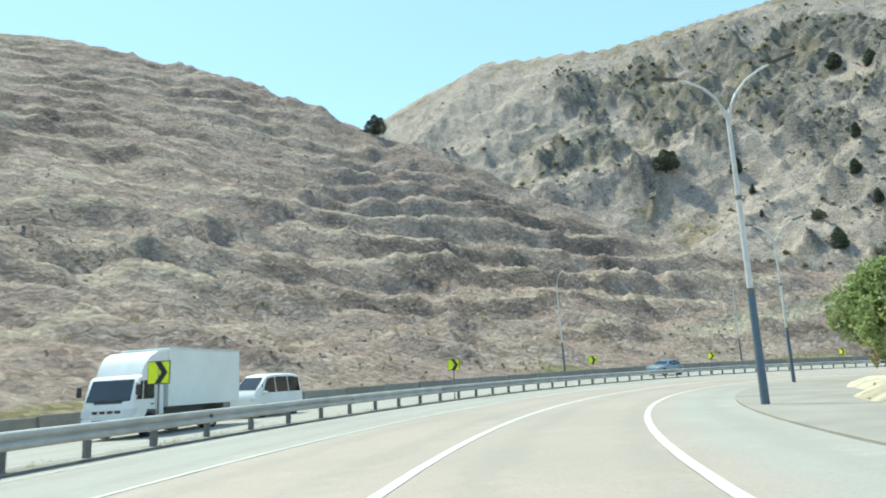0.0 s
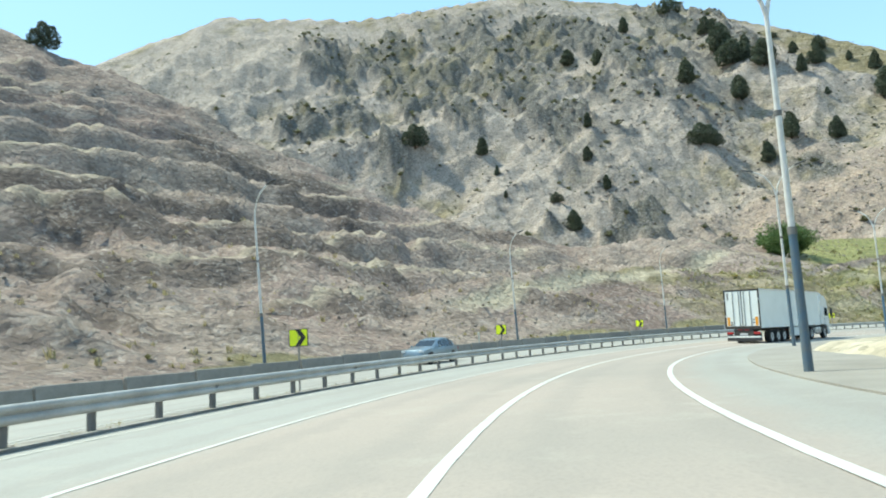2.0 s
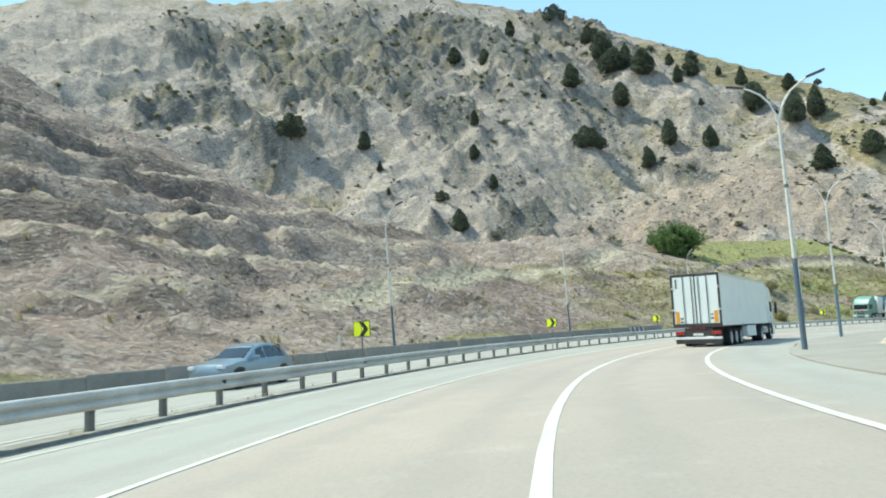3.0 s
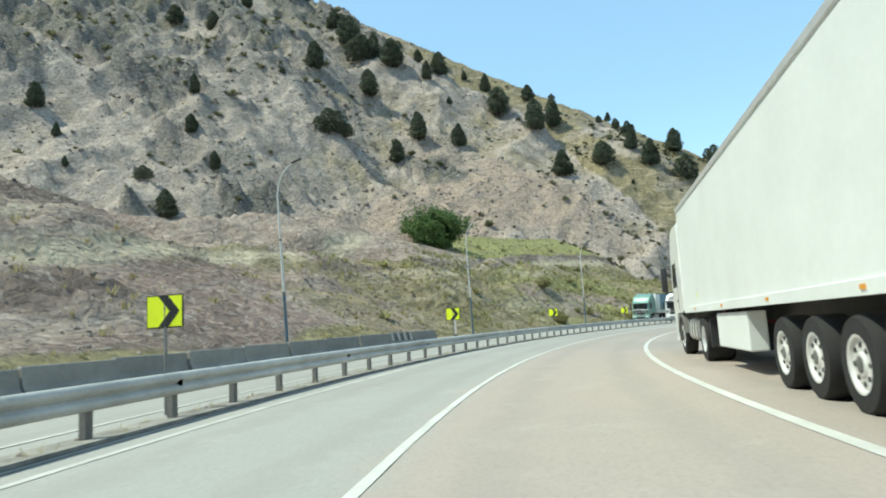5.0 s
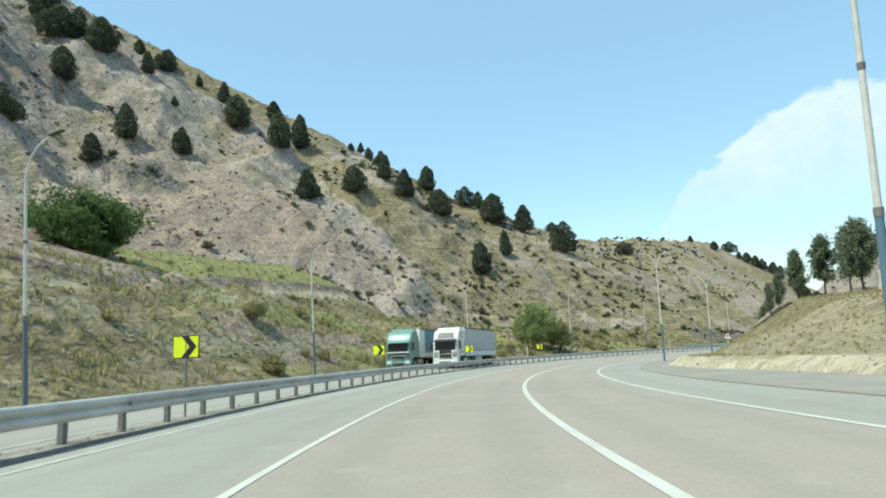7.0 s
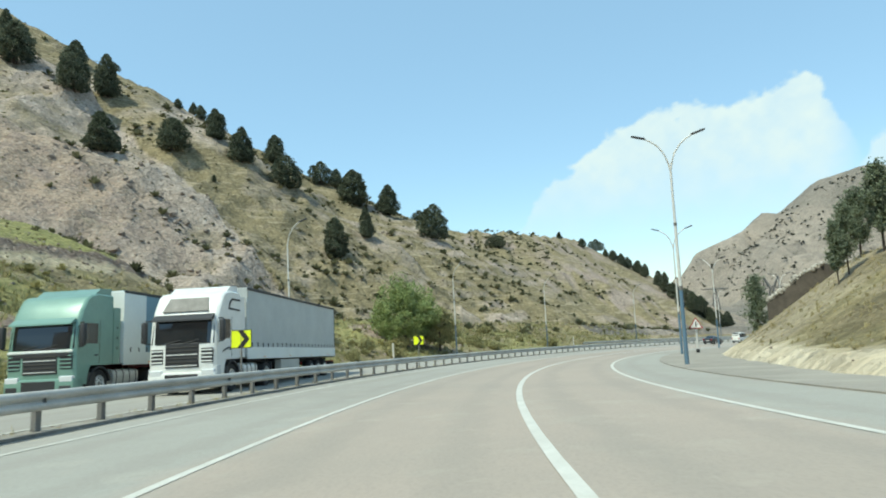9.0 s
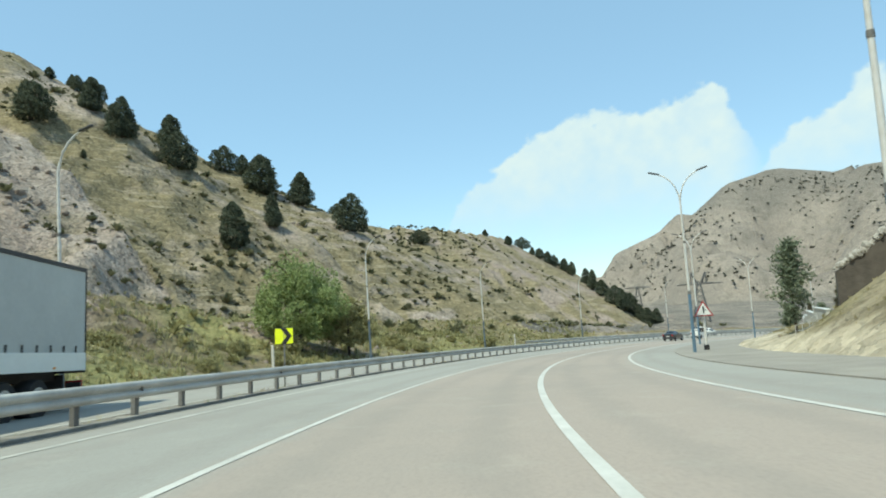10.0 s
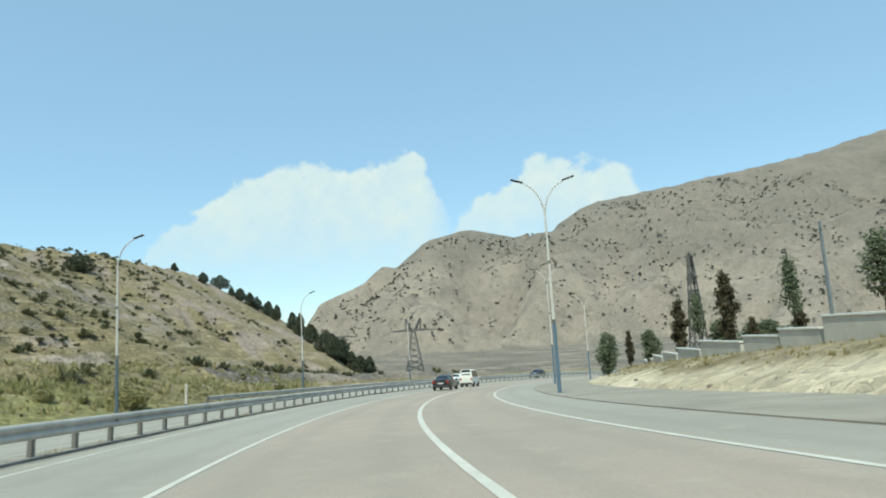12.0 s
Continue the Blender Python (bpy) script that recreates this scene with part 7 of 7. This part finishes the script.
lattice_tower("pylon", "steel lattice power pylon with a broad cross-arm", tower_place(417, -68, -30), 18.0, 7.6, [(0.97, 9.6)], True, 0.015)
lattice_tower("pylon", "steel lattice power pylon far down the valley", tower_place(640, -132, -20), 22.0, 8.0, [(0.97, 10.5)], False, 0.015)
lattice_tower("pylon", "slim steel lattice pylon behind the terrace", tower_place(258, -48, 60), 26.0, 3.8, [(0.56, 3.4), (0.80, 2.8), (0.97, 1.6)], False, 0.0075)
up_pole = thing("utility_pole", "leaning grey wooden utility pole", "pole")
part("mast", Build().tube([(0, 0, -1), (0, 0, 8.6)], [0.15, 0.10], 8), M_GPOLE, up_pole, smooth=True)
part("cross_arm", Build().box((-0.05, -0.6, 8.0), (0.05, 0.6, 8.1), 0.01), M_GPOLE, up_pole)
up_pole.matrix_basis = on_ground(192.4, 24.8, 1, 20)


# ---- cloud far off, a backdrop ----
def clouds():
    tops = [((-4, 4), (-7.4, 8.4), (-11.1, 11.0), (-14.2, 13.7), (-16.7, 14.4), (-19.1, 14.9), (-21.9, 15.2), (-24.1, 14.4), (-26, 14.9), (-28.1, 15.8), (-29.8, 16.2), (-30.9, 14.3), (-32, 12.0), (-33.4, 8.5)),
            ((-31, 5), (-33.5, 10.5), (-36, 12.4), (-38.5, 13.9), (-40.6, 15.0), (-42.5, 14.8), (-45.8, 13.7), (-48.6, 12.8), (-52, 9.5), (-56, 5))]
    az, el = np.meshgrid(np.linspace(4, -64, 420), np.linspace(0.5, 19, 170))
    dens = np.zeros(az.shape)
    puff = fbm(az * 1.0 + 40, el * 1.25, 2.4, 5, 101, 0.55)
    for t in tops:
        t = np.array(t)[::-1]
        edge = np.interp(az, t[:, 0], t[:, 1]) + 0.75 * puff
        body = np.clip((edge - el) / 0.55, 0, 1)
        fade = step01(2.0, 13.0, el + 0.8 * fbm(az, el, 5, 3, 111)) * 0.94
        side = step01(0, 3, az - t[0, 0]) * step01(0, 3, t[-1, 0] - az)
        dens = np.maximum(dens, body * fade * side)
    dens = np.clip(dens * (0.90 + 0.14 * fbm(az, el, 1.3, 4, 121)), 0, 0.97)
    a, e = np.radians(az), np.radians(el)
    R = 4300.0
    verts = np.column_stack([(100 + R * np.cos(e) * np.cos(a)).ravel(), (65 + R * np.cos(e) * np.sin(a)).ravel(), (-12 + R * np.sin(e)).ravel()])
    ny, nx = az.shape
    i = (np.arange(ny - 1)[:, None] * nx + np.arange(nx - 1)[None, :]).ravel()
    me = bpy.data.meshes.new("backdrop")
    me.from_pydata(verts.tolist(), [], np.column_stack([i, i + 1, i + nx + 1, i + nx]).tolist())
    at = me.color_attributes.new("cloud_cover", "FLOAT_COLOR", "POINT")
    tone = 0.93 + 0.07 * np.clip(puff, -1, 1)
    at.data.foreach_set("color", np.column_stack([dens.ravel(), tone.ravel(), tone.ravel(), np.ones(dens.size)]).ravel())
    me.polygons.foreach_set("use_smooth", [True] * len(me.polygons))
    m = bpy.data.materials.new("cloud")
    m.use_nodes = True
    n, k = m.node_tree.nodes, m.node_tree.links
    n.remove(n["Principled BSDF"])
    att, sep = n.new("ShaderNodeAttribute"), n.new("ShaderNodeSeparateColor")
    att.attribute_name = "cloud_cover"
    em, tr, mx = n.new("ShaderNodeEmission"), n.new("ShaderNodeBsdfTransparent"), n.new("ShaderNodeMixShader")
    em.inputs[0].default_value, em.inputs[1].default_value = (0.90, 0.985, 1.06, 1), 0.56
    k.new(att.outputs[0], sep.inputs[0])
    k.new(sep.outputs[0], mx.inputs[0])
    k.new(tr.outputs[0], mx.inputs[1])
    k.new(em.outputs[0], mx.inputs[2])
    k.new(mx.outputs[0], n["Material Output"].inputs[0])
    me.materials.append(m)
    ob = new("backdrop", me)
    tagged(ob, "heaped white summer clouds far beyond the valley", "cloud", "", "structure")
    ob.visible_shadow = False


clouds()
